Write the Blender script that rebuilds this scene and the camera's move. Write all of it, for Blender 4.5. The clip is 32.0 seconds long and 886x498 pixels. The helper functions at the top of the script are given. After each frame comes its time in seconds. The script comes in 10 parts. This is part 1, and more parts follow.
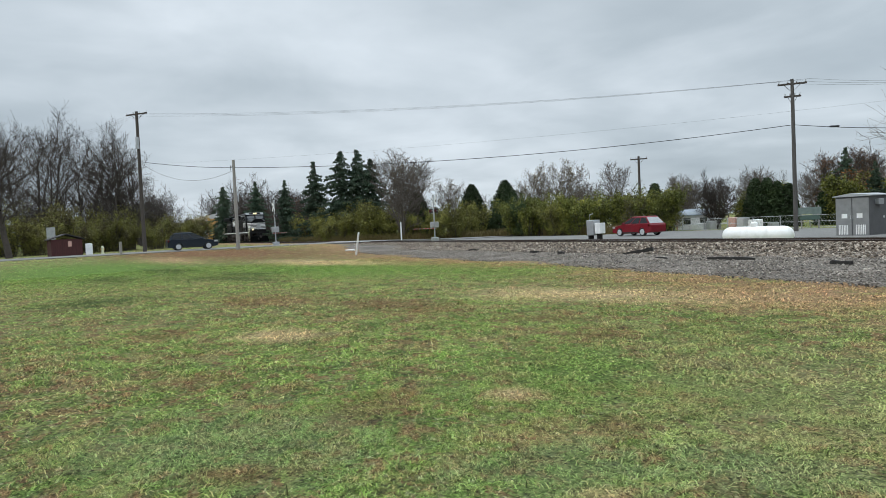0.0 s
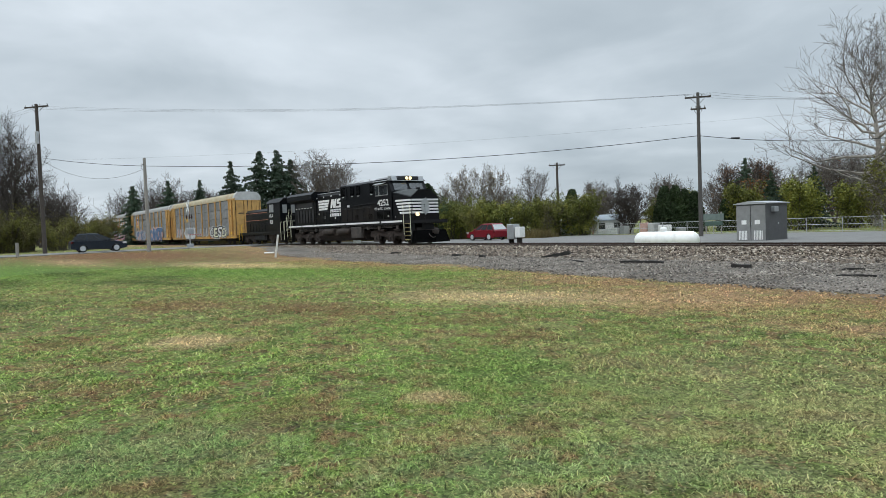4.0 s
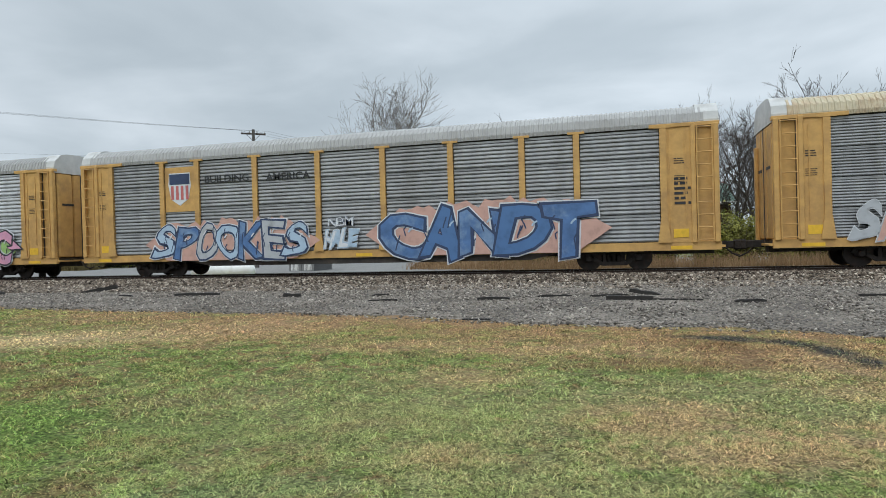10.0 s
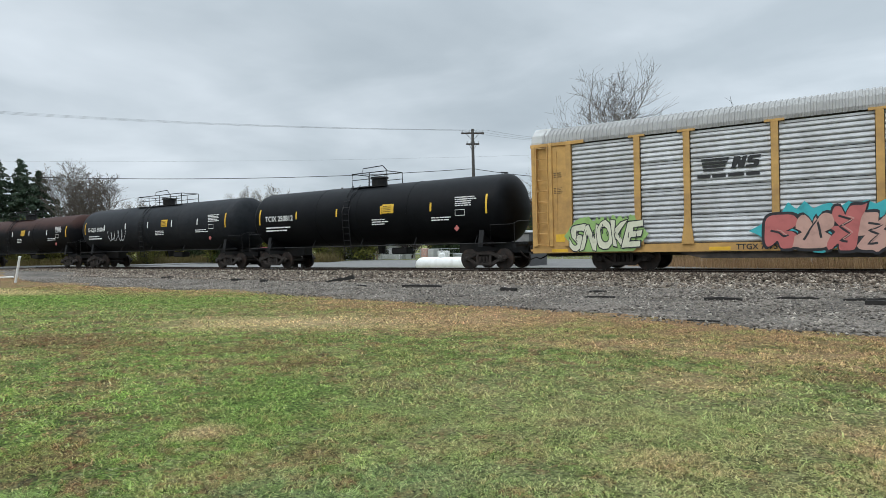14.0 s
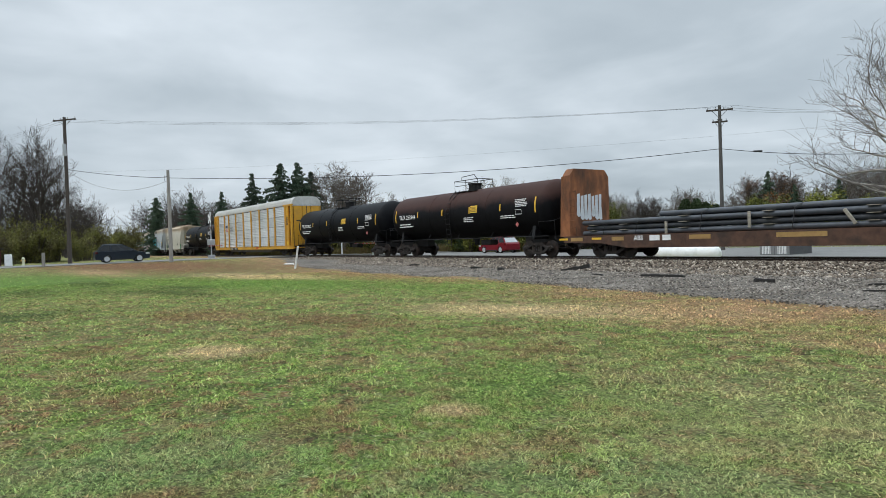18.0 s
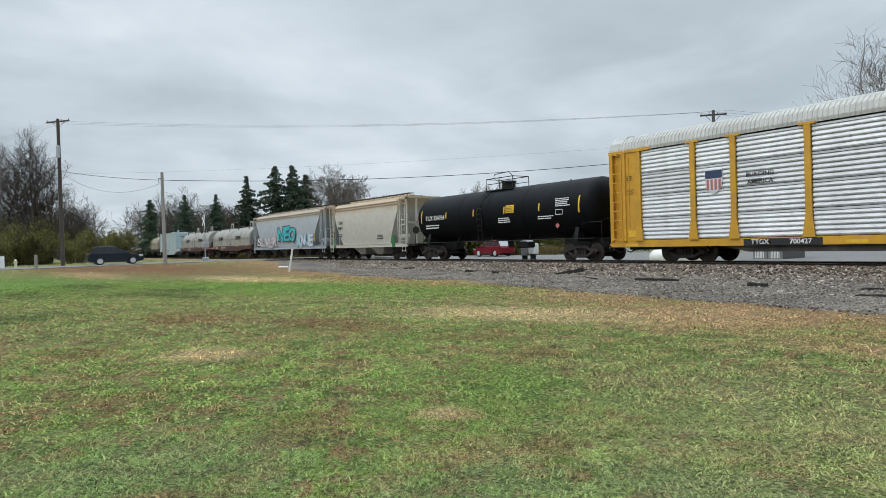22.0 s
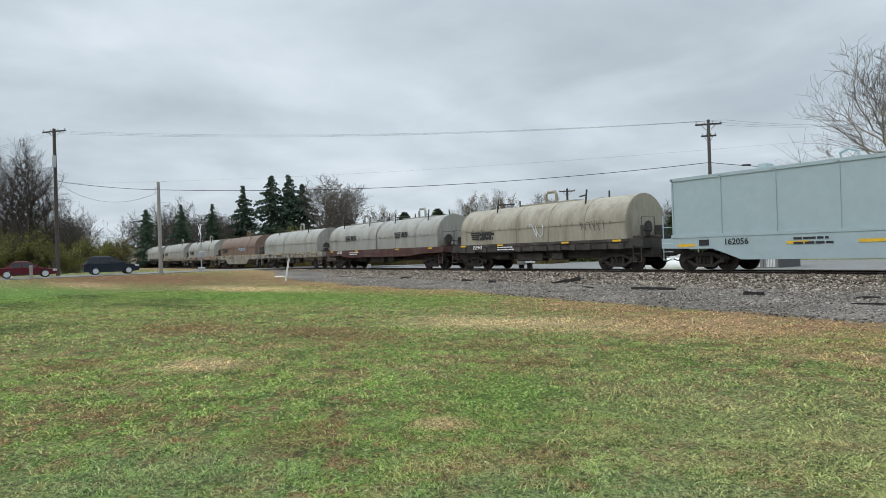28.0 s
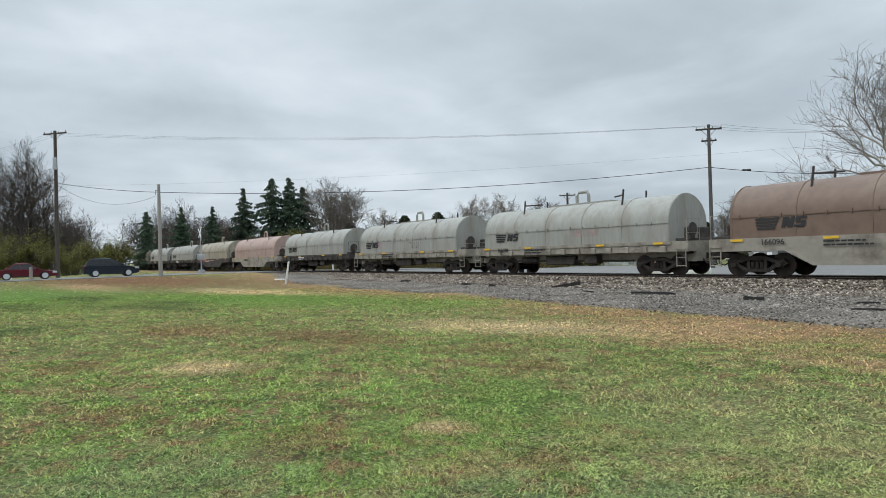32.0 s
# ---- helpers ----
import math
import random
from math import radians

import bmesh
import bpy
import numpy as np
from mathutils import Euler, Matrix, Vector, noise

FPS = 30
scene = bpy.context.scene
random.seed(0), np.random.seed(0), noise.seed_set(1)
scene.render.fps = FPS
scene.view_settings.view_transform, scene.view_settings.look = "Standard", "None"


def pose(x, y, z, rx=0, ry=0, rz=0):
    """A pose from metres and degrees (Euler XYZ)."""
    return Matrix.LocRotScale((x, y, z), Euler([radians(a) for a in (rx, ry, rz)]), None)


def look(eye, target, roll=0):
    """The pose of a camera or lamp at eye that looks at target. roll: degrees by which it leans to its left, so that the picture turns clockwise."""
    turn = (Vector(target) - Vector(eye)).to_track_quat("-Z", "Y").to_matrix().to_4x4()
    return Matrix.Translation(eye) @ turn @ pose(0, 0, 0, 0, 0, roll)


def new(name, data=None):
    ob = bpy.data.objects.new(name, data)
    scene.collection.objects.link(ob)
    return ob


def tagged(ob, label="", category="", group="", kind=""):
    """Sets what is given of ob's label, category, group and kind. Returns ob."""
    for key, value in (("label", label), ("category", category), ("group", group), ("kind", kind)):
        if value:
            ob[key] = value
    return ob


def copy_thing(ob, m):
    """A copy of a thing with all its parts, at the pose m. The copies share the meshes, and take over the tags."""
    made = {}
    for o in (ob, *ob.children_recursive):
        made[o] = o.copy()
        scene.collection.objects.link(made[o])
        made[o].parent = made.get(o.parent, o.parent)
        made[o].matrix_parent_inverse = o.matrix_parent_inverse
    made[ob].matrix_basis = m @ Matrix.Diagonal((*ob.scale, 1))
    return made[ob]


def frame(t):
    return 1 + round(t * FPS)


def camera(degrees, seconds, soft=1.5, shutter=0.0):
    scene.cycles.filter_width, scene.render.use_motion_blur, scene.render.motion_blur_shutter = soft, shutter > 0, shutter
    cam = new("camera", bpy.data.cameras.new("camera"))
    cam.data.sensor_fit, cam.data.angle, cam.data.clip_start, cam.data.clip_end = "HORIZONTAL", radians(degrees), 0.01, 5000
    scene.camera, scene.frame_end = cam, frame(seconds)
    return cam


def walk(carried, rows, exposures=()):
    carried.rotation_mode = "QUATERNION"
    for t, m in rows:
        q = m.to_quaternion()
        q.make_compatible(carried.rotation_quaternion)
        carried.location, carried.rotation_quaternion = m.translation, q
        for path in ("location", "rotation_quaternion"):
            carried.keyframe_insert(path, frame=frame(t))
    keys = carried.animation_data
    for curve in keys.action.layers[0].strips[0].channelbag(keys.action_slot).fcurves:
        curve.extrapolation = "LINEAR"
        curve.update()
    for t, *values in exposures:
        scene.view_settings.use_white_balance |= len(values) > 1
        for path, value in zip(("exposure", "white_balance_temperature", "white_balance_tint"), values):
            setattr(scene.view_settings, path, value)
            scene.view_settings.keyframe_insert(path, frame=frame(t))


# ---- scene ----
cam = camera(68.86, 32.0, soft=0.3)
EYE, SWING = 1.6, 0.12
# seconds, yaw from across the track, pitch, roll
ROWS = [
    (0.0, 60.47, -2.02, 2.66),
    (0.5, 60.40, -2.00, 2.60),
    (1.0, 60.33, -2.00, 2.58),
    (1.5, 60.13, -1.99, 2.59),
    (2.0, 59.86, -1.99, 2.56),
    (2.5, 59.60, -1.99, 2.47),
    (4.5, 46.91, -2.16, 2.13),
    (5.0, 37.27, -2.29, 2.13),
    (5.5, 28.24, -2.21, 2.40),
    (6.0, 21.98, -2.01, 2.52),
    (6.5, 18.46, -1.66, 2.58),
    (7.0, 16.89, -1.39, 2.49),
    (7.5, 16.27, -1.23, 2.32),
    (8.0, 15.97, -1.09, 2.27),
    (8.5, 15.86, -1.00, 2.10),
    (9.0, 15.87, -0.87, 1.95),
    (9.5, 15.89, -0.70, 1.67),
    (10.0, 15.88, -0.53, 1.56),
    (10.5, 15.89, -0.40, 1.44),
    (11.0, 15.90, -0.30, 1.30),
    (11.5, 16.12, -0.27, 1.18),
    (12.0, 17.16, -0.28, 1.08),
    (12.5, 19.65, -0.35, 0.90),
    (13.0, 23.74, -0.41, 0.94),
    (13.5, 28.95, -0.39, 1.13),
    (14.0, 34.76, -0.46, 1.33),
    (14.5, 40.62, -0.65, 1.57),
    (15.0, 46.16, -0.86, 1.52),
    (15.5, 50.82, -1.01, 1.80),
    (17.5, 55.24, -0.77, 1.84),
    (18.0, 55.28, -0.88, 1.91),
    (18.5, 55.25, -0.95, 1.95),
    (19.0, 55.17, -0.92, 2.01),
    (19.5, 55.04, -0.81, 2.00),
    (20.0, 54.91, -0.70, 2.03),
    (20.5, 54.84, -0.66, 1.98),
    (21.0, 54.80, -0.63, 1.84),
    (21.5, 54.80, -0.61, 1.74),
    (22.0, 54.81, -0.60, 1.72),
    (22.5, 54.74, -0.57, 1.70),
    (23.0, 54.67, -0.53, 1.72),
    (23.5, 54.61, -0.46, 1.67),
    (24.0, 54.61, -0.42, 1.63),
    (24.5, 54.65, -0.42, 1.62),
    (25.0, 54.66, -0.40, 1.64),
    (25.5, 54.66, -0.33, 1.64),
    (27.5, 54.51, 0.14, 1.82),
    (28.0, 54.51, 0.21, 1.82),
    (28.5, 54.53, 0.24, 1.75),
    (29.0, 54.58, 0.24, 1.74),
    (29.5, 54.58, 0.17, 1.75),
    (30.0, 54.58, 0.17, 1.75),
    (30.5, 54.58, 0.24, 1.74),
    (31.0, 54.58, 0.31, 1.72),
    (31.5, 54.54, 0.42, 1.64),
    (32.0, 54.51, 0.53, 1.58),
]
walk(cam, [(t, pose(-math.sin(radians(yaw)) * SWING, math.cos(radians(yaw)) * SWING, EYE, 90 + pitch, roll, yaw)) for t, yaw, pitch, roll in ROWS],
     exposures=((0.0, 0.0), (5.5, 0.0), (7.0, 0.05), (10.0, 0.0), (12.0, -0.06), (14.5, 0.0), (32.0, 0.0)))

# ---- light: an overcast noon ----
world = bpy.data.worlds.new("overcast_sky")
scene.world = world
world.use_nodes = True
wn, wl = world.node_tree.nodes, world.node_tree.links
wn.clear()


def wnode(kind, **kw):
    n = wn.new(kind)
    for k, v in kw.items():
        n.inputs[k].default_value = v
    return n


def build_world():
    out = wn.new("ShaderNodeOutputWorld")
    bg = wnode("ShaderNodeBackground", Strength=1.0)
    sky = wn.new("ShaderNodeTexSky")
    sky.sky_type, sky.sun_disc = "NISHITA", False
    sky.sun_elevation, sky.sun_rotation = radians(38), radians(200)
    dim = wn.new("ShaderNodeMix")
    dim.data_type, dim.blend_type = "RGBA", "MULTIPLY"
    dim.inputs["Factor"].default_value = 1.0
    dim.inputs["B"].default_value = (0.08, 0.08, 0.08, 1)
    wl.new(sky.outputs["Color"], dim.inputs["A"])
    tc = wn.new("ShaderNodeTexCoord")
    sep = wn.new("ShaderNodeSeparateXYZ")
    wl.new(tc.outputs["Generated"], sep.inputs[0])
    # cloud deck: direction projected on a flat layer overhead
    add = wn.new("ShaderNodeMath")
    add.operation = "ADD"
    add.inputs[1].default_value = 0.16
    wl.new(sep.outputs["Z"], add.inputs[0])
    mx = wn.new("ShaderNodeMath")
    mx.operation = "MAXIMUM"
    mx.inputs[1].default_value = 0.08
    wl.new(add.outputs[0], mx.inputs[0])
    div = wn.new("ShaderNodeVectorMath")
    div.operation = "DIVIDE"
    comb = wn.new("ShaderNodeCombineXYZ")
    for i in range(3):
        wl.new(mx.outputs[0], comb.inputs[i])
    wl.new(tc.outputs["Generated"], div.inputs[0])
    wl.new(comb.outputs[0], div.inputs[1])
    n1 = wnode("ShaderNodeTexNoise", Scale=0.42, Detail=4.0, Roughness=0.5, Distortion=0.5)
    wl.new(div.outputs[0], n1.inputs["Vector"])
    n2 = wnode("ShaderNodeTexNoise", Scale=1.3, Detail=5.0, Roughness=0.52, Distortion=0.3)
    wl.new(div.outputs[0], n2.inputs["Vector"])
    mixn = wn.new("ShaderNodeMix")
    mixn.inputs["Factor"].default_value = 0.35
    wl.new(n1.outputs["Fac"], mixn.inputs["A"])
    wl.new(n2.outputs["Fac"], mixn.inputs["B"])
    ramp = wn.new("ShaderNodeValToRGB")
    e = ramp.color_ramp.elements
    e[0].position, e[0].color = 0.34, (0.395, 0.467, 0.528, 1)
    e[1].position, e[1].color = 0.64, (0.755, 0.837, 0.91, 1)
    m = ramp.color_ramp.elements.new(0.48)
    m.color = (0.514, 0.592, 0.655, 1)
    wl.new(mixn.outputs["Result"], ramp.inputs["Fac"])
    # the deck is about three times as bright overhead as near the horizon
    grad = wn.new("ShaderNodeMapRange")
    grad.interpolation_type = "SMOOTHSTEP"
    for k, v in zip(("From Min", "From Max", "To Min", "To Max"), (0.30, 0.95, 1.0, 3.7)):
        grad.inputs[k].default_value = v
    wl.new(sep.outputs["Z"], grad.inputs["Value"])
    # thinner cloud across the track
    thin = wn.new("ShaderNodeMapRange")
    thin.interpolation_type = "SMOOTHSTEP"
    for k, v in zip(("From Min", "From Max", "To Min", "To Max"), (0.80, 1.0, 1.0, 1.10)):
        thin.inputs[k].default_value = v
    wl.new(sep.outputs["Y"], thin.inputs["Value"])
    both = wn.new("ShaderNodeMath")
    both.operation = "MULTIPLY"
    wl.new(grad.outputs["Result"], both.inputs[0])
    wl.new(thin.outputs["Result"], both.inputs[1])
    mul = wn.new("ShaderNodeVectorMath")
    mul.operation = "SCALE"
    wl.new(ramp.outputs["Color"], mul.inputs[0])
    wl.new(both.outputs[0], mul.inputs["Scale"])
    mix = wn.new("ShaderNodeMix")
    mix.data_type = "RGBA"
    mix.inputs["Factor"].default_value = 0.93
    wl.new(dim.outputs["Result"], mix.inputs["A"])
    wl.new(mul.outputs[0], mix.inputs["B"])
    wl.new(mix.outputs["Result"], bg.inputs["Color"])
    wl.new(bg.outputs[0], out.inputs["Surface"])


build_world()
sun = new("sun", bpy.data.lights.new("sun", "SUN"))
sun.data.energy, sun.data.angle, sun.data.color = 0.9, radians(35), (1.0, 0.97, 0.92)
sun.matrix_world = look((0, 0, 60), (18, 50, 0))
scene.view_settings.exposure = 0.0

# ---- materials ----
def mat(name, color, rough=0.8, metal=0.0, var=0.25, scale=3.0, bump=0.0, bscale=40.0, dirt=None, damt=0.5, dscale=0.6, rnd=0.0, spec=0.5, stretch=(1, 1, 1), coat=0.0, dirt_lo=0.48, dirt_hi=0.68, above=None):
    """A surface with grain at one scale, patches of dirt at another, and fine relief."""
    m = bpy.data.materials.new(name)
    m.use_nodes = True
    n, l = m.node_tree.nodes, m.node_tree.links
    b = n["Principled BSDF"]
    b.inputs["Roughness"].default_value, b.inputs["Metallic"].default_value = rough, metal
    b.inputs["Specular IOR Level"].default_value = spec
    b.inputs["Coat Weight"].default_value = coat
    tc = n.new("ShaderNodeTexCoord")
    mp = n.new("ShaderNodeMapping")
    mp.inputs["Scale"].default_value = stretch
    l.new(tc.outputs["Object"], mp.inputs["Vector"])
    n1 = n.new("ShaderNodeTexNoise")
    n1.inputs["Scale"].default_value, n1.inputs["Detail"].default_value, n1.inputs["Roughness"].default_value = scale, 5, 0.6
    l.new(mp.outputs[0], n1.inputs["Vector"])
    mr = n.new("ShaderNodeMapRange")
    mr.inputs["From Min"].default_value, mr.inputs["From Max"].default_value = 0.25, 0.75
    mr.inputs["To Min"].default_value, mr.inputs["To Max"].default_value = 1 - var, 1 + var
    l.new(n1.outputs["Fac"], mr.inputs["Value"])
    col = n.new("ShaderNodeVectorMath")
    col.operation = "SCALE"
    col.inputs[0].default_value = color[:3]
    fac = mr.outputs["Result"]
    if rnd:
        oi = n.new("ShaderNodeObjectInfo")
        r2 = n.new("ShaderNodeMapRange")
        r2.inputs["To Min"].default_value, r2.inputs["To Max"].default_value = 1 - rnd, 1 + rnd
        l.new(oi.outputs["Random"], r2.inputs["Value"])
        mu = n.new("ShaderNodeMath")
        mu.operation = "MULTIPLY"
        l.new(fac, mu.inputs[0])
        l.new(r2.outputs["Result"], mu.inputs[1])
        fac = mu.outputs[0]
    l.new(fac, col.inputs["Scale"])
    out = col.outputs[0]
    if dirt:
        n2 = n.new("ShaderNodeTexNoise")
        n2.inputs["Scale"].default_value, n2.inputs["Detail"].default_value, n2.inputs["Roughness"].default_value = dscale, 8, 0.65
        l.new(mp.outputs[0], n2.inputs["Vector"])
        d = n.new("ShaderNodeMapRange")
        d.inputs["From Min"].default_value, d.inputs["From Max"].default_value, d.inputs["To Max"].default_value = dirt_lo, dirt_hi, damt
        l.new(n2.outputs["Fac"], d.inputs["Value"])
        fac2 = d.outputs["Result"]
        if above:  # the stain lies on the upper part alone, with a ragged edge
            sp = n.new("ShaderNodeSeparateXYZ")
            l.new(tc.outputs["Object"], sp.inputs[0])
            ad = n.new("ShaderNodeMath")
            ad.operation = "MULTIPLY_ADD"
            l.new(n2.outputs["Fac"], ad.inputs[0])
            ad.inputs[1].default_value = 1.2
            l.new(sp.outputs["Z"], ad.inputs[2])
            up = n.new("ShaderNodeMapRange")
            up.inputs["From Min"].default_value, up.inputs["From Max"].default_value, up.inputs["To Max"].default_value = above + 0.35, above + 0.9, damt
            l.new(ad.outputs[0], up.inputs["Value"])
            fac2 = up.outputs["Result"]
        mix = n.new("ShaderNodeMix")
        mix.data_type = "RGBA"
        l.new(fac2, mix.inputs["Factor"])
        l.new(out, mix.inputs["A"])
        mix.inputs["B"].default_value = (*dirt[:3], 1)
        out = mix.outputs["Result"]
    l.new(out, b.inputs["Base Color"])
    if bump:
        n3 = n.new("ShaderNodeTexNoise")
        n3.inputs["Scale"].default_value, n3.inputs["Detail"].default_value = bscale, 4
        l.new(tc.outputs["Object"], n3.inputs["Vector"])
        bp = n.new("ShaderNodeBump")
        bp.inputs["Strength"].default_value, bp.inputs["Distance"].default_value = bump, 0.02
        l.new(n3.outputs["Fac"], bp.inputs["Height"])
        l.new(bp.outputs[0], b.inputs["Normal"])
    return m


def glow(name, color, strength):
    m = bpy.data.materials.new(name)
    m.use_nodes = True
    b = m.node_tree.nodes["Principled BSDF"]
    b.inputs["Base Color"].default_value = (*color, 1)
    b.inputs["Emission Color"].default_value = (*color, 1)
    b.inputs["Emission Strength"].default_value = strength
    return m


def glass_mat(name, color, rough=0.05, spec=0.9):
    m = bpy.data.materials.new(name)
    m.use_nodes = True
    b = m.node_tree.nodes["Principled BSDF"]
    b.inputs["Base Color"].default_value = (*color, 1)
    b.inputs["Roughness"].default_value = rough
    b.inputs["Specular IOR Level"].default_value = spec
    b.inputs["Transmission Weight"].default_value = 0.25
    return m


BLACK = mat("loco_black_paint", (0.0036, 0.0042, 0.0058), 0.36, var=0.3, dirt=(0.020, 0.0155, 0.013), damt=0.55, dscale=0.35, bump=0.08, spec=0.16)
BLACK2 = mat("dusty_black_paint", (0.0075, 0.0075, 0.0085), 0.55, var=0.3, dirt=(0.030, 0.024, 0.020), damt=0.45, bump=0.1, spec=0.3)
TANKBLK = mat("tank_black_paint", (0.0042, 0.0048, 0.006), 0.5, var=0.3, dirt=(0.012, 0.0125, 0.0135), damt=0.5, dscale=0.4, bump=0.06, spec=0.1)
TANKBRN = mat("tank_black_paint_rusty_on_top", (0.0055, 0.0056, 0.0066), 0.6, var=0.35, dirt=(0.062, 0.030, 0.024), damt=0.8, dscale=0.6, bump=0.08, spec=0.1, above=3.2)
STEEL = mat("truck_grime_steel", (0.026, 0.021, 0.018), 0.75, 0.2, var=0.45, scale=6, dirt=(0.062, 0.042, 0.032), damt=0.6, dscale=3, bump=0.3, bscale=25)
WHEEL = mat("wheel_steel", (0.035, 0.028, 0.025), 0.55, 0.5, var=0.4, dirt=(0.09, 0.05, 0.035), damt=0.6, dscale=4)
RAILM = mat("rail_rusty_steel", (0.07, 0.045, 0.035), 0.6, 0.4, var=0.4, scale=5, bump=0.1)
RAILTOP = mat("rail_polished_head", (0.32, 0.31, 0.30), 0.3, 0.9, var=0.2)
WOODTIE = mat("tie_dark_creosote_wood", (0.055, 0.042, 0.034), 0.9, var=0.5, scale=5, stretch=(6, 0.6, 6), bump=0.4, rnd=0.3)
YELLOW = mat("rack_faded_yellow_paint", (0.545, 0.318, 0.100), 0.65, var=0.16, dirt=(0.25, 0.14, 0.065), damt=0.55, dscale=0.8, bump=0.08, rnd=0.0)
YELLOWN = mat("rack_bright_yellow_paint", (0.60, 0.31, 0.025), 0.5, var=0.12, dirt=(0.32, 0.17, 0.05), damt=0.4, dscale=0.8, bump=0.05)
GALV = mat("galvanised_panel", (0.47, 0.48, 0.49), 0.5, 0.15, var=0.2, scale=2.2, dirt=(0.27, 0.265, 0.26), damt=0.6, dscale=0.7, rnd=0.16, stretch=(1, 1, 0.5), bump=0.1)
GALVD = mat("galvanised_panel_sooty", (0.27, 0.275, 0.28), 0.55, 0.15, var=0.25, scale=2.2, dirt=(0.15, 0.145, 0.14), damt=0.6, dscale=0.7, rnd=0.1, stretch=(1, 1, 0.5), bump=0.1)
GALVB = mat("galvanised_panel_clean", (0.66, 0.67, 0.68), 0.42, 0.2, var=0.15, scale=2.2, dirt=(0.42, 0.42, 0.42), damt=0.5, dscale=0.7, rnd=0.14, stretch=(1, 1, 0.5), bump=0.08)
ROOFG = mat("rack_roof_grey", (0.35, 0.345, 0.335), 0.8, 0.0, var=0.12, dirt=(0.25, 0.24, 0.23), damt=0.4, dscale=0.9)
ROOFW = mat("rack_roof_cream", (0.47, 0.41, 0.29), 0.8, 0.0, var=0.15, dirt=(0.33, 0.17, 0.085), damt=0.6, dscale=0.8, dirt_lo=0.52)
WHITE = mat("white_paint", (0.78, 0.78, 0.77), 0.6, var=0.08, dirt=(0.5, 0.47, 0.43), damt=0.4, dscale=2)
WHITET = mat("white_lettering", (0.75, 0.75, 0.74), 0.6, var=0.12, scale=8)
YELT = mat("yellow_reflective_strip", (0.72, 0.43, 0.03), 0.5, var=0.15, scale=6)
BLKT = mat("black_lettering", (0.02, 0.02, 0.022), 0.6, var=0.2)
REDT = mat("red_lettering", (0.45, 0.035, 0.03), 0.6, var=0.2)
RUST = mat("rusted_flatcar_steel", (0.235, 0.088, 0.034), 0.85, var=0.6, scale=2.5, stretch=(1, 1, 0.45), dirt=(0.055, 0.030, 0.021), damt=0.85, dscale=1.1, dirt_lo=0.42, bump=0.3)
OCHRE = mat("worn_ochre_patch_paint", (0.36, 0.22, 0.075), 0.8, var=0.35, scale=4, dirt=(0.16, 0.075, 0.035), damt=0.7, dscale=2.0)
PALLET = mat("weathered_pale_timber", (0.30, 0.27, 0.22), 0.9, var=0.4, scale=5, stretch=(0.5, 3, 3), dirt=(0.12, 0.10, 0.08), damt=0.5)
RUSTD = mat("dark_rusted_sill", (0.085, 0.042, 0.026), 0.85, var=0.45, scale=3, dirt=(0.035, 0.024, 0.018), damt=0.8, dscale=1.3, bump=0.3)
PIPE = mat("blue_grey_pipe", (0.045, 0.050, 0.060), 0.5, 0.2, var=0.3, dirt=(0.10, 0.10, 0.10), damt=0.4, dscale=2, rnd=0.35)
HOPG = mat("hopper_grey_paint", (0.37, 0.40, 0.42), 0.6, var=0.1, dirt=(0.40, 0.27, 0.13), damt=0.6, dscale=0.45, bump=0.05, above=3.85)
HOPC = mat("hopper_cream_grey_paint", (0.50, 0.475, 0.405), 0.6, var=0.1, dirt=(0.42, 0.26, 0.12), damt=0.55, dscale=0.45, bump=0.05, above=3.75)
HOODL = mat("coil_hood_pale_grey_green", (0.300, 0.296, 0.266), 0.6, var=0.12, dirt=(0.20, 0.17, 0.13), damt=0.65, dscale=0.8, stretch=(1.6, 1.6, 0.4), bump=0.05)
HOODT = mat("coil_hood_dirty_tan_grey", (0.32, 0.285, 0.22), 0.65, var=0.16, dirt=(0.15, 0.12, 0.09), damt=0.7, dscale=0.7, stretch=(1.6, 1.6, 0.4), bump=0.05)
HOODB = mat("coil_hood_brown", (0.160, 0.103, 0.075), 0.6, var=0.16, dirt=(0.22, 0.16, 0.115), damt=0.5, dscale=0.6, bump=0.05)
HOODP = mat("coil_hood_faded_pink_brown", (0.36, 0.26, 0.22), 0.65, var=0.14, dirt=(0.26, 0.15, 0.12), damt=0.6, dscale=0.6)
FRAMEB = mat("car_frame_brown_red", (0.075, 0.029, 0.024), 0.65, var=0.25, dirt=(0.13, 0.10, 0.08), damt=0.5, dscale=1.2, bump=0.1)
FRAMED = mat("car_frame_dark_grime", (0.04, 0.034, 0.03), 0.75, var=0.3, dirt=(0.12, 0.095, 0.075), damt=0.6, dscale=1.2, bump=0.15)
FRAMET = mat("car_frame_tan_grey", (0.29, 0.262, 0.215), 0.65, var=0.2, dirt=(0.10, 0.078, 0.058), damt=0.8, dscale=1.0, bump=0.05)
BOXG = mat("covered_box_blue_grey_paint", (0.36, 0.44, 0.455), 0.55, var=0.06, dirt=(0.33, 0.41, 0.44), damt=0.5, dscale=0.5)
WOODP = mat("weathered_pole_wood", (0.065, 0.053, 0.045), 0.9, var=0.35, scale=3, stretch=(8, 8, 0.5), bump=0.3)
WOODG = mat("grey_pole_wood", (0.27, 0.255, 0.235), 0.9, var=0.3, scale=3, stretch=(8, 8, 0.5), bump=0.3)
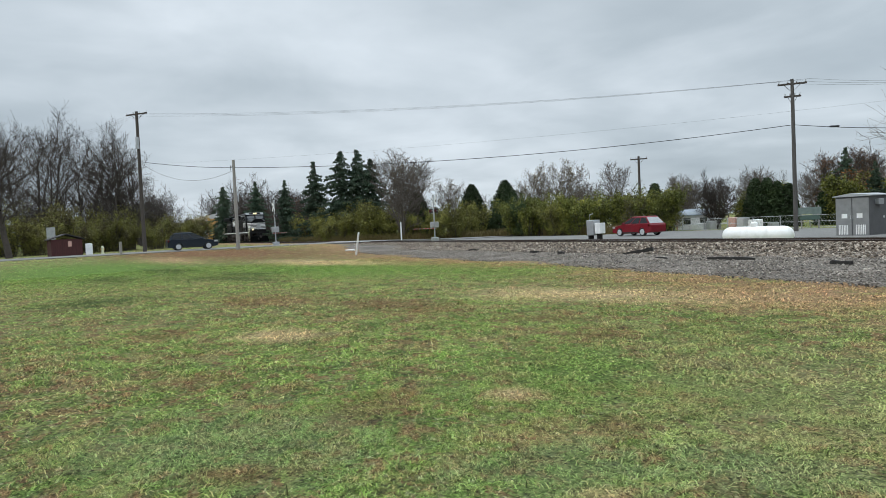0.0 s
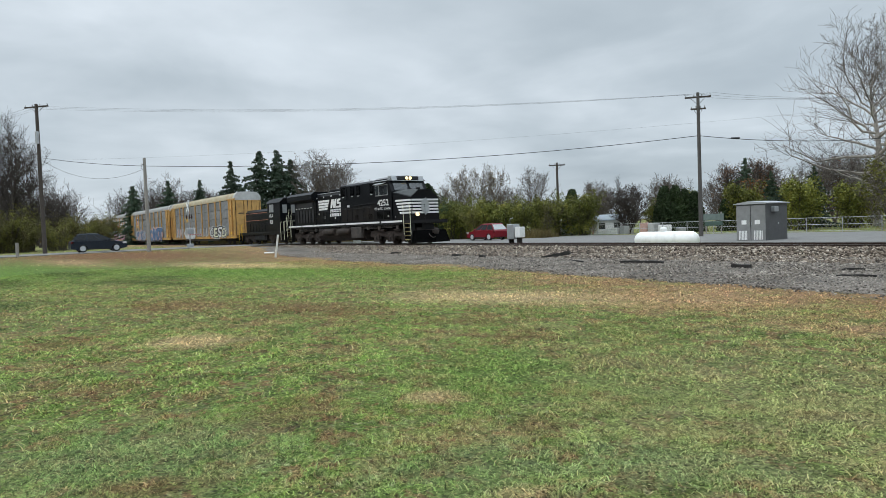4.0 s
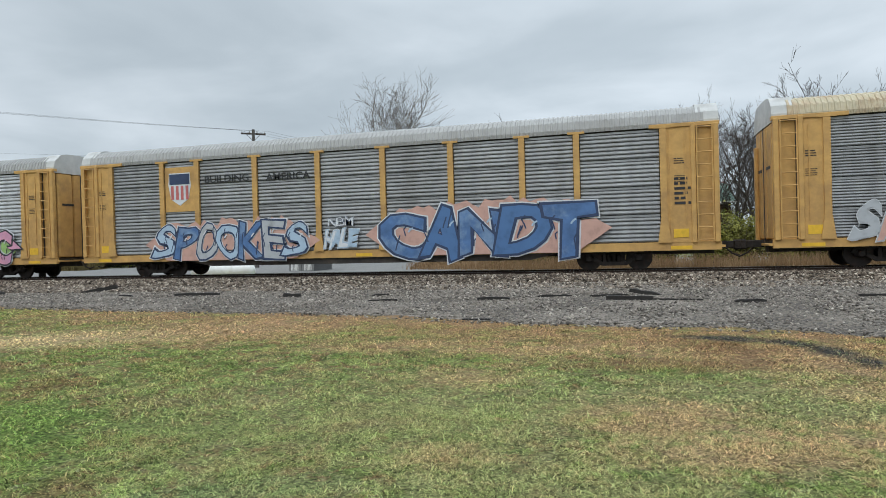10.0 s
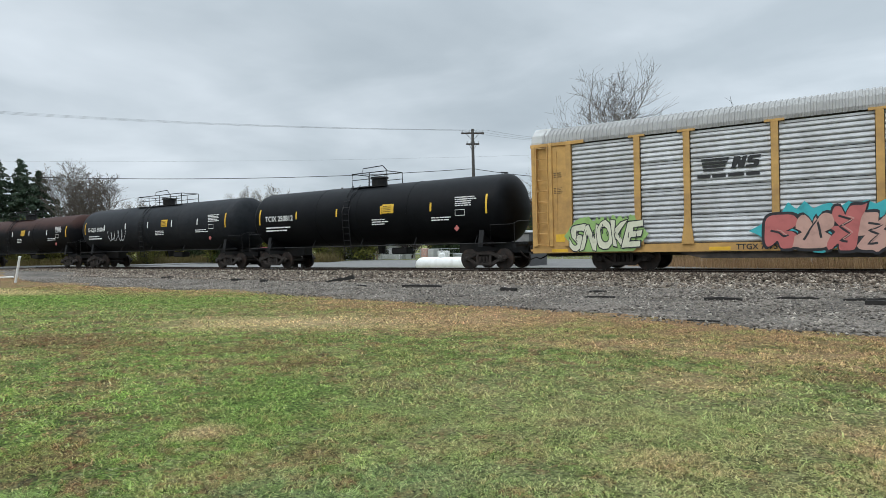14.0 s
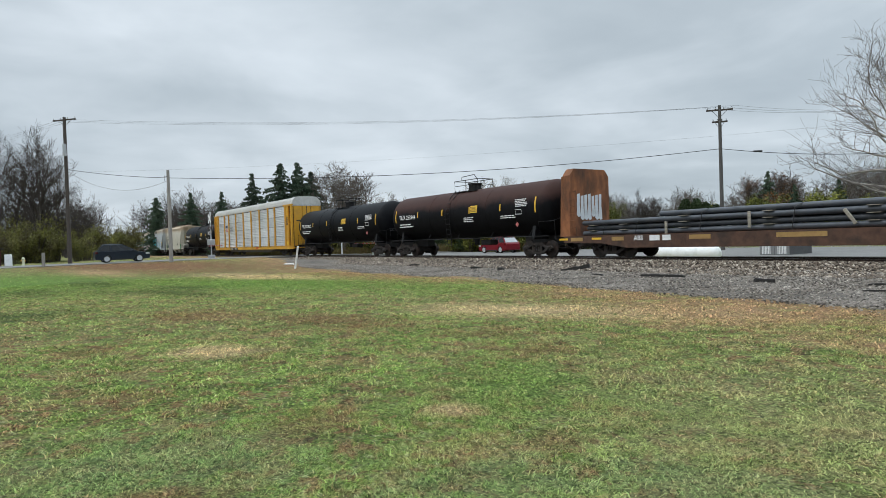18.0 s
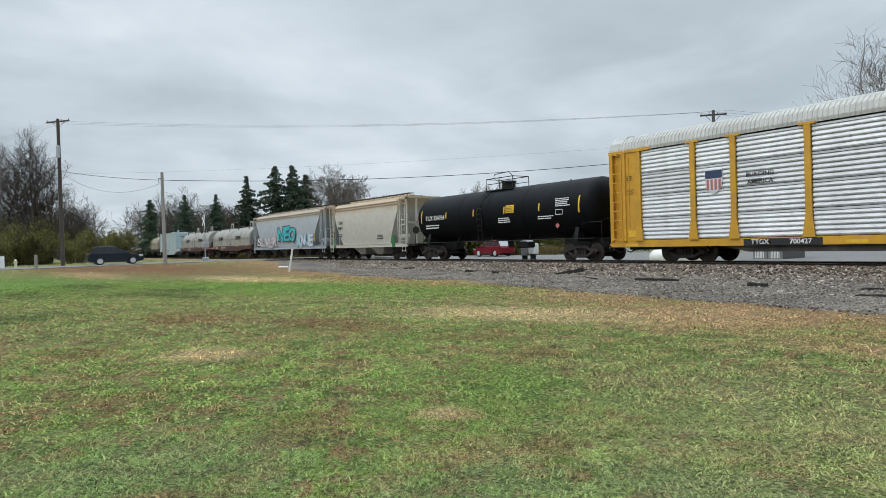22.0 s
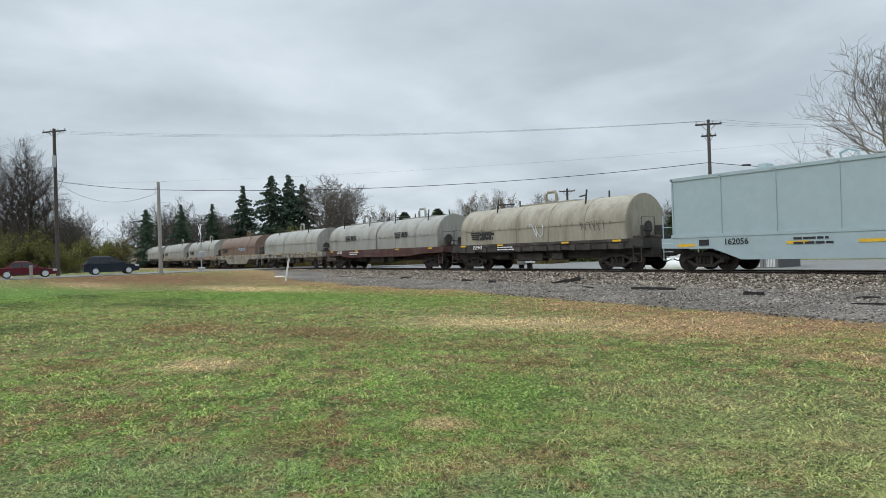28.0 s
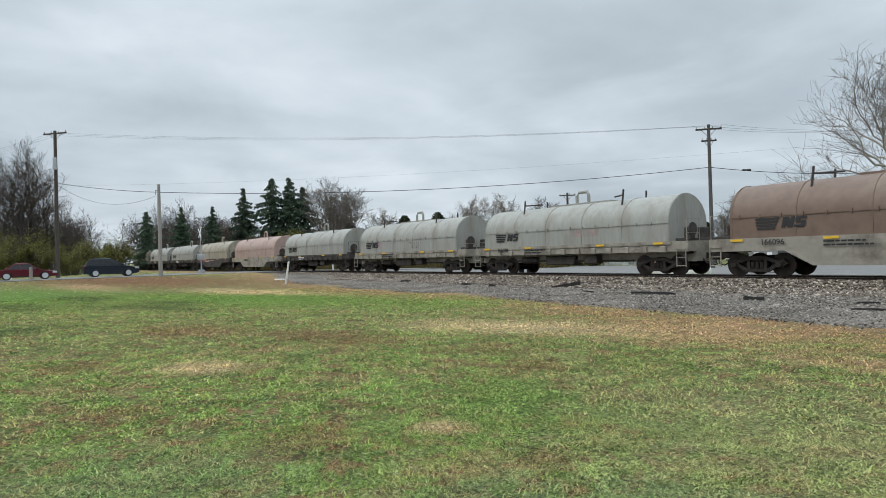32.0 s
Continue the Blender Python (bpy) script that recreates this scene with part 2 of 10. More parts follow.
ASPH = mat("worn_asphalt", (0.165, 0.160, 0.152), 0.9, var=0.2, scale=1.5, dirt=(0.13, 0.125, 0.12), damt=0.5, dscale=0.3, bump=0.3, bscale=60)
CONC = mat("pale_concrete", (0.42, 0.42, 0.41), 0.9, var=0.15, scale=2, dirt=(0.3, 0.29, 0.27), damt=0.4, bump=0.2)
WIRE = mat("black_cable", (0.02, 0.02, 0.022), 0.6, var=0.1)
BARK = mat("grey_brown_bark", (0.115, 0.095, 0.08), 0.95, var=0.35, scale=4, stretch=(3, 3, 0.6), bump=0.4)
BARKP = mat("pale_sycamore_bark", (0.33, 0.30, 0.265), 0.9, var=0.4, scale=3, bump=0.2)
CARRIM = mat("painted_alloy", (0.50, 0.51, 0.52), 0.4, 0.1, var=0.1)
CARGLASS = glass_mat("car_window_glass", (0.012, 0.014, 0.016), 0.03, 0.35)
GLASS = glass_mat("dark_window_glass", (0.025, 0.032, 0.036))
CHROME = mat("bright_metal", (0.55, 0.55, 0.56), 0.3, 0.9, var=0.1)
SILVER = mat("silver_metal", (0.42, 0.43, 0.44), 0.45, 0.6, var=0.15, dirt=(0.3, 0.3, 0.3), damt=0.4)
RUBBER = mat("black_rubber", (0.02, 0.02, 0.02), 0.85, var=0.2)
LAMP = glow("lit_headlight", (1.0, 0.80, 0.45), 1.2)
LOCOTRUCK = mat("dusty_brown_truck_steel", (0.024, 0.016, 0.012), 0.85, 0.0, var=0.5, scale=5, dirt=(0.050, 0.033, 0.025), damt=0.6, dscale=2.5, bump=0.3, bscale=25)
REDL = mat("red_lens", (0.14, 0.012, 0.01), 0.25, var=0.1)

# ---- mesh helpers ----
class Geo:
    """Collects vertices and faces of one mesh."""

    def __init__(self):
        self.v, self.f = [], []

    def add(self, v, f):
        o = len(self.v)
        self.v += [tuple(p) for p in v]
        self.f += [tuple(i + o for i in q) for q in f]
        return self

    def box(self, x0, x1, y0, y1, z0, z1, c=0.0):
        if x0 > x1: x0, x1 = x1, x0
        if y0 > y1: y0, y1 = y1, y0
        if z0 > z1: z0, z1 = z1, z0
        c = min(c, (x1 - x0) / 3, (y1 - y0) / 3, (z1 - z0) / 3)
        if c <= 0:
            v = [(x, y, z) for x in (x0, x1) for y in (y0, y1) for z in (z0, z1)]
            return self.add(v, [(0, 1, 3, 2), (4, 6, 7, 5), (0, 4, 5, 1), (2, 3, 7, 6), (0, 2, 6, 4), (1, 5, 7, 3)])
        # bevelled in the horizontal outline and at top and bottom
        ring = [(x0 + c, y0), (x1 - c, y0), (x1, y0 + c), (x1, y1 - c), (x1 - c, y1), (x0 + c, y1), (x0, y1 - c), (x0, y0 + c)]
        cx, cy = (x0 + x1) / 2, (y0 + y1) / 2
        sx, sy = 1 - 2 * c / (x1 - x0), 1 - 2 * c / (y1 - y0)
        small = [(cx + (x - cx) * sx, cy + (y - cy) * sy) for x, y in ring]
        v = [(*p, z0) for p in small] + [(*p, z0 + c) for p in ring] + [(*p, z1 - c) for p in ring] + [(*p, z1) for p in small]
        f = [tuple(range(7, -1, -1)), tuple(range(24, 32))]
        for k in range(3):
            f += [(8 * k + i, 8 * k + (i + 1) % 8, 8 * k + 8 + (i + 1) % 8, 8 * k + 8 + i) for i in range(8)]
        return self.add(v, f)

    def tube(self, pts, r, n=8, caps=True):
        pts = [Vector(p) for p in pts]
        rs = r if isinstance(r, (list, tuple)) else [r] * len(pts)
        v, f = [], []
        for i, p in enumerate(pts):
            d = (pts[min(i + 1, len(pts) - 1)] - pts[max(i - 1, 0)]).normalized()
            a = d.cross(Vector((0, 0, 1)) if abs(d.z) < 0.9 else Vector((1, 0, 0))).normalized()
            b = a.cross(d)
            v += [p + rs[i] * (math.cos(2 * math.pi * k / n) * a + math.sin(2 * math.pi * k / n) * b) for k in range(n)]
        for i in range(len(pts) - 1):
            f += [(i * n + k, i * n + k + n, i * n + n + (k + 1) % n, i * n + (k + 1) % n) for k in range(n)]
        if caps:
            f += [tuple(range(n)), tuple(range(len(v) - 1, len(v) - n - 1, -1))]
        return self.add(v, f)

    def prism(self, outline, x0, x1, closed=True, axis="x"):
        """An outline in (y, z) drawn along x; with axis y, an outline in (x, z) drawn along y."""
        n = len(outline)
        if axis == "x":
            v = [(x, a, b) for x in (x0, x1) for a, b in outline]
        elif axis == "y":
            v = [(a, x, b) for x in (x0, x1) for a, b in outline]
        else:
            v = [(a, b, x) for x in (x0, x1) for a, b in outline]
        f = [(i, (i + 1) % n, n + (i + 1) % n, n + i) for i in range(n if closed else n - 1)]
        if closed:
            f += [tuple(range(n - 1, -1, -1)), tuple(range(n, 2 * n))]
        return self.add(v, f)

    def loft(self, rings, caps=True, closed=True):
        n = len(rings[0])
        v = [p for r in rings for p in r]
        f = []
        for i in range(len(rings) - 1):
            f += [(i * n + k, i * n + (k + 1) % n, i * n + n + (k + 1) % n, i * n + n + k) for k in range(n if closed else n - 1)]
        if caps:
            f += [tuple(range(n - 1, -1, -1)), tuple(range(len(v) - n, len(v)))]
        return self.add(v, f)

    def lathe(self, prof, n=24, axis="x", c=(0, 0, 0)):
        """Profile of (along, radius) turned about an axis through c."""
        rings = []
        for a, r in prof:
            ring = []
            for k in range(n):
                s, t = r * math.sin(2 * math.pi * k / n), r * math.cos(2 * math.pi * k / n)
                p = (a, s, t) if axis == "x" else (s, a, t) if axis == "y" else (t, s, a)
                ring.append((p[0] + c[0], p[1] + c[1], p[2] + c[2]))
            rings.append(ring)
        return self.loft(rings)

    def mesh(self, name, material, smooth=0.0):
        me = bpy.data.meshes.new(name)
        me.from_pydata(self.v, [], self.f)
        bm = bmesh.new()
        bm.from_mesh(me)
        bmesh.ops.recalc_face_normals(bm, faces=bm.faces)
        bm.to_mesh(me)
        bm.free()
        me.materials.append(material)
        if smooth:
            me.polygons.foreach_set("use_smooth", [True] * len(me.polygons))
            me.set_sharp_from_angle(angle=radians(smooth))
        me.update()
        return me


def part(name, geo, material, parent=None, label="", smooth=0.0):
    """ONE mesh object under a thing or a part; geo is a Geo or a mesh that is shared."""
    me = geo.mesh(name, material, smooth) if isinstance(geo, Geo) else geo
    ob = new(name, me)
    if parent:
        ob.parent = parent
    if label:
        ob["label"] = label
    return ob


def thing(name, label, category, m=None, group="", kind=""):
    ob = tagged(new(name), label, category, group, kind)
    ob.empty_display_size = 0.3
    if m:
        ob.matrix_basis = m
    return ob


def text_geo(body, size, thick=0.006):
    """Letters in the built-in font, standing in the x-z plane and facing -y, centred."""
    cu = bpy.data.curves.new("letters", "FONT")
    cu.body, cu.size, cu.align_x, cu.align_y, cu.resolution_u, cu.offset = body, size, "CENTER", "CENTER", 3, 0.018 * size
    ob = bpy.data.objects.new("letters", cu)
    me = bpy.data.meshes.new_from_object(ob)
    g = Geo()
    g.add([(v.co.x, -thick, v.co.y) for v in me.vertices], [tuple(p.vertices) for p in me.polygons])
    bpy.data.objects.remove(ob)
    bpy.data.curves.remove(cu)
    bpy.data.meshes.remove(me)
    return g


def raw_mesh(name, v, f, material, smooth=False):
    """A mesh from arrays: v (n, 3), f (m, k) with k corners a face."""
    v, f = np.asarray(v, np.float32), np.asarray(f, np.int32)
    me = bpy.data.meshes.new(name)
    me.vertices.add(len(v))
    me.vertices.foreach_set("co", v.ravel())
    k = f.shape[1]
    me.loops.add(f.size)
    me.loops.foreach_set("vertex_index", f.ravel())
    me.polygons.add(len(f))
    me.polygons.foreach_set("loop_start", np.arange(0, f.size, k, dtype=np.int32))
    me.materials.append(material)
    me.update(calc_edges=True)
    if smooth:
        me.polygons.foreach_set("use_smooth", [True] * len(f))
    return me


# ---- ground ----
TRACK_Y, RAIL_Z = 25.55, 0.42
TOE = [(-400, 21.5), (-62, 21), (-50, 18.5), (-38.4, 15.9), (-27, 15.4), (-19, 15.2), (-13, 14.3), (-7, 13.7), (-3, 12.5), (1, 11.9), (4, 11.0), (9, 9.0), (16, 8.0), (30, 8.0), (400, 12)]


def toe(x):
    return float(np.interp(x, [a for a, _ in TOE], [b for _, b in TOE]))


def rise(x, y):
    """The ground climbs towards the level crossing on the near side of the track."""
    k = min(max((-28 - x) / 32.0, 0), 1)
    near = min(max((33 - y) / 6.0, 0), 1)
    return 0.42 * k * k * (3 - 2 * k) * near


def ground_z(x, y):
    """Lawn at 0, the gravel rising gently to the foot of the ballast."""
    a = toe(x)
    k = min(max((y - a) / max(22.0 - a, 0.5), 0), 1)
    back = min(max((y - 29.5) / 4.0, 0), 1)
    return max(0.20 * k * (1 - back) + 0.02 * back, min(rise(x, y), 0.30))


# patches of the sward: x, y, half-sizes, turn, strength, tone
PATCHES = ((-2.0, 5.8, 4.6, 2.8, 15, 0.7, "pale"), (-38, 1.0, 14, 9, 10, 1.2, "lush"), (-26.5, 9.0, 12.0, 4.2, 20, 1.2, "lush"), (-5.7, 4.7, 1.05, 1.6, 48, 0.65, "lush"), (-5.8, 7.3, 0.9, 1.6, 45, 0.45, "lush"), (-5.1, 4.5, 1.6, 1.5, 20, 0.5, "lush"),
           (-17.5, 12.6, 2.9, 3.2, 14, 0.8, "lush"), (0.5, 8.2, 0.76, 0.8, 19, 0.6, "lush"), (-5.2, 1.0, 1.7, 1.3, 53, 0.65, "clover"), (-3.3, 2.7, 1.1, 0.6, 54, 0.55, "clover"), (-2.6, 3.7, 1.2, 0.5, 21, 0.5, "clover"),
           (-26.1, 4.6, 3.6, 1.6, 30, 0.7, "dark"), (-19.4, 0.4, 2.2, 2.0, 39, 0.85, "dark"), (-53, 9.0, 21, 8.0, 12, 1.4, "brown"), (-34, 3.8, 4.5, 1.6, 8, 0.75, "dark"), (-27.6, 6.1, 2.6, 1.3, 12, 0.8, "dark"), (-23.2, 5.5, 2.6, 0.9, 14, 0.8, "dark"), (-30, 1.2, 3.5, 1.5, 2, 0.7, "dark"), (-16.0, 3.9, 2.4, 1.2, 15, 0.8, "brown"), (-12.6, 5.7, 2.2, 1.0, 24, 0.8, "brown"), (-45, 5.2, 7, 1.8, 8, 0.7, "tan"), (1.5, 6.5, 3.2, 2.2, 10, 0.8, "pale"), (-0.6, 4.2, 1.8, 0.9, 15, 0.6, "pale"), (2.0, 9.0, 3.0, 1.2, -12, 0.7, "tan"), (0.9, 5.2, 1.3, 0.5, 20, 0.7, "tan"), (2.2, 5.9, 1.2, 0.6, 5, 0.8, "tan"), (-1.2, 9.6, 2.2, 0.6, 15, 0.7, "tan"), (0.6, 8.6, 1.6, 0.6, 5, 0.7, "brown"), (-3.5, 9.6, 2.0, 0.7, 20, 0.65, "tan"), (-4.5, 0.9, 0.45, 0.22, 54, 0.85, "brown"), (-11.9, 1.2, 0.63, 0.9, 45, 0.65, "brown"),
           (-7.7, 1.2, 0.52, 0.4, 49, 0.65, "brown"), (-5.4, 2.3, 0.64, 0.5, 51, 0.6, "brown"), (-6.9, 6.4, 0.7, 0.7, 44, 0.65, "brown"), (-15.4, 4.0, 1.4, 1.2, 38, 0.55, "brown"), (-11.0, 5.6, 0.85, 0.8, 41, 0.6, "brown"),
           (-3.8, 3.6, 0.25, 0.3, 52, 0.6, "brown"), (1.2, 10.1, 0.8, 1.5, 18, 0.8, "brown"), (-8.6, 6.6, 1.0, 0.4, 25, 0.6, "brown"), (-7.6, 11.2, 2.6, 2.2, 38, 0.75, "tan"), (0.3, 6.1, 1.1, 0.9, 20, 0.8, "tan"),
           (-1.9, 7.6, 0.9, 0.8, 19, 0.6, "tan"), (-1.4, 4.7, 0.4, 0.4, 21, 0.5, "tan"), (2.8, 7.4, 1.6, 0.8, 0, 0.65, "tan"), (-32.0, 10.9, 6.5, 2.0, 14, 0.85, "straw"), (-10.3, 2.7, 0.85, 0.75, 45, 0.95, "straw"),
           (-5.0, 3.5, 0.36, 0.28, 50, 0.8, "straw"), (-10.9, 9.3, 3.4, 1.7, 22, 0.9, "straw"), (-2.9, 2.6, 0.22, 0.16, 54, 0.5, "straw"),
           (1.36, 10.85, 0.94, 0.34, -20, 1.3, "rut"), (2.20, 10.43, 0.48, 0.34, -39, 1.3, "rut"), (2.57, 9.78, 0.70, 0.34, -75, 1.3, "rut"), (2.76, 9.04, 0.44, 0.34, -75, 1.3, "rut"))


def lawn_material(name, blades=False):
    m = bpy.data.materials.new(name)
    m.use_nodes = True
    n, l = m.node_tree.nodes, m.node_tree.links
    b = n["Principled BSDF"]
    b.inputs["Roughness"].default_value = 0.95
    b.inputs["Specular IOR Level"].default_value = 0.15
    geo = n.new("ShaderNodeNewGeometry")

    def noise_at(scale, detail=5.0, rough=0.6, dist=0.0):
        t = n.new("ShaderNodeTexNoise")
        t.inputs["Scale"].default_value, t.inputs["Detail"].default_value = scale, detail
        t.inputs["Roughness"].default_value, t.inputs["Distortion"].default_value = rough, dist
        l.new(geo.outputs["Position"], t.inputs["Vector"])
        return t.outputs["Fac"]

    def rng(fac, a, b2, lo=0.0, hi=1.0):
        t = n.new("ShaderNodeMapRange")
        for k, v in zip(("From Min", "From Max", "To Min", "To Max"), (a, b2, lo, hi)):
            t.inputs[k].default_value = v
        l.new(fac, t.inputs["Value"])
        return t.outputs["Result"]

    def math2(op, a, c):
        t = n.new("ShaderNodeMath")
        t.operation = op
        for i, q in enumerate((a, c)):
            if isinstance(q, (int, float)):
                t.inputs[i].default_value = q
            else:
                l.new(q, t.inputs[i])
        return t.outputs[0]

    def mixc(fac, a, c):
        t = n.new("ShaderNodeMix")
        t.data_type = "RGBA"
        for k, q in (("Factor", fac), ("A", a), ("B", c)):
            if isinstance(q, (tuple, float, int)):
                t.inputs[k].default_value = q if not isinstance(q, tuple) else (*q, 1)
            else:
                l.new(q, t.inputs[k])
        return t.outputs["Result"]

    def spot(x, y, rx, ry, turn=0.0):
        """1 in the middle of an oval patch, 0 outside, with a ragged rim."""
        mp = n.new("ShaderNodeMapping")
        mp.vector_type = "TEXTURE"
        mp.inputs["Location"].default_value = (x, y, 0)
        mp.inputs["Rotation"].default_value = (0, 0, radians(turn))
        mp.inputs["Scale"].default_value = (rx, ry, 1000)
        l.new(geo.outputs["Position"], mp.inputs["Vector"])
        ln = n.new("ShaderNodeVectorMath")
        ln.operation = "LENGTH"
        l.new(mp.outputs[0], ln.inputs[0])
        return ln.outputs["Value"]

    fine, mid, big = noise_at(28, 6, 0.7), noise_at(1.6, 6, 0.62, 0.4), noise_at(0.22, 4, 0.55, 0.6)
    rag = noise_at(2.6, 5, 0.65)
    torn = noise_at(3.4, 8, 0.78, 0.6)
    col = mixc(rng(mid, 0.40, 0.60), (0.110, 0.150, 0.038), (0.232, 0.275, 0.085))
    col = mixc(rng(big, 0.45, 0.62, 0, 0.6), col, (0.155, 0.250, 0.048))
    col = mixc(rng(noise_at(1.1, 6, 0.65, 0.5), 0.50, 0.60, 0, 0.75), col, (0.280, 0.215, 0.100))
    col = mixc(rng(noise_at(2.4, 5, 0.6, 0.7), 0.54, 0.60, 0, 0.75), col, (0.205, 0.120, 0.062))
    col = mixc(rng(noise_at(1.7, 6, 0.65, 1.1), 0.53, 0.61, 0, 0.7), col, (0.085, 0.130, 0.034))
    col = mixc(rng(noise_at(0.55, 5, 0.6, 0.9), 0.54, 0.64, 0, 0.55), col, (0.185, 0.285, 0.062))
    col = mixc(rng(noise_at(4.2, 7, 0.72, 0.8), 0.52, 0.60, 0, 0.9), col, (0.235, 0.130, 0.068))
    col = mixc(rng(noise_at(11, 6, 0.75), 0.54, 0.68, 0, 0.75), col, (0.43, 0.41, 0.25))
    col = mixc(rng(noise_at(3.3, 6, 0.7, 1.2), 0.56, 0.66, 0, 0.85), col, (0.070, 0.062, 0.034))
    # browned-off strip along the gravel, and straw patches
    sep = n.new("ShaderNodeSeparateXYZ")
    l.new(geo.outputs["Position"], sep.inputs[0])
    curve = n.new("ShaderNodeFloatCurve")
    xr = rng(sep.outputs["X"], -60, 20)
    cm = curve.mapping.curves[0]
    for i in range(11):
        p = (i / 10, toe(-60 + 8 * i) / 25)
        if i in (0, 10):
            cm.points[0 if i == 0 else -1].location = p
        else:
            cm.points.new(*p)
    curve.mapping.update()
    l.new(xr, curve.inputs["Value"])
    gap = math2("SUBTRACT", math2("MULTIPLY", curve.outputs[0], 25), sep.outputs["Y"])
    gap = math2("ADD", gap, math2("MULTIPLY", math2("SUBTRACT", rag, 0.5), 3.2))
    strip = math2("MULTIPLY", rng(gap, 4.2, 1.0), rng(gap, -6.0, -4.0))
    col = mixc(math2("MULTIPLY", strip, rng(noise_at(0.9, 5, 0.7), 0.38, 0.54, 0.25, 0.95)), col, (0.305, 0.185, 0.098))
    tones = {"rut": (0.060, 0.054, 0.050), "pale": (0.265, 0.265, 0.118), "lush": (0.125, 0.205, 0.042), "clover": (0.170, 0.235, 0.100), "dark": (0.060, 0.085, 0.026), "brown": (0.185, 0.098, 0.050), "tan": (0.42, 0.265, 0.150), "straw": (0.47, 0.345, 0.19)}
    for x, y, rx, ry, turn, amt, tone in PATCHES:
        d = math2("ADD", spot(x, y, rx, ry, turn), math2("MULTIPLY", math2("SUBTRACT", torn, 0.5), 1.2 if tone == "rut" else 3.6 if tone != "straw" else 2.4))
        col = mixc(rng(d, 1.05, 0.25, 0, amt * (0.98 if tone in ("straw", "dark") else 0.88)), col, tones[tone])
    dark = rng(fine, 0.36, 0.64, 0.18, 1.7)
    if blades:
        # each blade its own shade: mostly green, some yellowed, some straw
        isl = geo.outputs["Random Per Island"]
        col = mixc(rng(isl, 0.78, 0.9, 0, 0.4), col, (0.38, 0.30, 0.155))
        col = mixc(rng(isl, 0.30, 0.0, 0, 0.45), col, (0.19, 0.27, 0.10))
        frac = math2("FRACT", math2("MULTIPLY", isl, 37.7), 0)
        dark = rng(frac, 0, 1, 0.33, 2.82)
    sc = n.new("ShaderNodeVectorMath")
    sc.operation = "SCALE"
    l.new(col, sc.inputs[0])
    l.new(dark, sc.inputs["Scale"])
    l.new(sc.outputs[0], b.inputs["Base Color"])
    if blades:
        # thin blades let some of the light through
        tl = n.new("ShaderNodeBsdfTranslucent")
        l.new(sc.outputs[0], tl.inputs["Color"])
        mx = n.new("ShaderNodeMixShader")
        mx.inputs[0].default_value = 0.4
        l.new(b.outputs[0], mx.inputs[1])
        l.new(tl.outputs[0], mx.inputs[2])
        l.new(mx.outputs[0], n["Material Output"].inputs["Surface"])
        return m
    bp = n.new("ShaderNodeBump")
    bp.inputs["Strength"].default_value, bp.inputs["Distance"].default_value = 0.9, 0.08
    l.new(math2("ADD", noise_at(22, 7, 0.75), math2("MULTIPLY", noise_at(5, 5, 0.7), 1.6)), bp.inputs["Height"])
    l.new(bp.outputs[0], b.inputs["Normal"])
    return m


LAWN = lawn_material("autumn_lawn")
BLADES = lawn_material("grass_blades", True)


def gravel_material(name, base, alt, size):
    m = bpy.data.materials.new(name)
    m.use_nodes = True
    n, l = m.node_tree.nodes, m.node_tree.links
    b = n["Principled BSDF"]
    b.inputs["Roughness"].default_value = 0.92
    geo = n.new("ShaderNodeNewGeometry")
    vo = n.new("ShaderNodeTexVoronoi")
    vo.inputs["Scale"].default_value = 1 / size
    l.new(geo.outputs["Position"], vo.inputs["Vector"])
    big = n.new("ShaderNodeTexNoise")
    big.inputs["Scale"].default_value, big.inputs["Detail"].default_value = 0.5, 6
    l.new(geo.outputs["Position"], big.inputs["Vector"])
    ramp = n.new("ShaderNodeValToRGB")
    e = ramp.color_ramp.elements
    e[0].position, e[0].color, e[1].position, e[1].color = 0.35, (*base, 1), 0.65, (*alt, 1)
    l.new(big.outputs["Fac"], ramp.inputs["Fac"])
    sep = n.new("ShaderNodeSeparateColor")
    l.new(vo.outputs["Color"], sep.inputs[0])
    mr = n.new("ShaderNodeMapRange")
    mr.inputs["To Min"].default_value, mr.inputs["To Max"].default_value = 0.2, 1.9
    l.new(sep.outputs[0], mr.inputs["Value"])
    sc = n.new("ShaderNodeVectorMath")
    sc.operation = "SCALE"
    l.new(ramp.outputs[0], sc.inputs[0])
    l.new(mr.outputs[0], sc.inputs["Scale"])
    l.new(sc.outputs[0], b.inputs["Base Color"])
    bp = n.new("ShaderNodeBump")
    bp.inputs["Strength"].default_value, bp.inputs["Distance"].default_value = 0.9, 0.04
    l.new(vo.outputs["Distance"], bp.inputs["Height"])
    l.new(bp.outputs[0], b.inputs["Normal"])
    return m


GRAVEL = gravel_material("fine_blue_grey_gravel", (0.092, 0.077, 0.062), (0.176, 0.150, 0.124), 0.035)
BALLAST = gravel_material("coarse_ballast", (0.047, 0.035, 0.027), (0.100, 0.079, 0.061), 0.07)


def grid_mesh(name, xs, ys, fz, material):
    v = [(x, y, fz(x, y)) for x in xs for y in ys]
    n = len(ys)
    f = [(i * n + j, (i + 1) * n + j, (i + 1) * n + j + 1, i * n + j + 1) for i in range(len(xs) - 1) for j in range(n - 1)]
    return raw_mesh(name, v, f, material, True)


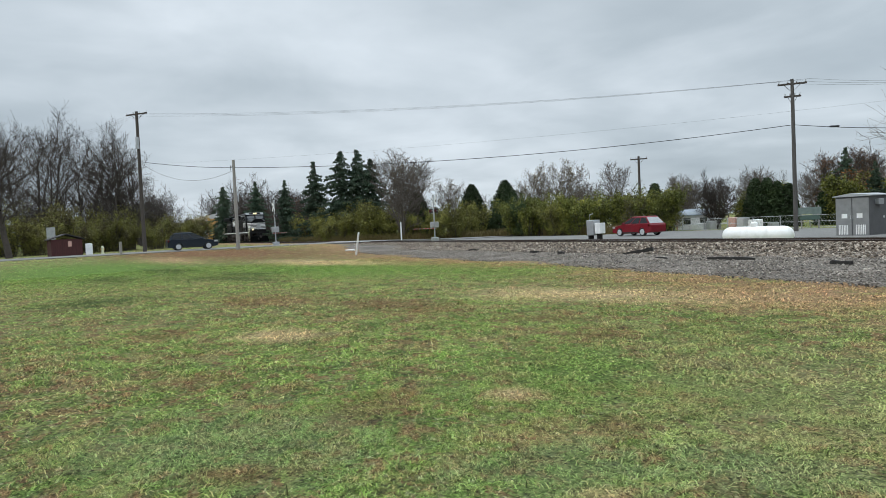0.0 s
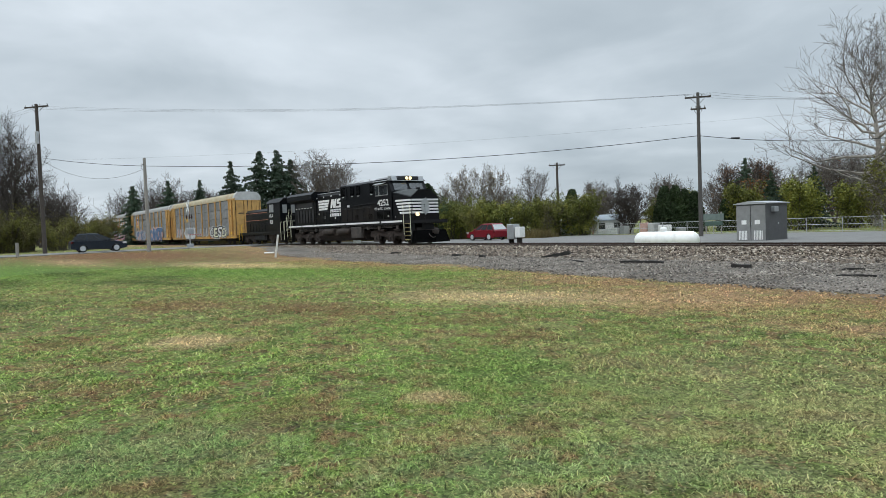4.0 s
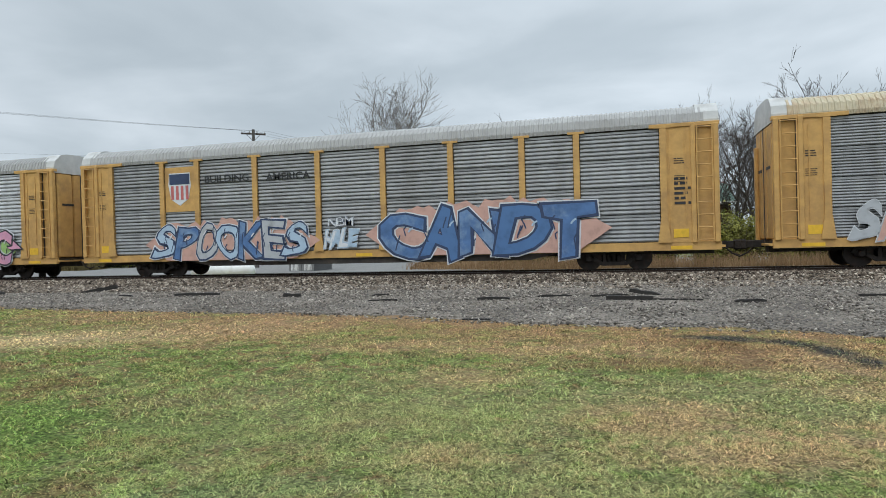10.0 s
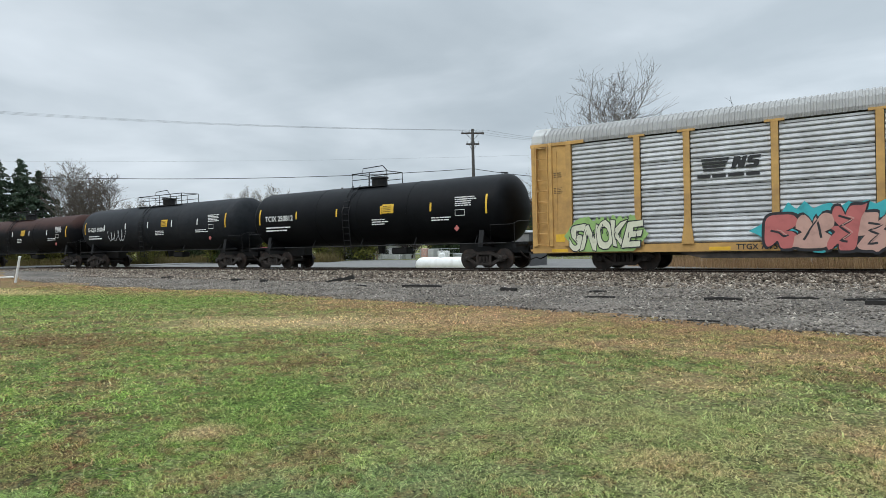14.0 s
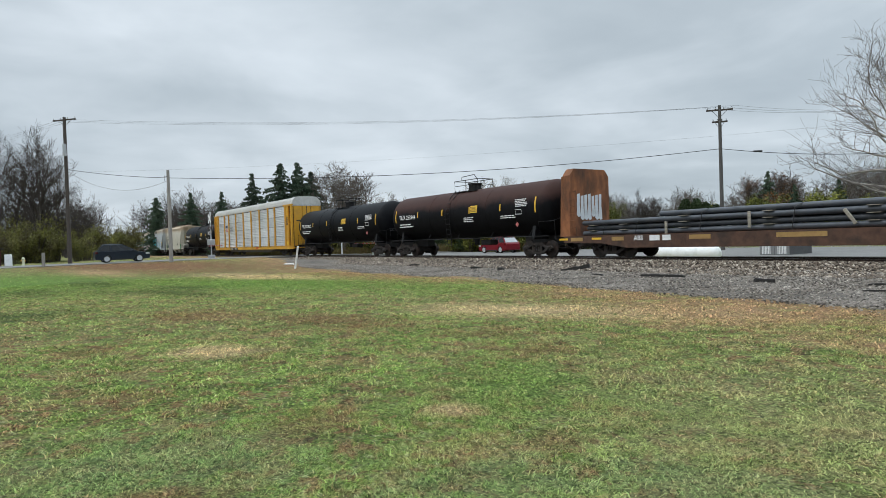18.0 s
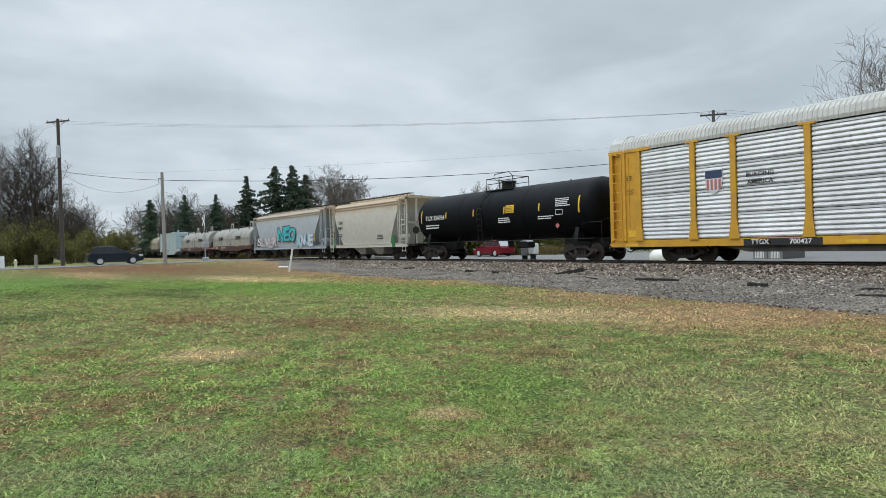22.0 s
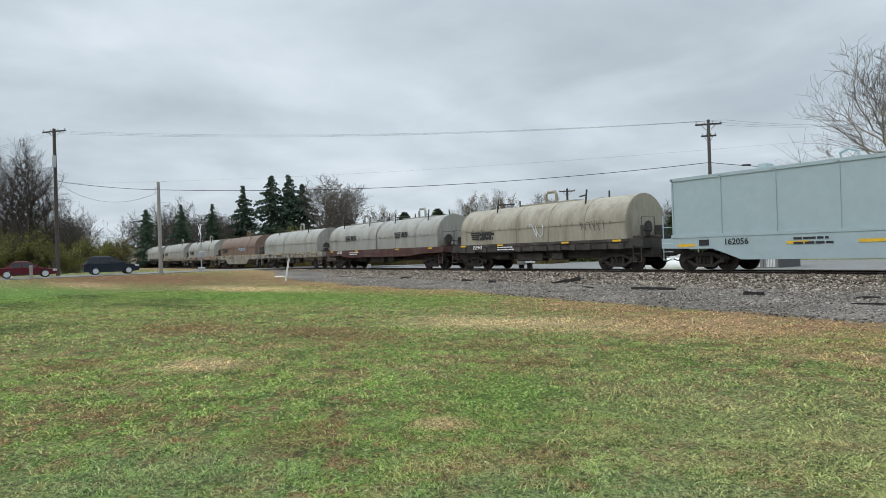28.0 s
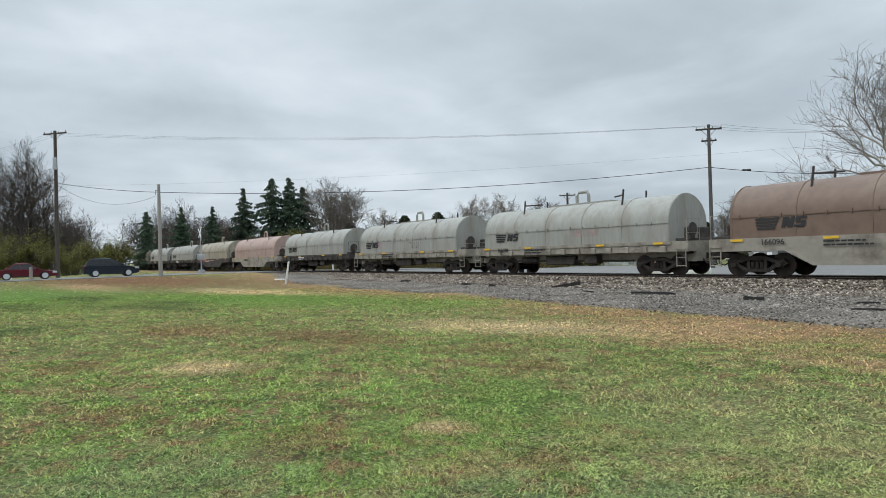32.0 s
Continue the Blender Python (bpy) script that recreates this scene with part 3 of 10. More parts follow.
def lawn_z(x, y):
    d = math.hypot(x, y)
    bumps = 0.05 * noise.noise((x * 0.35, y * 0.35, 0)) + 0.02 * noise.noise((x * 1.7, y * 1.7, 3)) if d < 60 else 0
    return bumps * min(1, d / 6) + rise(x, y) - (0.15 if toe(x) + 0.8 < y < 30.4 else 0)


xs = sorted(set([-1500, -900, -500, -300, -200, -150, -120, -100, -90] + list(range(-80, -40, 2)) + [x * 0.5 for x in range(-80, 61)] + list(range(32, 80, 4)) + [90, 120, 160, 220, 300, 500, 900, 1500]))
ys = sorted(set([-900, -400, -150, -60, -30, -20] + list(range(-14, 0, 2)) + [y * 0.4 for y in range(0, 76)] + list(range(31, 60, 3)) + [70, 90, 130, 200, 300, 500, 900, 1600]))
tagged(new("ground", grid_mesh("ground", xs, ys, lawn_z, LAWN)), "green and brown autumn lawn with straw patches", "lawn", kind="structure")


def gravel_bed():
    xs2 = [-300, -200, -150, -120, -100, -90, -80, -74, -70] + [-68 + 0.5 * i for i in range(230)] + [50, 60, 80, 120, 200, 300]
    v, f, m = [], [], 14
    for x in xs2:
        a = toe(x) + 0.25 * noise.noise((x * 0.7, 0, 5)) + 0.12 * noise.noise((x * 2.7, 0, 9))
        for j in range(m):
            y = a + (21.6 - a) * j / (m - 1)
            v.append((x, y, ground_z(x, y) + (0.03 * noise.noise((x * 0.8, y * 0.8, 1)) + 0.012 if j else -0.05)))
    f = [(i * m + j, (i + 1) * m + j, (i + 1) * m + j + 1, i * m + j + 1) for i in range(len(xs2) - 1) for j in range(m - 1)]
    return raw_mesh("gravel", v, f, GRAVEL, True)


tagged(new("gravel_shoulder", gravel_bed()), "fine blue-grey gravel shoulder beside the railway", "gravel", kind="structure")


def ballast_bed():
    prof = [(21.2, 0.12), (22.2, 0.22), (23.2, 0.30), (23.9, 0.31), (24.7, 0.29), (25.55, 0.27), (26.4, 0.29), (27.2, 0.31), (28.0, 0.28), (29.0, 0.10), (30.5, -0.1)]
    xs2 = [-400, -250, -180, -140, -110, -90] + [-80 + 0.4 * i for i in range(300)] + [50, 70, 100, 160, 300]
    v = [(x, y, z + 0.035 * noise.noise((x * 1.3, y * 1.3, 2)) - (0.0 if 22 < y < 29 else 0.03) - (0.06 if -72 < x < -60 else 0)) for x in xs2 for y, z in prof]
    n = len(prof)
    f = [(i * n + j, (i + 1) * n + j, (i + 1) * n + j + 1, i * n + j + 1) for i in range(len(xs2) - 1) for j in range(n - 1)]
    return raw_mesh("ballast", v, f, BALLAST, True)


tagged(new("ballast_bed", ballast_bed()), "raised bed of coarse grey-brown crushed ballast", "ballast", kind="structure")

track = thing("railway_track", "single railway track with rusty rails on dark wooden ties", "track", kind="structure")
for y in (TRACK_Y - 0.755, TRACK_Y + 0.755):
    g = Geo().prism([(y - 0.07, RAIL_Z - 0.17), (y + 0.07, RAIL_Z - 0.17), (y + 0.07, RAIL_Z - 0.155), (y + 0.012, RAIL_Z - 0.13), (y + 0.012, RAIL_Z - 0.045), (y + 0.036, RAIL_Z - 0.03), (y + 0.036, RAIL_Z - 0.004),
                     (y - 0.036, RAIL_Z - 0.004), (y - 0.036, RAIL_Z - 0.03), (y - 0.012, RAIL_Z - 0.045), (y - 0.012, RAIL_Z - 0.13), (y - 0.07, RAIL_Z - 0.155)], -600, 400)
    r = part("rail", g, RAILM, track, "rusty steel rail")
    part("rail_head", Geo().box(-600, 400, y - 0.03, y + 0.03, RAIL_Z - 0.0035, RAIL_Z), RAILTOP, r, "polished running surface")

# roads
road = thing("road", "worn grey asphalt road over the level crossing", "road", kind="structure")
g = Geo()
g.loft([[(-70.5, y, z), (-62.0, y, z), (-62.0, y, z - 0.3), (-70.5, y, z - 0.3)] for y, z in ((-160, 0.45), (-20, 0.46), (4, 0.47), (15, 0.46), (22, 0.42), (24.6, 0.40), (26.6, 0.40), (30, 0.36), (38, 0.10), (60, 0.05), (260, 0.05))])
part("carriageway", g, ASPH, road)
g = Geo()
g.loft([[(x, 35.2, 0.05), (x, 35.2, -0.2), (x, 43.8, -0.2), (x, 43.8, 0.05)] for x in (-62, -20, 40, 300)])
part("carriageway", g, ASPH, road)
part("crossing_panel", Geo().box(-71, -61.5, 24.94, 26.16, RAIL_Z - 0.15, RAIL_Z - 0.012), CONC, road, "concrete crossing panel between the rails")

# ---- the train: every vehicle stands on the rails, forward is +x, the side seen is -y ----
VEHICLES = []  # (thing, place of its middle along the track at 0 s)


def vehicle(name, label, category, front, back):
    ob = thing(name, label, category, pose((front + back) / 2, TRACK_Y, RAIL_Z), "vehicles of the freight train")
    VEHICLES.append((ob, (front + back) / 2))
    return ob


def once(fn, store={}):
    """Builds a mesh once and gives the same one after that."""
    def get(*a):
        if (fn, a) not in store:
            store[(fn, a)] = fn(*a)
        return store[(fn, a)]
    return get


@once
def wheel_mesh(r):
    g = Geo().lathe([(-0.07, r * 0.3), (-0.075, r * 0.9), (-0.07, r), (0.05, r * 0.985), (0.055, r * 0.88), (0.01, r * 0.8), (0.0, r * 0.35), (0.05, r * 0.3), (0.055, 0.02)], 28, "y")
    return g.mesh("wheel", WHEEL, 40)


@once
def side_frame_mesh():
    """Cast side frame of a freight truck with its bearing boxes, spring pocket and springs."""
    g = Geo()
    castings = [[(-1.2, 0.52), (-1.02, 0.68), (-0.72, 0.66), (-0.36, 0.80), (0.36, 0.80), (0.72, 0.66), (1.02, 0.68), (1.2, 0.52), (1.08, 0.46), (0.9, 0.54), (0.66, 0.53), (0.34, 0.66), (-0.34, 0.66), (-0.66, 0.53), (-0.9, 0.54), (-1.08, 0.46)],
            [(-0.44, 0.19), (0.44, 0.19), (0.88, 0.46), (0.72, 0.50), (0.38, 0.32), (-0.38, 0.32), (-0.72, 0.50), (-0.88, 0.46)]]
    for b in castings:
        g.prism(b, -0.07, 0.07, axis="y")
    for x in (-0.33, 0.33):
        g.box(x - 0.06, x + 0.06, -0.06, 0.06, 0.3, 0.68)
    for x in (-0.18, 0.0, 0.18):
        g.lathe([(0.32 + 0.02 * i, 0.075 + 0.012 * (i % 2)) for i in range(14)], 8, "z", (x, -0.02, 0))
    for x in (-0.89, 0.89):
        g.box(x - 0.16, x + 0.16, -0.1, 0.1, 0.34, 0.62, 0.03)
        g.lathe([(-0.2, 0.02), (-0.2, 0.09), (-0.17, 0.115), (0.1, 0.12)], 14, "y", (x, 0, 0.46))
    return g.mesh("side_frame", STEEL)


@once
def bolster_mesh():
    g = Geo().box(-0.22, 0.22, -0.95, 0.95, 0.52, 0.82, 0.04)
    g.box(-0.5, -0.42, -0.8, 0.8, 0.34, 0.44).box(0.42, 0.5, -0.8, 0.8, 0.34, 0.44)
    for x in (-0.89, 0.89):
        g.tube([(x, -1.0, 0.46), (x, 1.0, 0.46)], 0.08, 10)
    return g.mesh("bolster", STEEL)


def truck(parent, x):
    t = part("truck", bolster_mesh(), None, parent, "grimy cast-steel two-axle truck")
    t.location = (x, 0, 0)
    for y in (-1.02, 1.02):
        part("side_frame", side_frame_mesh(), None, t).location = (0, y, 0)
    for dx in (-0.89, 0.89):
        for y, turn in ((-0.76, 0), (0.76, math.pi)):
            w = part("wheel", wheel_mesh(0.46), None, t)
            w.location, w.rotation_euler = (dx, y, 0.46), (0, 0, turn)
    return t


@once
def coupler_mesh():
    g = Geo().box(-0.5, 0.12, -0.1, 0.1, 0.72, 0.98, 0.02).box(0.05, 0.32, -0.16, 0.14, 0.66, 1.02, 0.05)
    g.tube([(-0.3, -0.35, 0.8), (-0.05, -0.36, 0.55), (0.2, -0.3, 0.42), (0.4, -0.25, 0.5)], 0.03, 6)
    return g.mesh("coupler", STEEL)


def couplers(parent, half):
    for x, turn in ((half - 0.28, 0), (-half + 0.28, math.pi)):
        c = part("coupler", coupler_mesh(), None, parent)
        c.location, c.rotation_euler = (x, 0, 0), (0, 0, turn)


def ladder(x, y, z0, z1, w=0.42, step=0.42, r=0.017, n=None):
    g = Geo()
    for dx in (-w / 2, w / 2):
        g.box(x + dx - 0.02, x + dx + 0.02, y - 0.03, y + 0.01, z0, z1)
    k = int((z1 - z0) / step)
    for i in range(k + 1):
        z = z0 + 0.06 + i * (z1 - z0 - 0.12) / max(k, 1)
        g.tube([(x - w / 2, y - 0.02, z), (x + w / 2, y - 0.02, z)], r, 6)
    return g


def letters(parent, body, size, x, z, material, y, name="lettering", label="", squash=1.0):
    o = part(name, text_geo(body, size), material, parent, label)
    o.location, o.scale = (x, y, z), (squash, 1, 1)
    return o


def bars(parent, x, z, w, rows, material, y, h=0.05, gap=0.06, seed=1, name="lettering"):
    """Rows of small writing that cannot be read, as plain dashes."""
    rng = random.Random(seed)
    g = Geo()
    for i in range(rows):
        px, zz = x, z - i * (h + gap)
        end = x + w * rng.uniform(0.7, 1)
        while px < end:
            q = min(rng.uniform(0.08, 0.34) * (h / 0.05) ** 0.5, end - px + 0.05)
            g.box(px, px + q, y - 0.006, y, zz - h / 2, zz + h / 2)
            px += q + h * 0.6
    return part(name, g, material, parent)


def blocks(parent, x, z, n, w, h, material, y):
    """A line of slanted solid blocks in place of a painted company name."""
    for i in range(n):
        a = x + i * w * 1.18
        part("name_block", Geo().prism([(a, z - h / 2), (a + w, z - h / 2), (a + w + h * 0.2, z + h / 2), (a + h * 0.2, z + h / 2)], y - 0.008, y, axis="y"), material, parent)


# graffiti: loose bubble shapes with a darker rim, a fill and one curling inner line
def ribbon(path, r, y):
    """One continuous flat line of half-width r along a path in x and z."""
    v = []
    for i, (x, z) in enumerate(path):
        xa, za = path[max(i - 1, 0)]
        xb, zb = path[min(i + 1, len(path) - 1)]
        d = math.hypot(xb - xa, zb - za) or 1e-6
        nx, nz = -(zb - za) / d * r, (xb - xa) / d * r
        yy = y - 0.00003 * i
        v += [(x + nx, yy, z + nz), (x - nx, yy, z - nz)]
    return Geo().add(v, [(2 * i, 2 * i + 1, 2 * i + 3, 2 * i + 2) for i in range(len(path) - 1)])


def stroke_geo(paths, r, y):
    return ribbon(paths[0], r, y)


def bubble(cx, cz, w, h, lean, notches, k, y, e=3.2, n=44):
    """A fat rounded block with notches cut into its edge, grown by k all round."""
    v = [(cx, y, cz)]
    for i in range(n):
        a = 2 * math.pi * i / n
        c, s = math.cos(a), math.sin(a)
        q = (abs(c) ** e + abs(s) ** e) ** (-1 / e)
        for na, depth, width in notches:
            d = (a - na + math.pi) % (2 * math.pi) - math.pi
            q *= 1 - depth * math.exp(-(d / width) ** 2)
        u, t = c * q * w / 2, s * q * h / 2
        g = math.hypot(u, t) or 1e-6
        u, t = u * (1 + k / g), t * (1 + k / g)
        v.append((cx + u + lean * t, y, cz + t))
    return Geo().add(v, [(0, 1 + i, 1 + (i + 1) % n) for i in range(n)])


def graffiti(parent, count, x, z, h, y, fill, rim, core=None, back=None, slant=0.1, seed=3, fat=0.20, adv=0.80, fill2=None):
    """A sprayed piece of count shapes: solid blobs, or with a small fat a thin looping scrawl."""
    rng = random.Random(seed)
    w = h * (0.62 * adv + fat * 1.1)
    if fat < 0.12:
        path = []
        for i in range(count * 14):
            u = i / 14
            path.append((x + u * w + 0.30 * w * math.sin(6.283 * u + seed), z + h * (0.5 + 0.42 * math.cos(6.283 * u * 1.0 + 0.8 * math.sin(2.3 * u + seed)) + 0.08 * math.sin(5.1 * u))))
        return part("graffiti_scrawl", ribbon(path, h * fat * 0.32, y - 0.004), rim, parent, "thin sprayed scrawl")
    first, px = None, x
    for n in range(count):
        ww = w * rng.uniform(0.85, 1.2)
        hh = h * rng.uniform(0.9, 1.15)
        cx, cz = px + ww / 2, z + h / 2 + rng.uniform(-0.08, 0.08) * h
        lean = slant + rng.uniform(-0.12, 0.12)
        notches = [(rng.choice((0.0, 0.5, 1.0, 1.5)) * math.pi + rng.uniform(-0.5, 0.5), rng.uniform(0.3, 0.6), rng.uniform(0.10, 0.2)) for _ in range(4)] + [(rng.uniform(0, 6.283), -rng.uniform(0.12, 0.35), 0.09) for _ in range(2)]
        e = rng.choice((2.4, 4.0, 6.0, 9.0))
        yl = y - 0.003 - 0.004 * (n % 3)
        gr = part("graffiti", bubble(cx, cz, ww, hh, lean, notches, 0.05 * h, yl, e), rim, parent, "sprayed graffiti shape")
        part("graffiti_fill", bubble(cx, cz, ww, hh, lean, notches, -0.025 * h, yl - 0.014, e), fill2 if fill2 and n % 2 else fill, gr)
        bend, curl = [(-0.24, 0.26), (0.20, 0.20), (-0.16, -0.02), (0.20, -0.08), (-0.10, -0.30), (0.22, -0.28)], []
        if rng.random() < 0.5:
            bend = rng.choice(([(-0.04, -0.36), (0.0, -0.1), (0.03, 0.12), (0.0, 0.34)], [(0.24, 0.22), (0.0, 0.30), (-0.2, 0.08), (-0.16, -0.2), (0.06, -0.30), (0.24, -0.14)], [(-0.26, 0.05), (-0.05, 0.0), (0.1, -0.08), (0.26, -0.04)], [(-0.2, -0.3), (-0.1, 0.1), (0.06, 0.24), (0.16, 0.05), (0.2, -0.28)]))
        bend = [(u + rng.uniform(-0.05, 0.05), t + rng.uniform(-0.06, 0.06)) for u, t in bend]
        for (ua, ta), (ub, tb) in zip(bend[:-1], bend[1:]):
            for i in range(4):
                u, t = (ua + (ub - ua) * i / 4) * ww, (ta + (tb - ta) * i / 4) * hh
                curl.append((cx + u + lean * t, cz + t))
        part("graffiti_line", ribbon(curl, h * 0.026, yl - 0.018), rim, gr)
        if core:
            part("graffiti_highlight", ribbon([(a + 0.05 * h, b + 0.04 * h) for a, b in curl[2:-2]], h * 0.010, yl - 0.022), core, gr)
        first = first or gr
        px += ww * 0.86
    if back:
        m, top, bot = 26, [], []
        for i in range(m):
            u = x - 0.35 * h + (px - x + 0.7 * h) * i / (m - 1)
            e = min(1, 5 * min(i, m - 1 - i) / m)
            top.append((u, y, z + h * (0.5 + e * rng.uniform(0.5, 0.75))))
            bot.append((u, y, z + h * (0.5 - e * rng.uniform(0.4, 0.6))))
        part("graffiti_cloud", Geo().add(top + bot, [(i, i + 1, m + i + 1, m + i) for i in range(m - 1)]), back, first)
    return first


@once
def glyph(ch, grow):
    """One letter swollen by grow, its plain form filling the unit square: corners and faces."""
    got = []
    for off in (0.0, grow):
        cu = bpy.data.curves.new("letter", "FONT")
        cu.body, cu.size, cu.offset, cu.resolution_u = ch, 1.0, off, 3
        ob = bpy.data.objects.new("letter", cu)
        me = bpy.data.meshes.new_from_object(ob)
        got.append(([(v.co.x, v.co.y) for v in me.vertices], [tuple(p.vertices) for p in me.polygons]))
        bpy.data.objects.remove(ob)
        bpy.data.curves.remove(cu)
        bpy.data.meshes.remove(me)
    x0, x1 = min(p[0] for p in got[0][0]), max(p[0] for p in got[0][0])
    z0, z1 = min(p[1] for p in got[0][0]), max(p[1] for p in got[0][0])
    wide = max(x1 - x0, 0.45)  # a thin letter stays thin
    return [((x - (x0 + x1) / 2) / wide + 0.5, (z - z0) / (z1 - z0)) for x, z in got[1][0]], got[1][1]


def piece(parent, word, x0, x1, z0, z1, y, rim, fill, edge=None, shine=None, fat=0.045, line=0.05, seed=1, lean=0.1, cloud=None, label="fat sprayed graffiti letter"):
    """Sprayed letters: each swollen, leaning and wavy, with a dark rim, a pale outer edge and a light streak."""
    rng = random.Random(seed)
    n = len(word)
    w, h = (x1 - x0) / n, z1 - z0
    if cloud:
        m, top, bot = 40, [], []
        for i in range(m):
            u = x0 - 0.5 * w + (x1 - x0 + w) * i / (m - 1)
            e = min(1, 6 * min(i, m - 1 - i) / m)
            top.append((u, y + 0.003, z0 + h * (0.5 + e * rng.uniform(0.45, 0.68))))
            bot.append((u, y + 0.003, max(z0 + h * (0.5 - e * 0.55), 0.72)))
        part("graffiti_cloud", Geo().add(top + bot, [(i, i + 1, m + i + 1, m + i) for i in range(m - 1)]), cloud, parent, "sprayed haze behind graffiti")
    for i, ch in enumerate(word):
        ww, hh = w * rng.uniform(0.92, 1.08), h * rng.uniform(0.74, 0.92)
        cx, cz = x0 + w * (i + 0.5), z0 + h / 2 + rng.uniform(-0.06, 0.06) * h
        tilt, ph, wave = lean + rng.uniform(-0.14, 0.14), rng.uniform(0, 6.283), rng.uniform(0.03, 0.08)

        def bent(grow, yy):
            v, f = glyph(ch, grow)
            out = []
            for a, b in v:
                b2 = b - 0.5 + wave * math.sin(5 * a + ph)
                a2 = (a - 0.5) * (1 + 0.25 * (b - 0.5) * math.sin(ph)) + 0.05 * math.sin(6 * b + ph)
                out.append((cx + a2 * ww + tilt * b2 * hh, yy, cz + b2 * hh))
            return Geo().add(out, f)

        yl = y - 0.005 * i
        fat2 = fat * 0.8
        g = part("graffiti", bent(fat2 + line * 0.75, yl - 0.006), rim, parent, label)
        part("graffiti_fill", bent(fat2, yl - 0.009), fill[i % len(fill)], g)
        for q in range(3):  # inner strokes and spikes
            px, pz = cx + rng.uniform(-0.4, 0.4) * ww, cz + rng.uniform(-0.42, 0.1) * hh
            dx, dz = rng.uniform(-0.12, 0.12) * ww, rng.uniform(0.15, 0.4) * hh
            part("graffiti_line", ribbon([(px, pz), (px + dx * 0.4, pz + dz * 0.35), (px + dx, pz + dz * 0.7), (px + dx * 0.6 + 0.05 * ww, pz + dz)], h * 0.013, yl - 0.0105), rim, g)
        if edge:
            part("graffiti_edge", bent(fat2 + line * 1.15, y), edge, g)
        if shine:
            px = cx + rng.uniform(-0.2, 0.2) * ww
            pz = cz + hh * rng.uniform(0.05, 0.25)
            part("graffiti_highlight", ribbon([(px + 0.03 * k * ww, pz + 0.05 * k * hh - 0.006 * k * k * hh) for k in range(5)], h * 0.018, yl - 0.012), shine, g)


def spray(name, c):
    return mat(name, c, 0.6, var=0.3, scale=2.5, dirt=tuple(0.6 * q for q in c), damt=0.35, dscale=2.5)


SP_WHITE, SP_BLACK, SP_BLUE, SP_NAVY = spray("spray_white", (0.62, 0.64, 0.66)), spray("spray_black", (0.025, 0.025, 0.03)), spray("spray_blue", (0.07, 0.16, 0.34)), spray("spray_navy", (0.03, 0.05, 0.11))
SP_PINK, SP_TEAL, SP_RED, SP_CYAN = spray("spray_pink", (0.62, 0.30, 0.42)), spray("spray_teal", (0.05, 0.42, 0.46)), spray("spray_red", (0.50, 0.14, 0.13)), spray("spray_cyan", (0.30, 0.55, 0.64))
SP_GREEN, SP_CREAM, SP_SALMON = spray("spray_green", (0.30, 0.48, 0.16)), spray("spray_cream", (0.66, 0.66, 0.50)), spray("spray_salmon", (0.55, 0.33, 0.27))
SP_SILV = spray("spray_silver_grey", (0.42, 0.44, 0.46))
SP_PINKV = mat("spray_pink_to_violet", (0.60, 0.29, 0.38), 0.6, var=0.25, scale=1.5, dirt=(0.42, 0.24, 0.46), damt=0.8, dscale=0.8)
SP_BLUEG = mat("spray_blue_with_pale_fade", (0.07, 0.15, 0.32), 0.6, var=0.35, scale=2, dirt=(0.25, 0.36, 0.50), damt=0.8, dscale=0.9)
SP_LBLUE = spray("spray_pale_blue", (0.38, 0.50, 0.62))

CAPM = mat("end_cap_dull_white", (0.50, 0.50, 0.49), 0.7, var=0.15, dirt=(0.28, 0.26, 0.24), damt=0.5, dscale=1.2)
ROOFC = mat("rack_roof_clean_white", (0.50, 0.49, 0.46), 0.75, var=0.12, dirt=(0.36, 0.34, 0.31), damt=0.4)
# ---- auto rack cars ----
AR_POSTS = [-11.85, -9.13, -7.35, -4.53, -1.64, 1.18, 3.95, 6.69, 8.68, 11.65]


@once
def rack_panel_mesh(i, material, ribs):
    """Corrugated sheet: each rib has a shadowed slot below and slopes back to the top."""
    x0, x1 = AR_POSTS[i] + 0.13, AR_POSTS[i + 1] - 0.13
    out, h = [], 0.973
    p = (h - 0.09) / ribs
    for k in range(ribs):
        z = p * k
        out += [(0.03, z), (0.03, z + p * 0.13), (-0.035, z + p * 0.18), (-0.045, z + p * 0.40), (-0.015, z + p * 0.92), (0.03, z + p)]
    out += [(-0.045, h - 0.085), (-0.045, h - 0.01), (0.03, h)]
    g = Geo().prism(out, x0, x1, closed=False)
    return g.mesh("rack_panel", material)


@once
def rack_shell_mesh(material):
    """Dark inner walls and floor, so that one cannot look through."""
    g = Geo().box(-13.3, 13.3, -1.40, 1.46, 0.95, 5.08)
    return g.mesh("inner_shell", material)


@once
def rack_roof_mesh(material, ridge):
    prof = [(-1.53, 5.02), (-1.55, 5.16), (-1.46, 5.44), (-1.24, 5.65), (-0.8, 5.78), (0, 5.83), (0.8, 5.78), (1.24, 5.65), (1.46, 5.44), (1.55, 5.16), (1.53, 5.02)]
    rings, n = [], 150
    for i in range(n):
        x = -13.0 + 26.0 * i / (n - 1)
        for dx, k in ((0.0, 0.0), (0.02, ridge), (0.085, ridge), (0.105, 0.0)):
            if x + dx <= 13.0:
                rings.append([(x + dx, a * (1 + k / 1.5), b + (k if abs(a) < 1.5 else 0)) for a, b in prof])
    return Geo().loft(rings, caps=True, closed=False).mesh("roof", material)


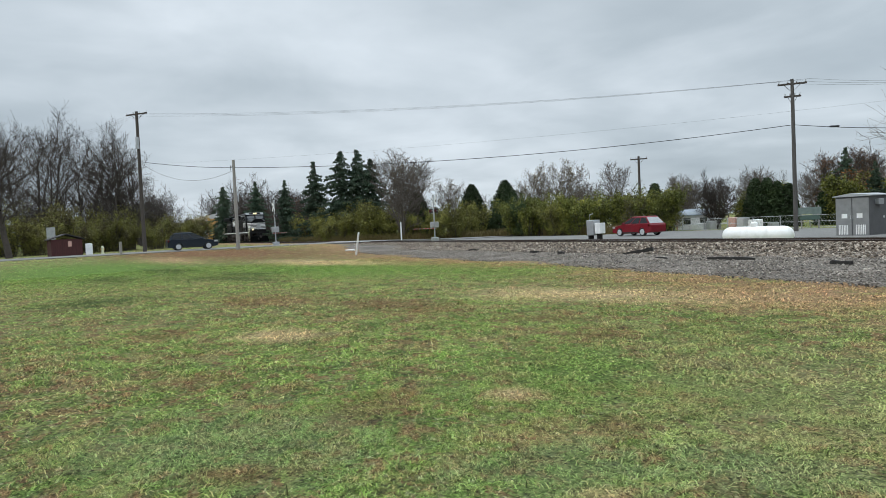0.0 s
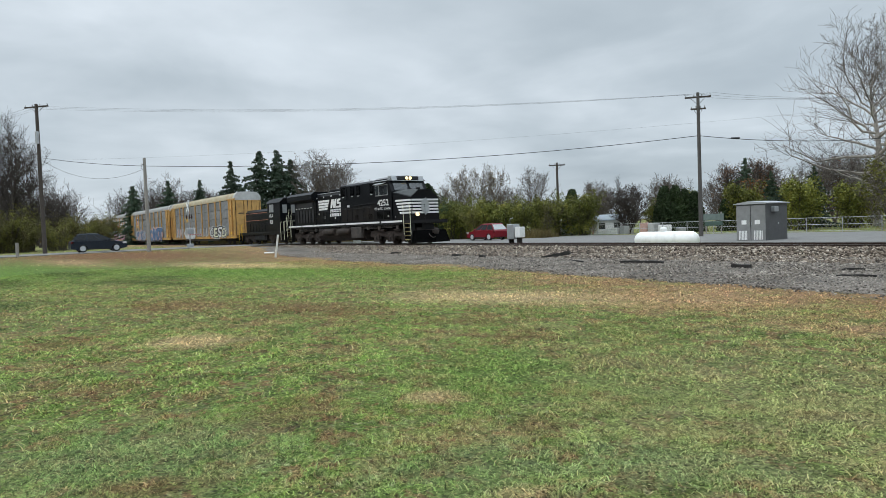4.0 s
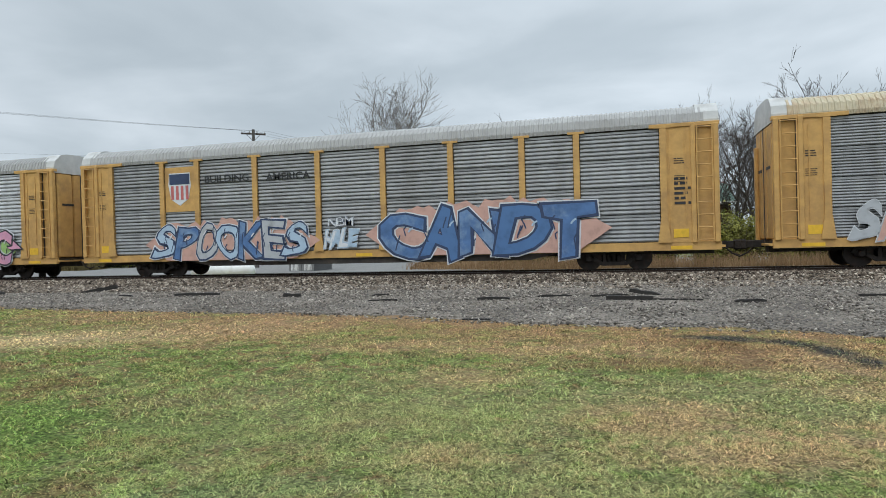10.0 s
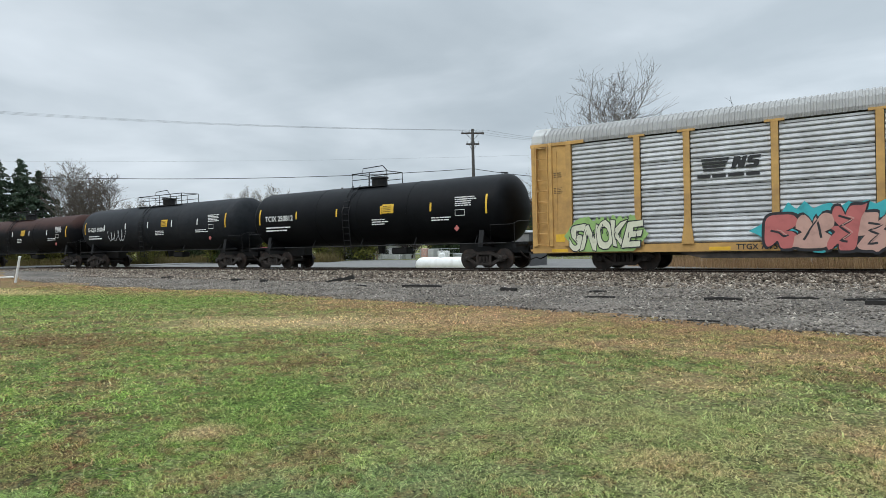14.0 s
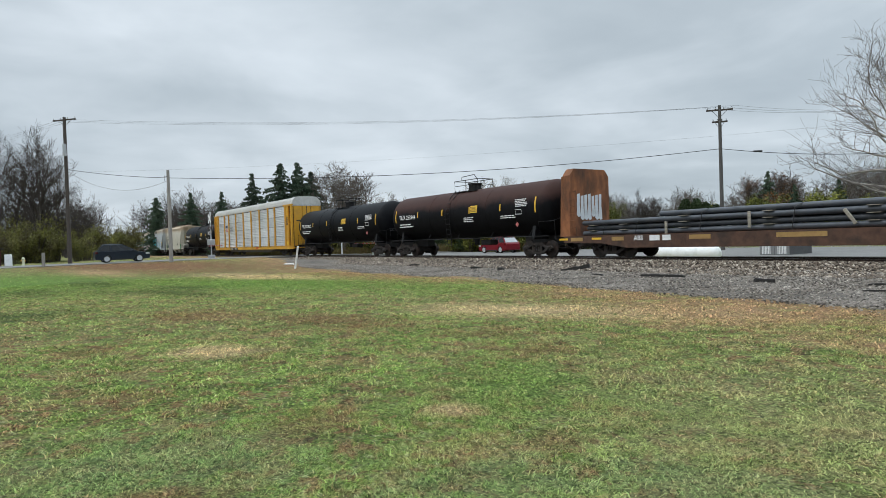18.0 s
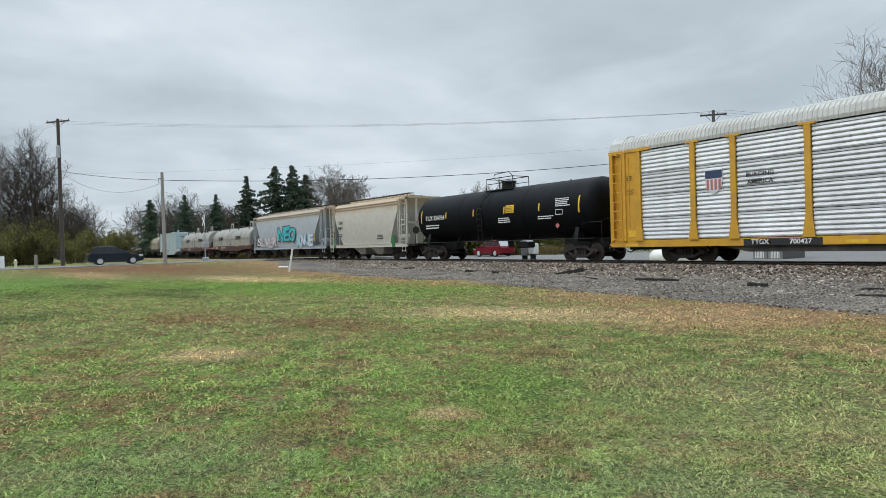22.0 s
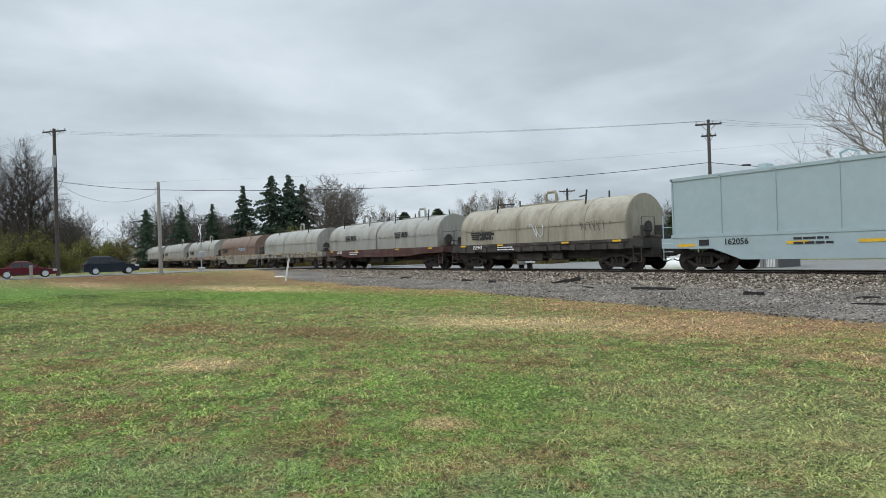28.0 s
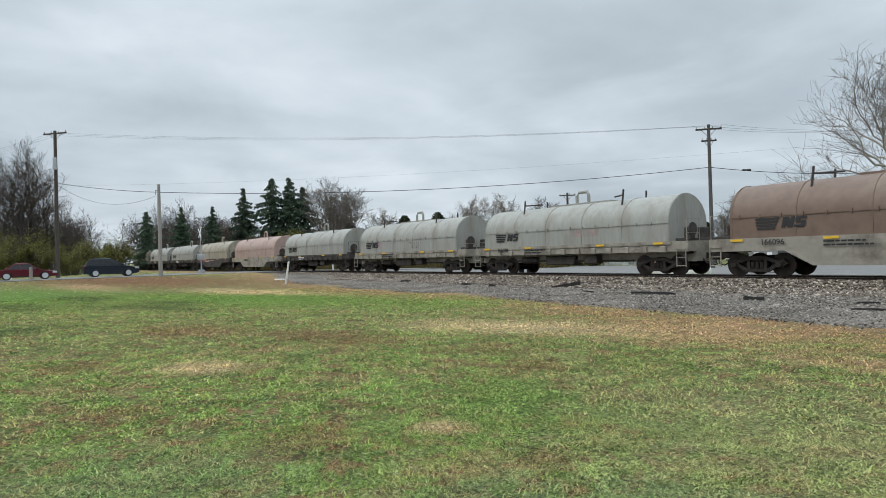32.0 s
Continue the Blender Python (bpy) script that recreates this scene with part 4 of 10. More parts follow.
@once
def rack_sill_mesh(material):
    g = Geo().box(-13.5, 13.5, -1.54, -1.4, 0.70, 1.0).box(-13.5, 13.5, 1.4, 1.54, 0.70, 1.0)
    return g.mesh("side_sill", material)


@once
def rack_post_mesh(material):
    g = Geo().prism([(-0.11, 1.0), (0.11, 1.0), (0.11, 5.0), (-0.11, 5.0)], -1.60, -1.50, axis="y")
    g.prism([(-0.22, 0.98), (0.22, 0.98), (0.12, 1.75), (-0.12, 1.75)], -1.612, -1.56, axis="y")
    g.box(-0.30, 0.30, -1.608, -1.5, 4.98, 5.06)
    return g.mesh("post", material)


END_PIECES = (("end_plate", (11.74, 12.6, -1.55, -1.42, 0.98, 5.03, 0.0)), ("corner_post", (12.55, 12.72, -1.62, -1.40, 0.96, 5.09, 0.02)), ("corner_post", (13.28, 13.46, -1.62, -1.42, 0.96, 5.05, 0.02)),
              ("ladder_panel", (12.72, 13.3, -1.46, -1.40, 0.98, 5.03, 0.0)), ("head_rail", (11.2, 13.5, -1.60, -1.36, 4.99, 5.12, 0.01)), ("end_door", (13.30, 13.46, -1.33, -0.47, 1.0, 4.94, 0.05)),
              ("end_door", (13.30, 13.46, -0.43, 0.43, 1.0, 4.94, 0.05)), ("end_door", (13.30, 13.46, 0.47, 1.33, 1.0, 4.94, 0.05)), ("end_plate", (11.74, 13.4, 1.40, 1.52, 0.98, 5.03, 0.0)),
              ("plate_rib", (11.86, 11.92, -1.575, -1.55, 1.0, 4.98, 0.0)), ("plate_rib", (12.36, 12.40, -1.575, -1.55, 1.6, 4.78, 0.0)), ("door_edge", (12.735, 12.765, -1.50, -1.455, 1.0, 4.98, 0.0)), ("door_edge", (13.44, 13.475, -0.03, 0.03, 0.98, 5.6, 0.0)), ("door_edge", (13.455, 13.475, -1.1, -0.45, 3.42, 3.52, 0.0)), ("door_edge", (13.455, 13.475, 0.35, 0.9, 3.42, 3.52, 0.0)), ("end_step", (13.4, 13.62, -1.5, 1.5, 0.78, 0.86, 0.0)), ("brake_post", (13.46, 13.58, 0.95, 1.15, 0.86, 4.4, 0.02)))


@once
def rack_end_mesh(material, k):
    name, (x0, x1, y0, y1, z0, z1, c) = END_PIECES[k]
    return Geo().box(x0, x1, y0, y1, z0, z1, c).mesh(name, BLKT if name == "door_edge" else material)


@once
def rack_cap_mesh(material):
    prof = [(-1.5, 4.94), (-1.52, 5.2), (-1.44, 5.48), (-1.1, 5.80), (-0.8, 5.86), (0, 5.88), (0.8, 5.86), (1.1, 5.80), (1.44, 5.48), (1.52, 5.2), (1.5, 4.94)]
    return Geo().prism(prof, 12.75, 13.48).mesh("end_cap", material)


@once
def rack_underframe_mesh():
    g = Geo().box(-13.4, 13.4, -0.32, 0.32, 0.55, 0.95).box(-13.4, 13.4, -1.4, 1.4, 0.86, 0.95)
    return g.mesh("underframe", FRAMED)


@once
def rack_beam_mesh():
    """Deep beam between the trucks, tapered at its ends; its dark colour includes shade below the sill."""
    return Geo().prism([(-8.0, 0.72), (8.0, 0.72), (6.9, 0.46), (-6.9, 0.46)], -1.42, 1.42, axis="y").mesh("side_beam", FRAMED)


def auto_rack(label, front, back, yel, panel, roofm, capm, ribs=5, ridge=0.03, deco=None):
    car = vehicle("auto_rack_car", label, "rail car", front, back)
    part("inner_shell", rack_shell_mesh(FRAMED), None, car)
    part("side_sill", rack_sill_mesh(yel), None, car)
    part("roof", rack_roof_mesh(roofm, ridge), None, car)
    part("underframe", rack_underframe_mesh(), None, car)
    part("side_beam", rack_beam_mesh(), None, car)
    for x in AR_POSTS:
        part("post", rack_post_mesh(yel), None, car).location = (x, 0, 0)
    for i in range(9):
        for k in range(4):
            part("rack_panel", rack_panel_mesh(i, panel, ribs), None, car).location = (0, -1.47, 1.02 + k * 0.993)
    for turn in (0, 1):
        flip = (-1 if turn else 1, 1, 1)
        for k, (nm, _) in enumerate(END_PIECES):
            part(nm, rack_end_mesh(yel, k), None, car).scale = flip
        part("end_cap", rack_cap_mesh(CAPM if capm is WHITE else capm), None, car).scale = flip
        bars(car, 12.0 if not turn else -12.5, 3.9, 0.4, 3, BLKT, -1.556, 0.03, 0.05, 7)
        bars(car, 12.0 if not turn else -12.5, 3.3, 0.4, 4, BLKT, -1.556, 0.018, 0.05, 8)
        part("warning_plate", Geo().box(*((11.95, 12.45) if not turn else (-12.45, -11.95)), -1.565, -1.555, 1.15, 1.45), YELT, car)
        part("ladder", ladder(13.0 * (-1 if turn else 1), -1.62, 1.0, 5.0, 0.5, 0.42, 0.02), yel, car)
    truck(car, 9.9)
    truck(car, -9.9)
    couplers(car, (front - back) / 2)
    for x in (-12.3, -6.3, -3.0, 0.3, 3.6, 6.9, 12.2):
        part("reflector", Geo().box(x - 0.35, x + 0.35, -1.55, -1.54, 0.74, 0.86), YELT, car)
    if deco:
        deco(car)
    return car


def red_word(car, x):
    """Three red blocks in place of the owner's mark."""
    for dx in (-0.42, -0.1, 0.2):
        part("owner_mark", Geo().prism([(x + dx - 0.13, 0.96), (x + dx + 0.13, 0.96), (x + dx + 0.09, 0.73), (x + dx - 0.09, 0.73)], -1.55, -1.542, axis="y"), REDT, car, "red owner mark on the sill")


def shield_logo(car, x, z, k=1.5):
    """A shield with a dark band above and red stripes below, as plain shapes."""
    c = part("emblem", Geo().prism([(x + k * a, z + k * b) for a, b in ((-0.35, 0.45), (0.35, 0.45), (0.38, 0.1), (0.3, -0.3), (0, -0.5), (-0.3, -0.3), (-0.38, 0.1))], -1.545, -1.54, axis="y"), SP_WHITE, car, "red, white and blue shield emblem")
    for i in range(4):
        part("emblem_stripe", Geo().box(x + k * (-0.29 + i * 0.165), x + k * (-0.20 + i * 0.165), -1.553, -1.547, z - k * 0.32, z + k * 0.08), SP_RED, c)
    part("emblem_band", Geo().box(x - k * 0.34, x + k * 0.34, -1.553, -1.547, z + k * 0.12, z + k * 0.42), SP_NAVY, c)


def streak_logo(parent, x, z, s, y, material, tall=1.0):
    """Slanted speed stripes with a block mark, as plain shapes."""
    g = Geo()
    for k in range(4):
        a = z + s * tall * (0.30 - 0.19 * k)
        g.prism([(x - s * 1.55 + 0.02 * k, a), (x - s * (0.05 + 0.09 * k), a), (x - s * (0.13 + 0.09 * k), a - s * 0.12), (x - s * 1.55 + 0.02 * k, a - s * 0.12)], y - 0.008, y, axis="y")
    q = [[(0.1, -0.32), (0.1, 0.3), (0.42, 0.3), (0.52, 0.05), (0.56, 0.3), (0.76, 0.3), (0.76, -0.32), (0.46, -0.32), (0.36, -0.02), (0.30, -0.32)],
         [(0.84, -0.32), (0.84, -0.19), (1.22, -0.19), (1.22, -0.06), (0.92, -0.06), (0.84, 0.02), (0.84, 0.22), (0.92, 0.3), (1.46, 0.3), (1.46, 0.17), (1.08, 0.17), (1.08, 0.06), (1.38, 0.06), (1.46, -0.02), (1.46, -0.24), (1.38, -0.32)]]
    for o in q:
        g.prism([(x + s * (a + b * 0.25), z + s * tall * b) for a, b in o], y - 0.008, y, axis="y")
    return part("emblem", g, material, parent, "slanted stripes with a block emblem")


def deco_first(car):
    for k in range(3):
        x = -6.35 + 0.55 * k
        part("emblem_block", Geo().prism([(x, 3.28), (x + 0.08, 3.2), (x + 0.40, 3.2), (x + 0.48, 3.28), (x + 0.48, 3.40), (x + 0.24, 3.40), (x + 0.24, 3.5), (x + 0.48, 3.5), (x + 0.48, 3.62), (x + 0.40, 3.7), (x + 0.08, 3.7), (x, 3.62)], -1.545, -1.54, axis="y"), YELT, car, "yellow block of the emblem")
    g = Geo()
    g.box(-6.4, -4.75, -1.545, -1.54, 3.0, 3.1)
    part("emblem_line", g, YELT, car, "yellow line under the emblem")
    part("number_plate_bar", Geo().box(-6.3, -4.6, -1.55, -1.542, 0.70, 0.94), BLKT, car)
    letters(car, "TTGX 255309", 0.26, -5.45, 0.82, WHITET, -1.552, squash=0.9)
    red_word(car, 4.6)
    piece(car, "SAINT", -11.1, -7.5, 0.85, 2.1, -1.62, SP_SILV, [SP_SILV, SP_SALMON], SP_WHITE, None, 0.03, 0.03, 5)
    piece(car, "CAKES", -6.8, -1.8, 0.8, 2.15, -1.62, SP_SILV, [SP_WHITE], SP_WHITE, None, 0.05, 0.03, 8, cloud=SP_SILV)
    graffiti(car, 4, 0.5, 0.9, 1.3, -1.605, GALVD, SP_WHITE, None, seed=9, fat=0.09, adv=1.35)
    piece(car, "CESO", 4.6, 10.6, 0.85, 2.05, -1.62, SP_BLACK, [SP_WHITE, SP_CREAM], SP_WHITE, None, 0.03, 0.09, 11)


def deco_second(car):
    part("emblem_board", Geo().box(-8.98, -7.50, -1.535, -1.525, 2.85, 4.78), YELLOW, car, "yellow panel behind the shield")
    shield_logo(car, -8.24, 3.85)
    letters(car, "BUILDING", 0.42, -5.9, 4.15, BLKT, -1.538, squash=1.15)
    letters(car, "AMERICA", 0.42, -3.0, 4.1, BLKT, -1.538, squash=1.15)
    red_word(car, 3.5)
    bars(car, 12.0, 3.2, 0.5, 6, BLKT, -1.56, 0.09, 0.08, 4)
    piece(car, "SPOOKES", -9.5, -2.1, 0.62, 2.25, -1.62, SP_NAVY, [SP_LBLUE, SP_BLUEG, SP_SILV], SP_WHITE, SP_WHITE, 0.02, 0.045, 21, cloud=SP_SALMON)
    piece(car, "NBM", -1.2, -0.1, 1.95, 2.35, -1.62, SP_NAVY, [SP_WHITE], SP_WHITE, None, 0.0, 0.03, 22)
    piece(car, "HALE", -1.35, 0.05, 1.1, 1.85, -1.62, SP_LBLUE, [SP_WHITE, SP_LBLUE], SP_WHITE, None, 0.03, 0.05, 24)
    piece(car, "CANDT", 1.2, 9.1, 0.6, 2.55, -1.62, SP_NAVY, [SP_BLUEG, SP_BLUE], SP_WHITE, SP_LBLUE, 0.05, 0.05, 23, 0.02, cloud=SP_SALMON)


def deco_third(car):
    for x in (-3.08, 2.56):
        e = part("emblem", Geo().lathe([(-1.545, 0.01), (-1.545, 0.34), (-1.53, 0.34), (-1.53, 0.01)], 8, "y", (x, 0, 3.35)), WHITET, car, "red and white octagonal emblem")
        part("emblem_field", Geo().lathe([(-1.553, 0.01), (-1.553, 0.30), (-1.546, 0.30), (-1.546, 0.01)], 8, "y", (x, 0, 3.35)), REDT, e)
        for i in range(3):
            part("emblem_bar", Geo().box(x - 0.17, x + 0.17 - 0.04 * i, -1.560, -1.554, 3.45 - 0.12 * i, 3.49 - 0.12 * i), WHITET, e)
    letters(car, "KCS", 0.22, -12.15, 2.55, BLKT, -1.56)
    letters(car, "9470", 0.22, -12.15, 2.3, BLKT, -1.56)
    piece(car, "BEAN", -11.8, -6.4, 0.65, 2.2, -1.62, SP_BLACK, [SP_PINKV], None, SP_CREAM, 0.05, 0.045, 31, cloud=SP_TEAL)
    piece(car, "RS", -5.9, -4.9, 1.35, 2.0, -1.62, SP_BLACK, [SP_BLACK], None, None, 0.02, 0.02, 32)
    piece(car, "OPUS", -2.7, 2.9, 0.7, 2.5, -1.62, SP_BLACK, [SP_PINK, SP_PINKV], SP_WHITE, SP_WHITE, 0.07, 0.045, 33, 0.0, cloud=SP_CYAN)
    piece(car, "DISTAC", 4.8, 10.9, 0.7, 2.3, -1.62, SP_BLACK, [SP_PINK, SP_PINKV], SP_WHITE, SP_WHITE, 0.065, 0.05, 34, 0.05, cloud=SP_GREEN)
    for x, k in ((4.75, -1), (10.95, 1)):
        a = part("graffiti_arrow", Geo().prism([(x, 1.35), (x + 0.75 * k, 1.42), (x + 0.1 * k, 1.95), (x + 0.05 * k, 1.65), (x - 0.3 * k, 1.6)], -1.66, -1.655, axis="y"), SP_BLACK, car, "pink graffiti arrow")
        part("graffiti_fill", Geo().prism([(x, 1.43), (x + 0.6 * k, 1.46), (x + 0.14 * k, 1.82), (x + 0.1 * k, 1.58), (x - 0.25 * k, 1.52)], -1.67, -1.662, axis="y"), SP_PINK, a)


def deco_fourth(car):
    streak_logo(car, -5.9, 3.75, 0.62, -1.53, BLKT)
    g = bars(car, -7.0, 3.33, 2.2, 1, BLKT, -1.53, 0.12, 0.1, 5)
    letters(car, "TTGX 707548", 0.26, -5.0, 0.84, BLKT, -1.552)
    red_word(car, 4.9)
    bars(car, 11.85, 3.4, 0.55, 2, BLKT, -1.56, 0.1, 0.1, 6)
    piece(car, "SNOKE", -11.8, -9.0, 0.8, 1.95, -1.62, SP_BLACK, [SP_CREAM], None, None, 0.05, 0.04, 41, cloud=SP_GREEN)
    graffiti(car, 6, -4.9, 0.72, 1.3, -1.62, SP_RED, SP_BLACK, SP_SALMON, SP_TEAL, seed=42, fat=0.17, adv=0.9, fill2=SP_SALMON)
    piece(car, "NEMES", 1.95, 3.65, 1.22, 1.75, -1.62, SP_BLACK, [SP_BLACK], None, None, 0.0, 0.02, 43)
    piece(car, "FLAN", 4.35, 6.8, 1.12, 2.05, -1.62, SP_SILV, [SP_BLACK], None, None, 0.06, 0.03, 44)


def deco_fifth(car):
    shield_logo(car, -8.2, 3.3, 1.05)
    letters(car, "BUILDING", 0.24, -6.3, 3.42, BLKT, -1.53)
    letters(car, "AMERICA", 0.24, -6.3, 3.14, BLKT, -1.53)
    part("number_plate_bar", Geo().box(-7.0, -4.1, -1.55, -1.542, 0.70, 0.96), BLKT, car)
    letters(car, "700427", 0.26, -4.85, 0.83, WHITET, -1.552)
    letters(car, "TTGX", 0.26, -6.35, 0.83, WHITET, -1.552)
    red_word(car, 3.0)
    bars(car, 11.9, 3.6, 0.6, 3, BLKT, -1.56, 0.1, 0.1, 8)


auto_rack("yellow auto rack car with sooty grey panels and rusty cream roof", -139.2, -167.8, YELLOW, GALVD, ROOFW, WHITE, 9, 0.03, deco_first)
auto_rack("yellow auto rack car with dull grey panels and large blue graffiti", -167.8, -196.4, YELLOW, GALVD, ROOFG, WHITE, 6, 0.02, deco_second)
auto_rack("faded yellow auto rack car with galvanised panels and pink graffiti", -196.4, -224.9, YELLOW, GALV, ROOFG, WHITE, 5, 0.03, deco_third)
auto_rack("faded yellow auto rack car with bright galvanised panels and red graffiti", -224.9, -253.2, YELLOW, GALV, ROOFG, WHITE, 5, 0.03, deco_fourth)
auto_rack("clean bright yellow auto rack car with shiny galvanised panels", -368.35, -396.2, YELLOWN, GALVB, ROOFC, WHITE, 5, 0.03, deco_fifth)


# ---- tank cars ----
TANKDUST = mat("dusty_blue_black_tank_paint", (0.015, 0.017, 0.020), 0.6, var=0.3, dirt=(0.034, 0.034, 0.036), damt=0.5, dscale=0.5, spec=0.15)


def tank_car(label, front, back, r=1.48, paint=TANKBLK, walkway=3.2, number="", dome=True, placard=True, seed=1, strips=6, tagtext=None):
    L = front - back
    car = vehicle("tank_car", label, "tank car", front, back)
    h = L / 2 - 0.55
    zc = 1.19 + r
    prof = [(-h + 0.7 * (1 - math.cos(i / 8 * math.pi / 2)), max(0.01, r * math.sin(i / 8 * math.pi / 2))) for i in range(9)]
    seams = [-h * 0.36, -h * 0.02, h * 0.36]
    body = list(prof)
    for s in seams:
        body += [(s - 0.03, r), (s - 0.02, r + 0.012), (s + 0.02, r + 0.012), (s + 0.03, r)]
    body += [(-a, b) for a, b in reversed(prof)]
    part("tank", Geo().lathe(body, 48, "x", (0, 0, zc)), paint, car, smooth=25)
    part("belly_band", Geo().lathe([(-0.9, r + 0.004), (-0.9, r + 0.02), (-0.7, r + 0.02), (-0.7, r + 0.004)], 40, "x", (0, 0, zc)), paint, car)
    # stub sills, bolsters, side rail
    for k in (-1, 1):
        g = Geo().box(k * (h + 0.35), k * (h - 3.2), -0.3, 0.3, 0.72, 1.2)
        g.box(k * (h + 0.30), k * (h + 0.12), -1.3, 1.3, 0.98, 1.1)
        g.prism([(-1.35, 1.02), (1.35, 1.02), (1.2, 1.75), (0.6, 1.3), (-0.6, 1.3), (-1.2, 1.75)], k * (h - 1.45) - 0.12, k * (h - 1.45) + 0.12)
        part("stub_sill", g, BLACK2, car)
    g = Geo()
    for y in (-1.42, 1.42):
        g.tube([(-h + 0.1, y, 1.16), (h - 0.1, y, 1.16)], 0.025, 6)
        for x in (-h * 0.8, -h * 0.4, 0, h * 0.4, h * 0.8):
            g.tube([(x, y, 1.16), (x, y * 0.85, 1.5)], 0.02, 5)
    for k in (-1, 1):
        x = k * (h + 0.22)
        g.tube([(x, -1.3, 1.05), (x, -1.3, 2.0), (x, -0.9, 2.1), (x, 0.9, 2.1), (x, 1.3, 2.0), (x, 1.3, 1.05)], 0.02, 6)
        g.tube([(k * (h - 0.9), -1.36, 1.1), (k * (h - 0.9), -1.4, 1.95), (x, -1.35, 1.95)], 0.018, 6)
    part("handrail", g, BLACK2, car)
    # manway platform
    top = zc + r
    if dome:
        part("manway", Geo().lathe([(top - 0.25, 0.02), (top - 0.25, 0.4), (top + 0.30, 0.4), (top + 0.34, 0.46), (top + 0.42, 0.46), (top + 0.48, 0.02)], 20, "z", (0.15, 0, 0)), BLACK2, car)
    g = Geo()
    w = walkway / 2
    for y in (-0.62, 0.62):
        g.tube([(-w, y, top - 0.1), (-w, y, top + 0.62), (w, y, top + 0.62), (w, y, top - 0.1)], 0.026, 6)
        g.tube([(-w, y, top + 0.3), (w, y, top + 0.3)], 0.02, 6)
        n = max(2, int(walkway / 1.2))
        for i in range(1, n):
            x = -w + walkway * i / n
            g.tube([(x, y, top - 0.1), (x, y, top + 0.62)], 0.022, 6)
    for x in (-w, w):
        g.tube([(x, -0.62, top + 0.62), (x, 0.62, top + 0.62)], 0.024, 6)
    g.tube([(-0.5, -0.62, top + 0.6), (-0.4, -0.62, top + 0.85), (0.9, -0.62, top + 0.9), (1.2, -0.62, top + 0.6)], 0.024, 6)
    part("platform_railing", g, BLACK2, car)
    part("platform", Geo().box(-w, w, -0.75, -0.3, top - 0.12, top - 0.08).box(-w, w, 0.3, 0.75, top - 0.12, top - 0.08), BLACK2, car)
    g = Geo()
    for dx in (-0.22, 0.22):
        g.tube([(-0.8 + dx, -0.66, top), (-0.8 + dx, -1.12, top - 0.42), (-0.8 + dx, -r - 0.06, zc + 0.2), (-0.8 + dx, -r - 0.06, zc - 0.3), (-0.8 + dx, -1.44, 0.75)], 0.022, 6)
    for i in range(9):
        z = 0.8 + i * 0.33
        y = -math.sqrt(max((r + 0.07) ** 2 - (z - zc) ** 2, 0.0)) if z > zc else -r - 0.06
        if z < zc:
            y = -1.44 - (r + 0.06 - 1.44) * min(1, max(0, (z - 0.75) / (zc - 1.05)))
        g.tube([(-1.02, y, z), (-0.58, y, z)], 0.018, 6)
    part("ladder", g, BLACK2, car)
    for x in (-(h - 1.45), h - 1.45):
        truck(car, x)
    couplers(car, L / 2)
    # outlet and brake gear
    part("bottom_outlet", Geo().lathe([(0.75, 0.02), (0.75, 0.16), (1.2, 0.22)], 12, "z", (0.2, 0, 0)), BLACK2, car)
    part("brake_reservoir", Geo().box(1.2, 2.2, -0.5, 0.1, 0.72, 1.05, 0.05), BLACK2, car)

    def on_shell(x0, x1, z0, z1, material, name, lift=0.012):
        n, rings = 6, []
        for i in range(n + 1):
            z = z0 + (z1 - z0) * i / n
            y = -math.sqrt(max((r + lift) ** 2 - (z - zc) ** 2, 0.01))
            rings.append((y, z))
        g2 = Geo().add([(x, y, z) for x in (x0, x1) for y, z in rings], [(i, i + 1, n + 2 + i, n + 1 + i) for i in range(n)])
        return part(name, g2, material, car)

    def y_at(z):
        return -math.sqrt(max((r + 0.012) ** 2 - (z - zc) ** 2, 0.01))

    for i in range(strips):
        x = -h + 1.0 + (2 * h - 2.0) * i / (strips - 1)
        tall = 0.42 if i in (0, strips - 1) else 0.2
        on_shell(x - 0.05, x + 0.05, zc + 0.15 - tall, zc + 0.15 + tall, YELT if seed % 2 == 0 or i in (0, strips - 1) else WHITET, "reflective_strip")
    if number:
        letters(car, number, 0.40, -h + 2.6, zc + 0.02, WHITET, -r - 0.02)
    bars(car, -h + 1.55, zc - 0.45, 1.9, 2, WHITET, -r - 0.012, 0.07, 0.09, seed)
    bars(car, h - 2.6, zc + 0.5, 1.1, 5, WHITET, -r - 0.012, 0.05, 0.04, seed + 3)
    part("data_frame", stroke_geo([[(h - 2.6, zc - 0.3), (h - 2.1, zc - 0.3), (h - 2.1, zc - 0.05), (h - 2.6, zc - 0.05), (h - 2.6, zc - 0.3)]], 0.014, -r - 0.012), WHITET, car)
    bars(car, h - 3.9, zc - 0.35, 1.3, 2, WHITET, -r - 0.012, 0.05, 0.06, seed + 1)
    bars(car, 0.9, zc - 0.3, 1.0, 3, WHITET, -r - 0.012, 0.05, 0.06, seed + 2)
    on_shell(1.55, 2.25, zc - 0.02, zc + 0.42, YELT, "yellow_panel")
    bars(car, 1.62, zc + 0.32, 0.56, 4, BLKT, -r - 0.016, 0.025, 0.06, seed + 5)
    if placard:
        part("placard", Geo().prism([(h - 2.6, 1.72), (h - 2.46, 1.86), (h - 2.6, 2.0), (h - 2.74, 1.86)], -1.44, -1.42, axis="y"), SP_RED, car, "red diamond placard")
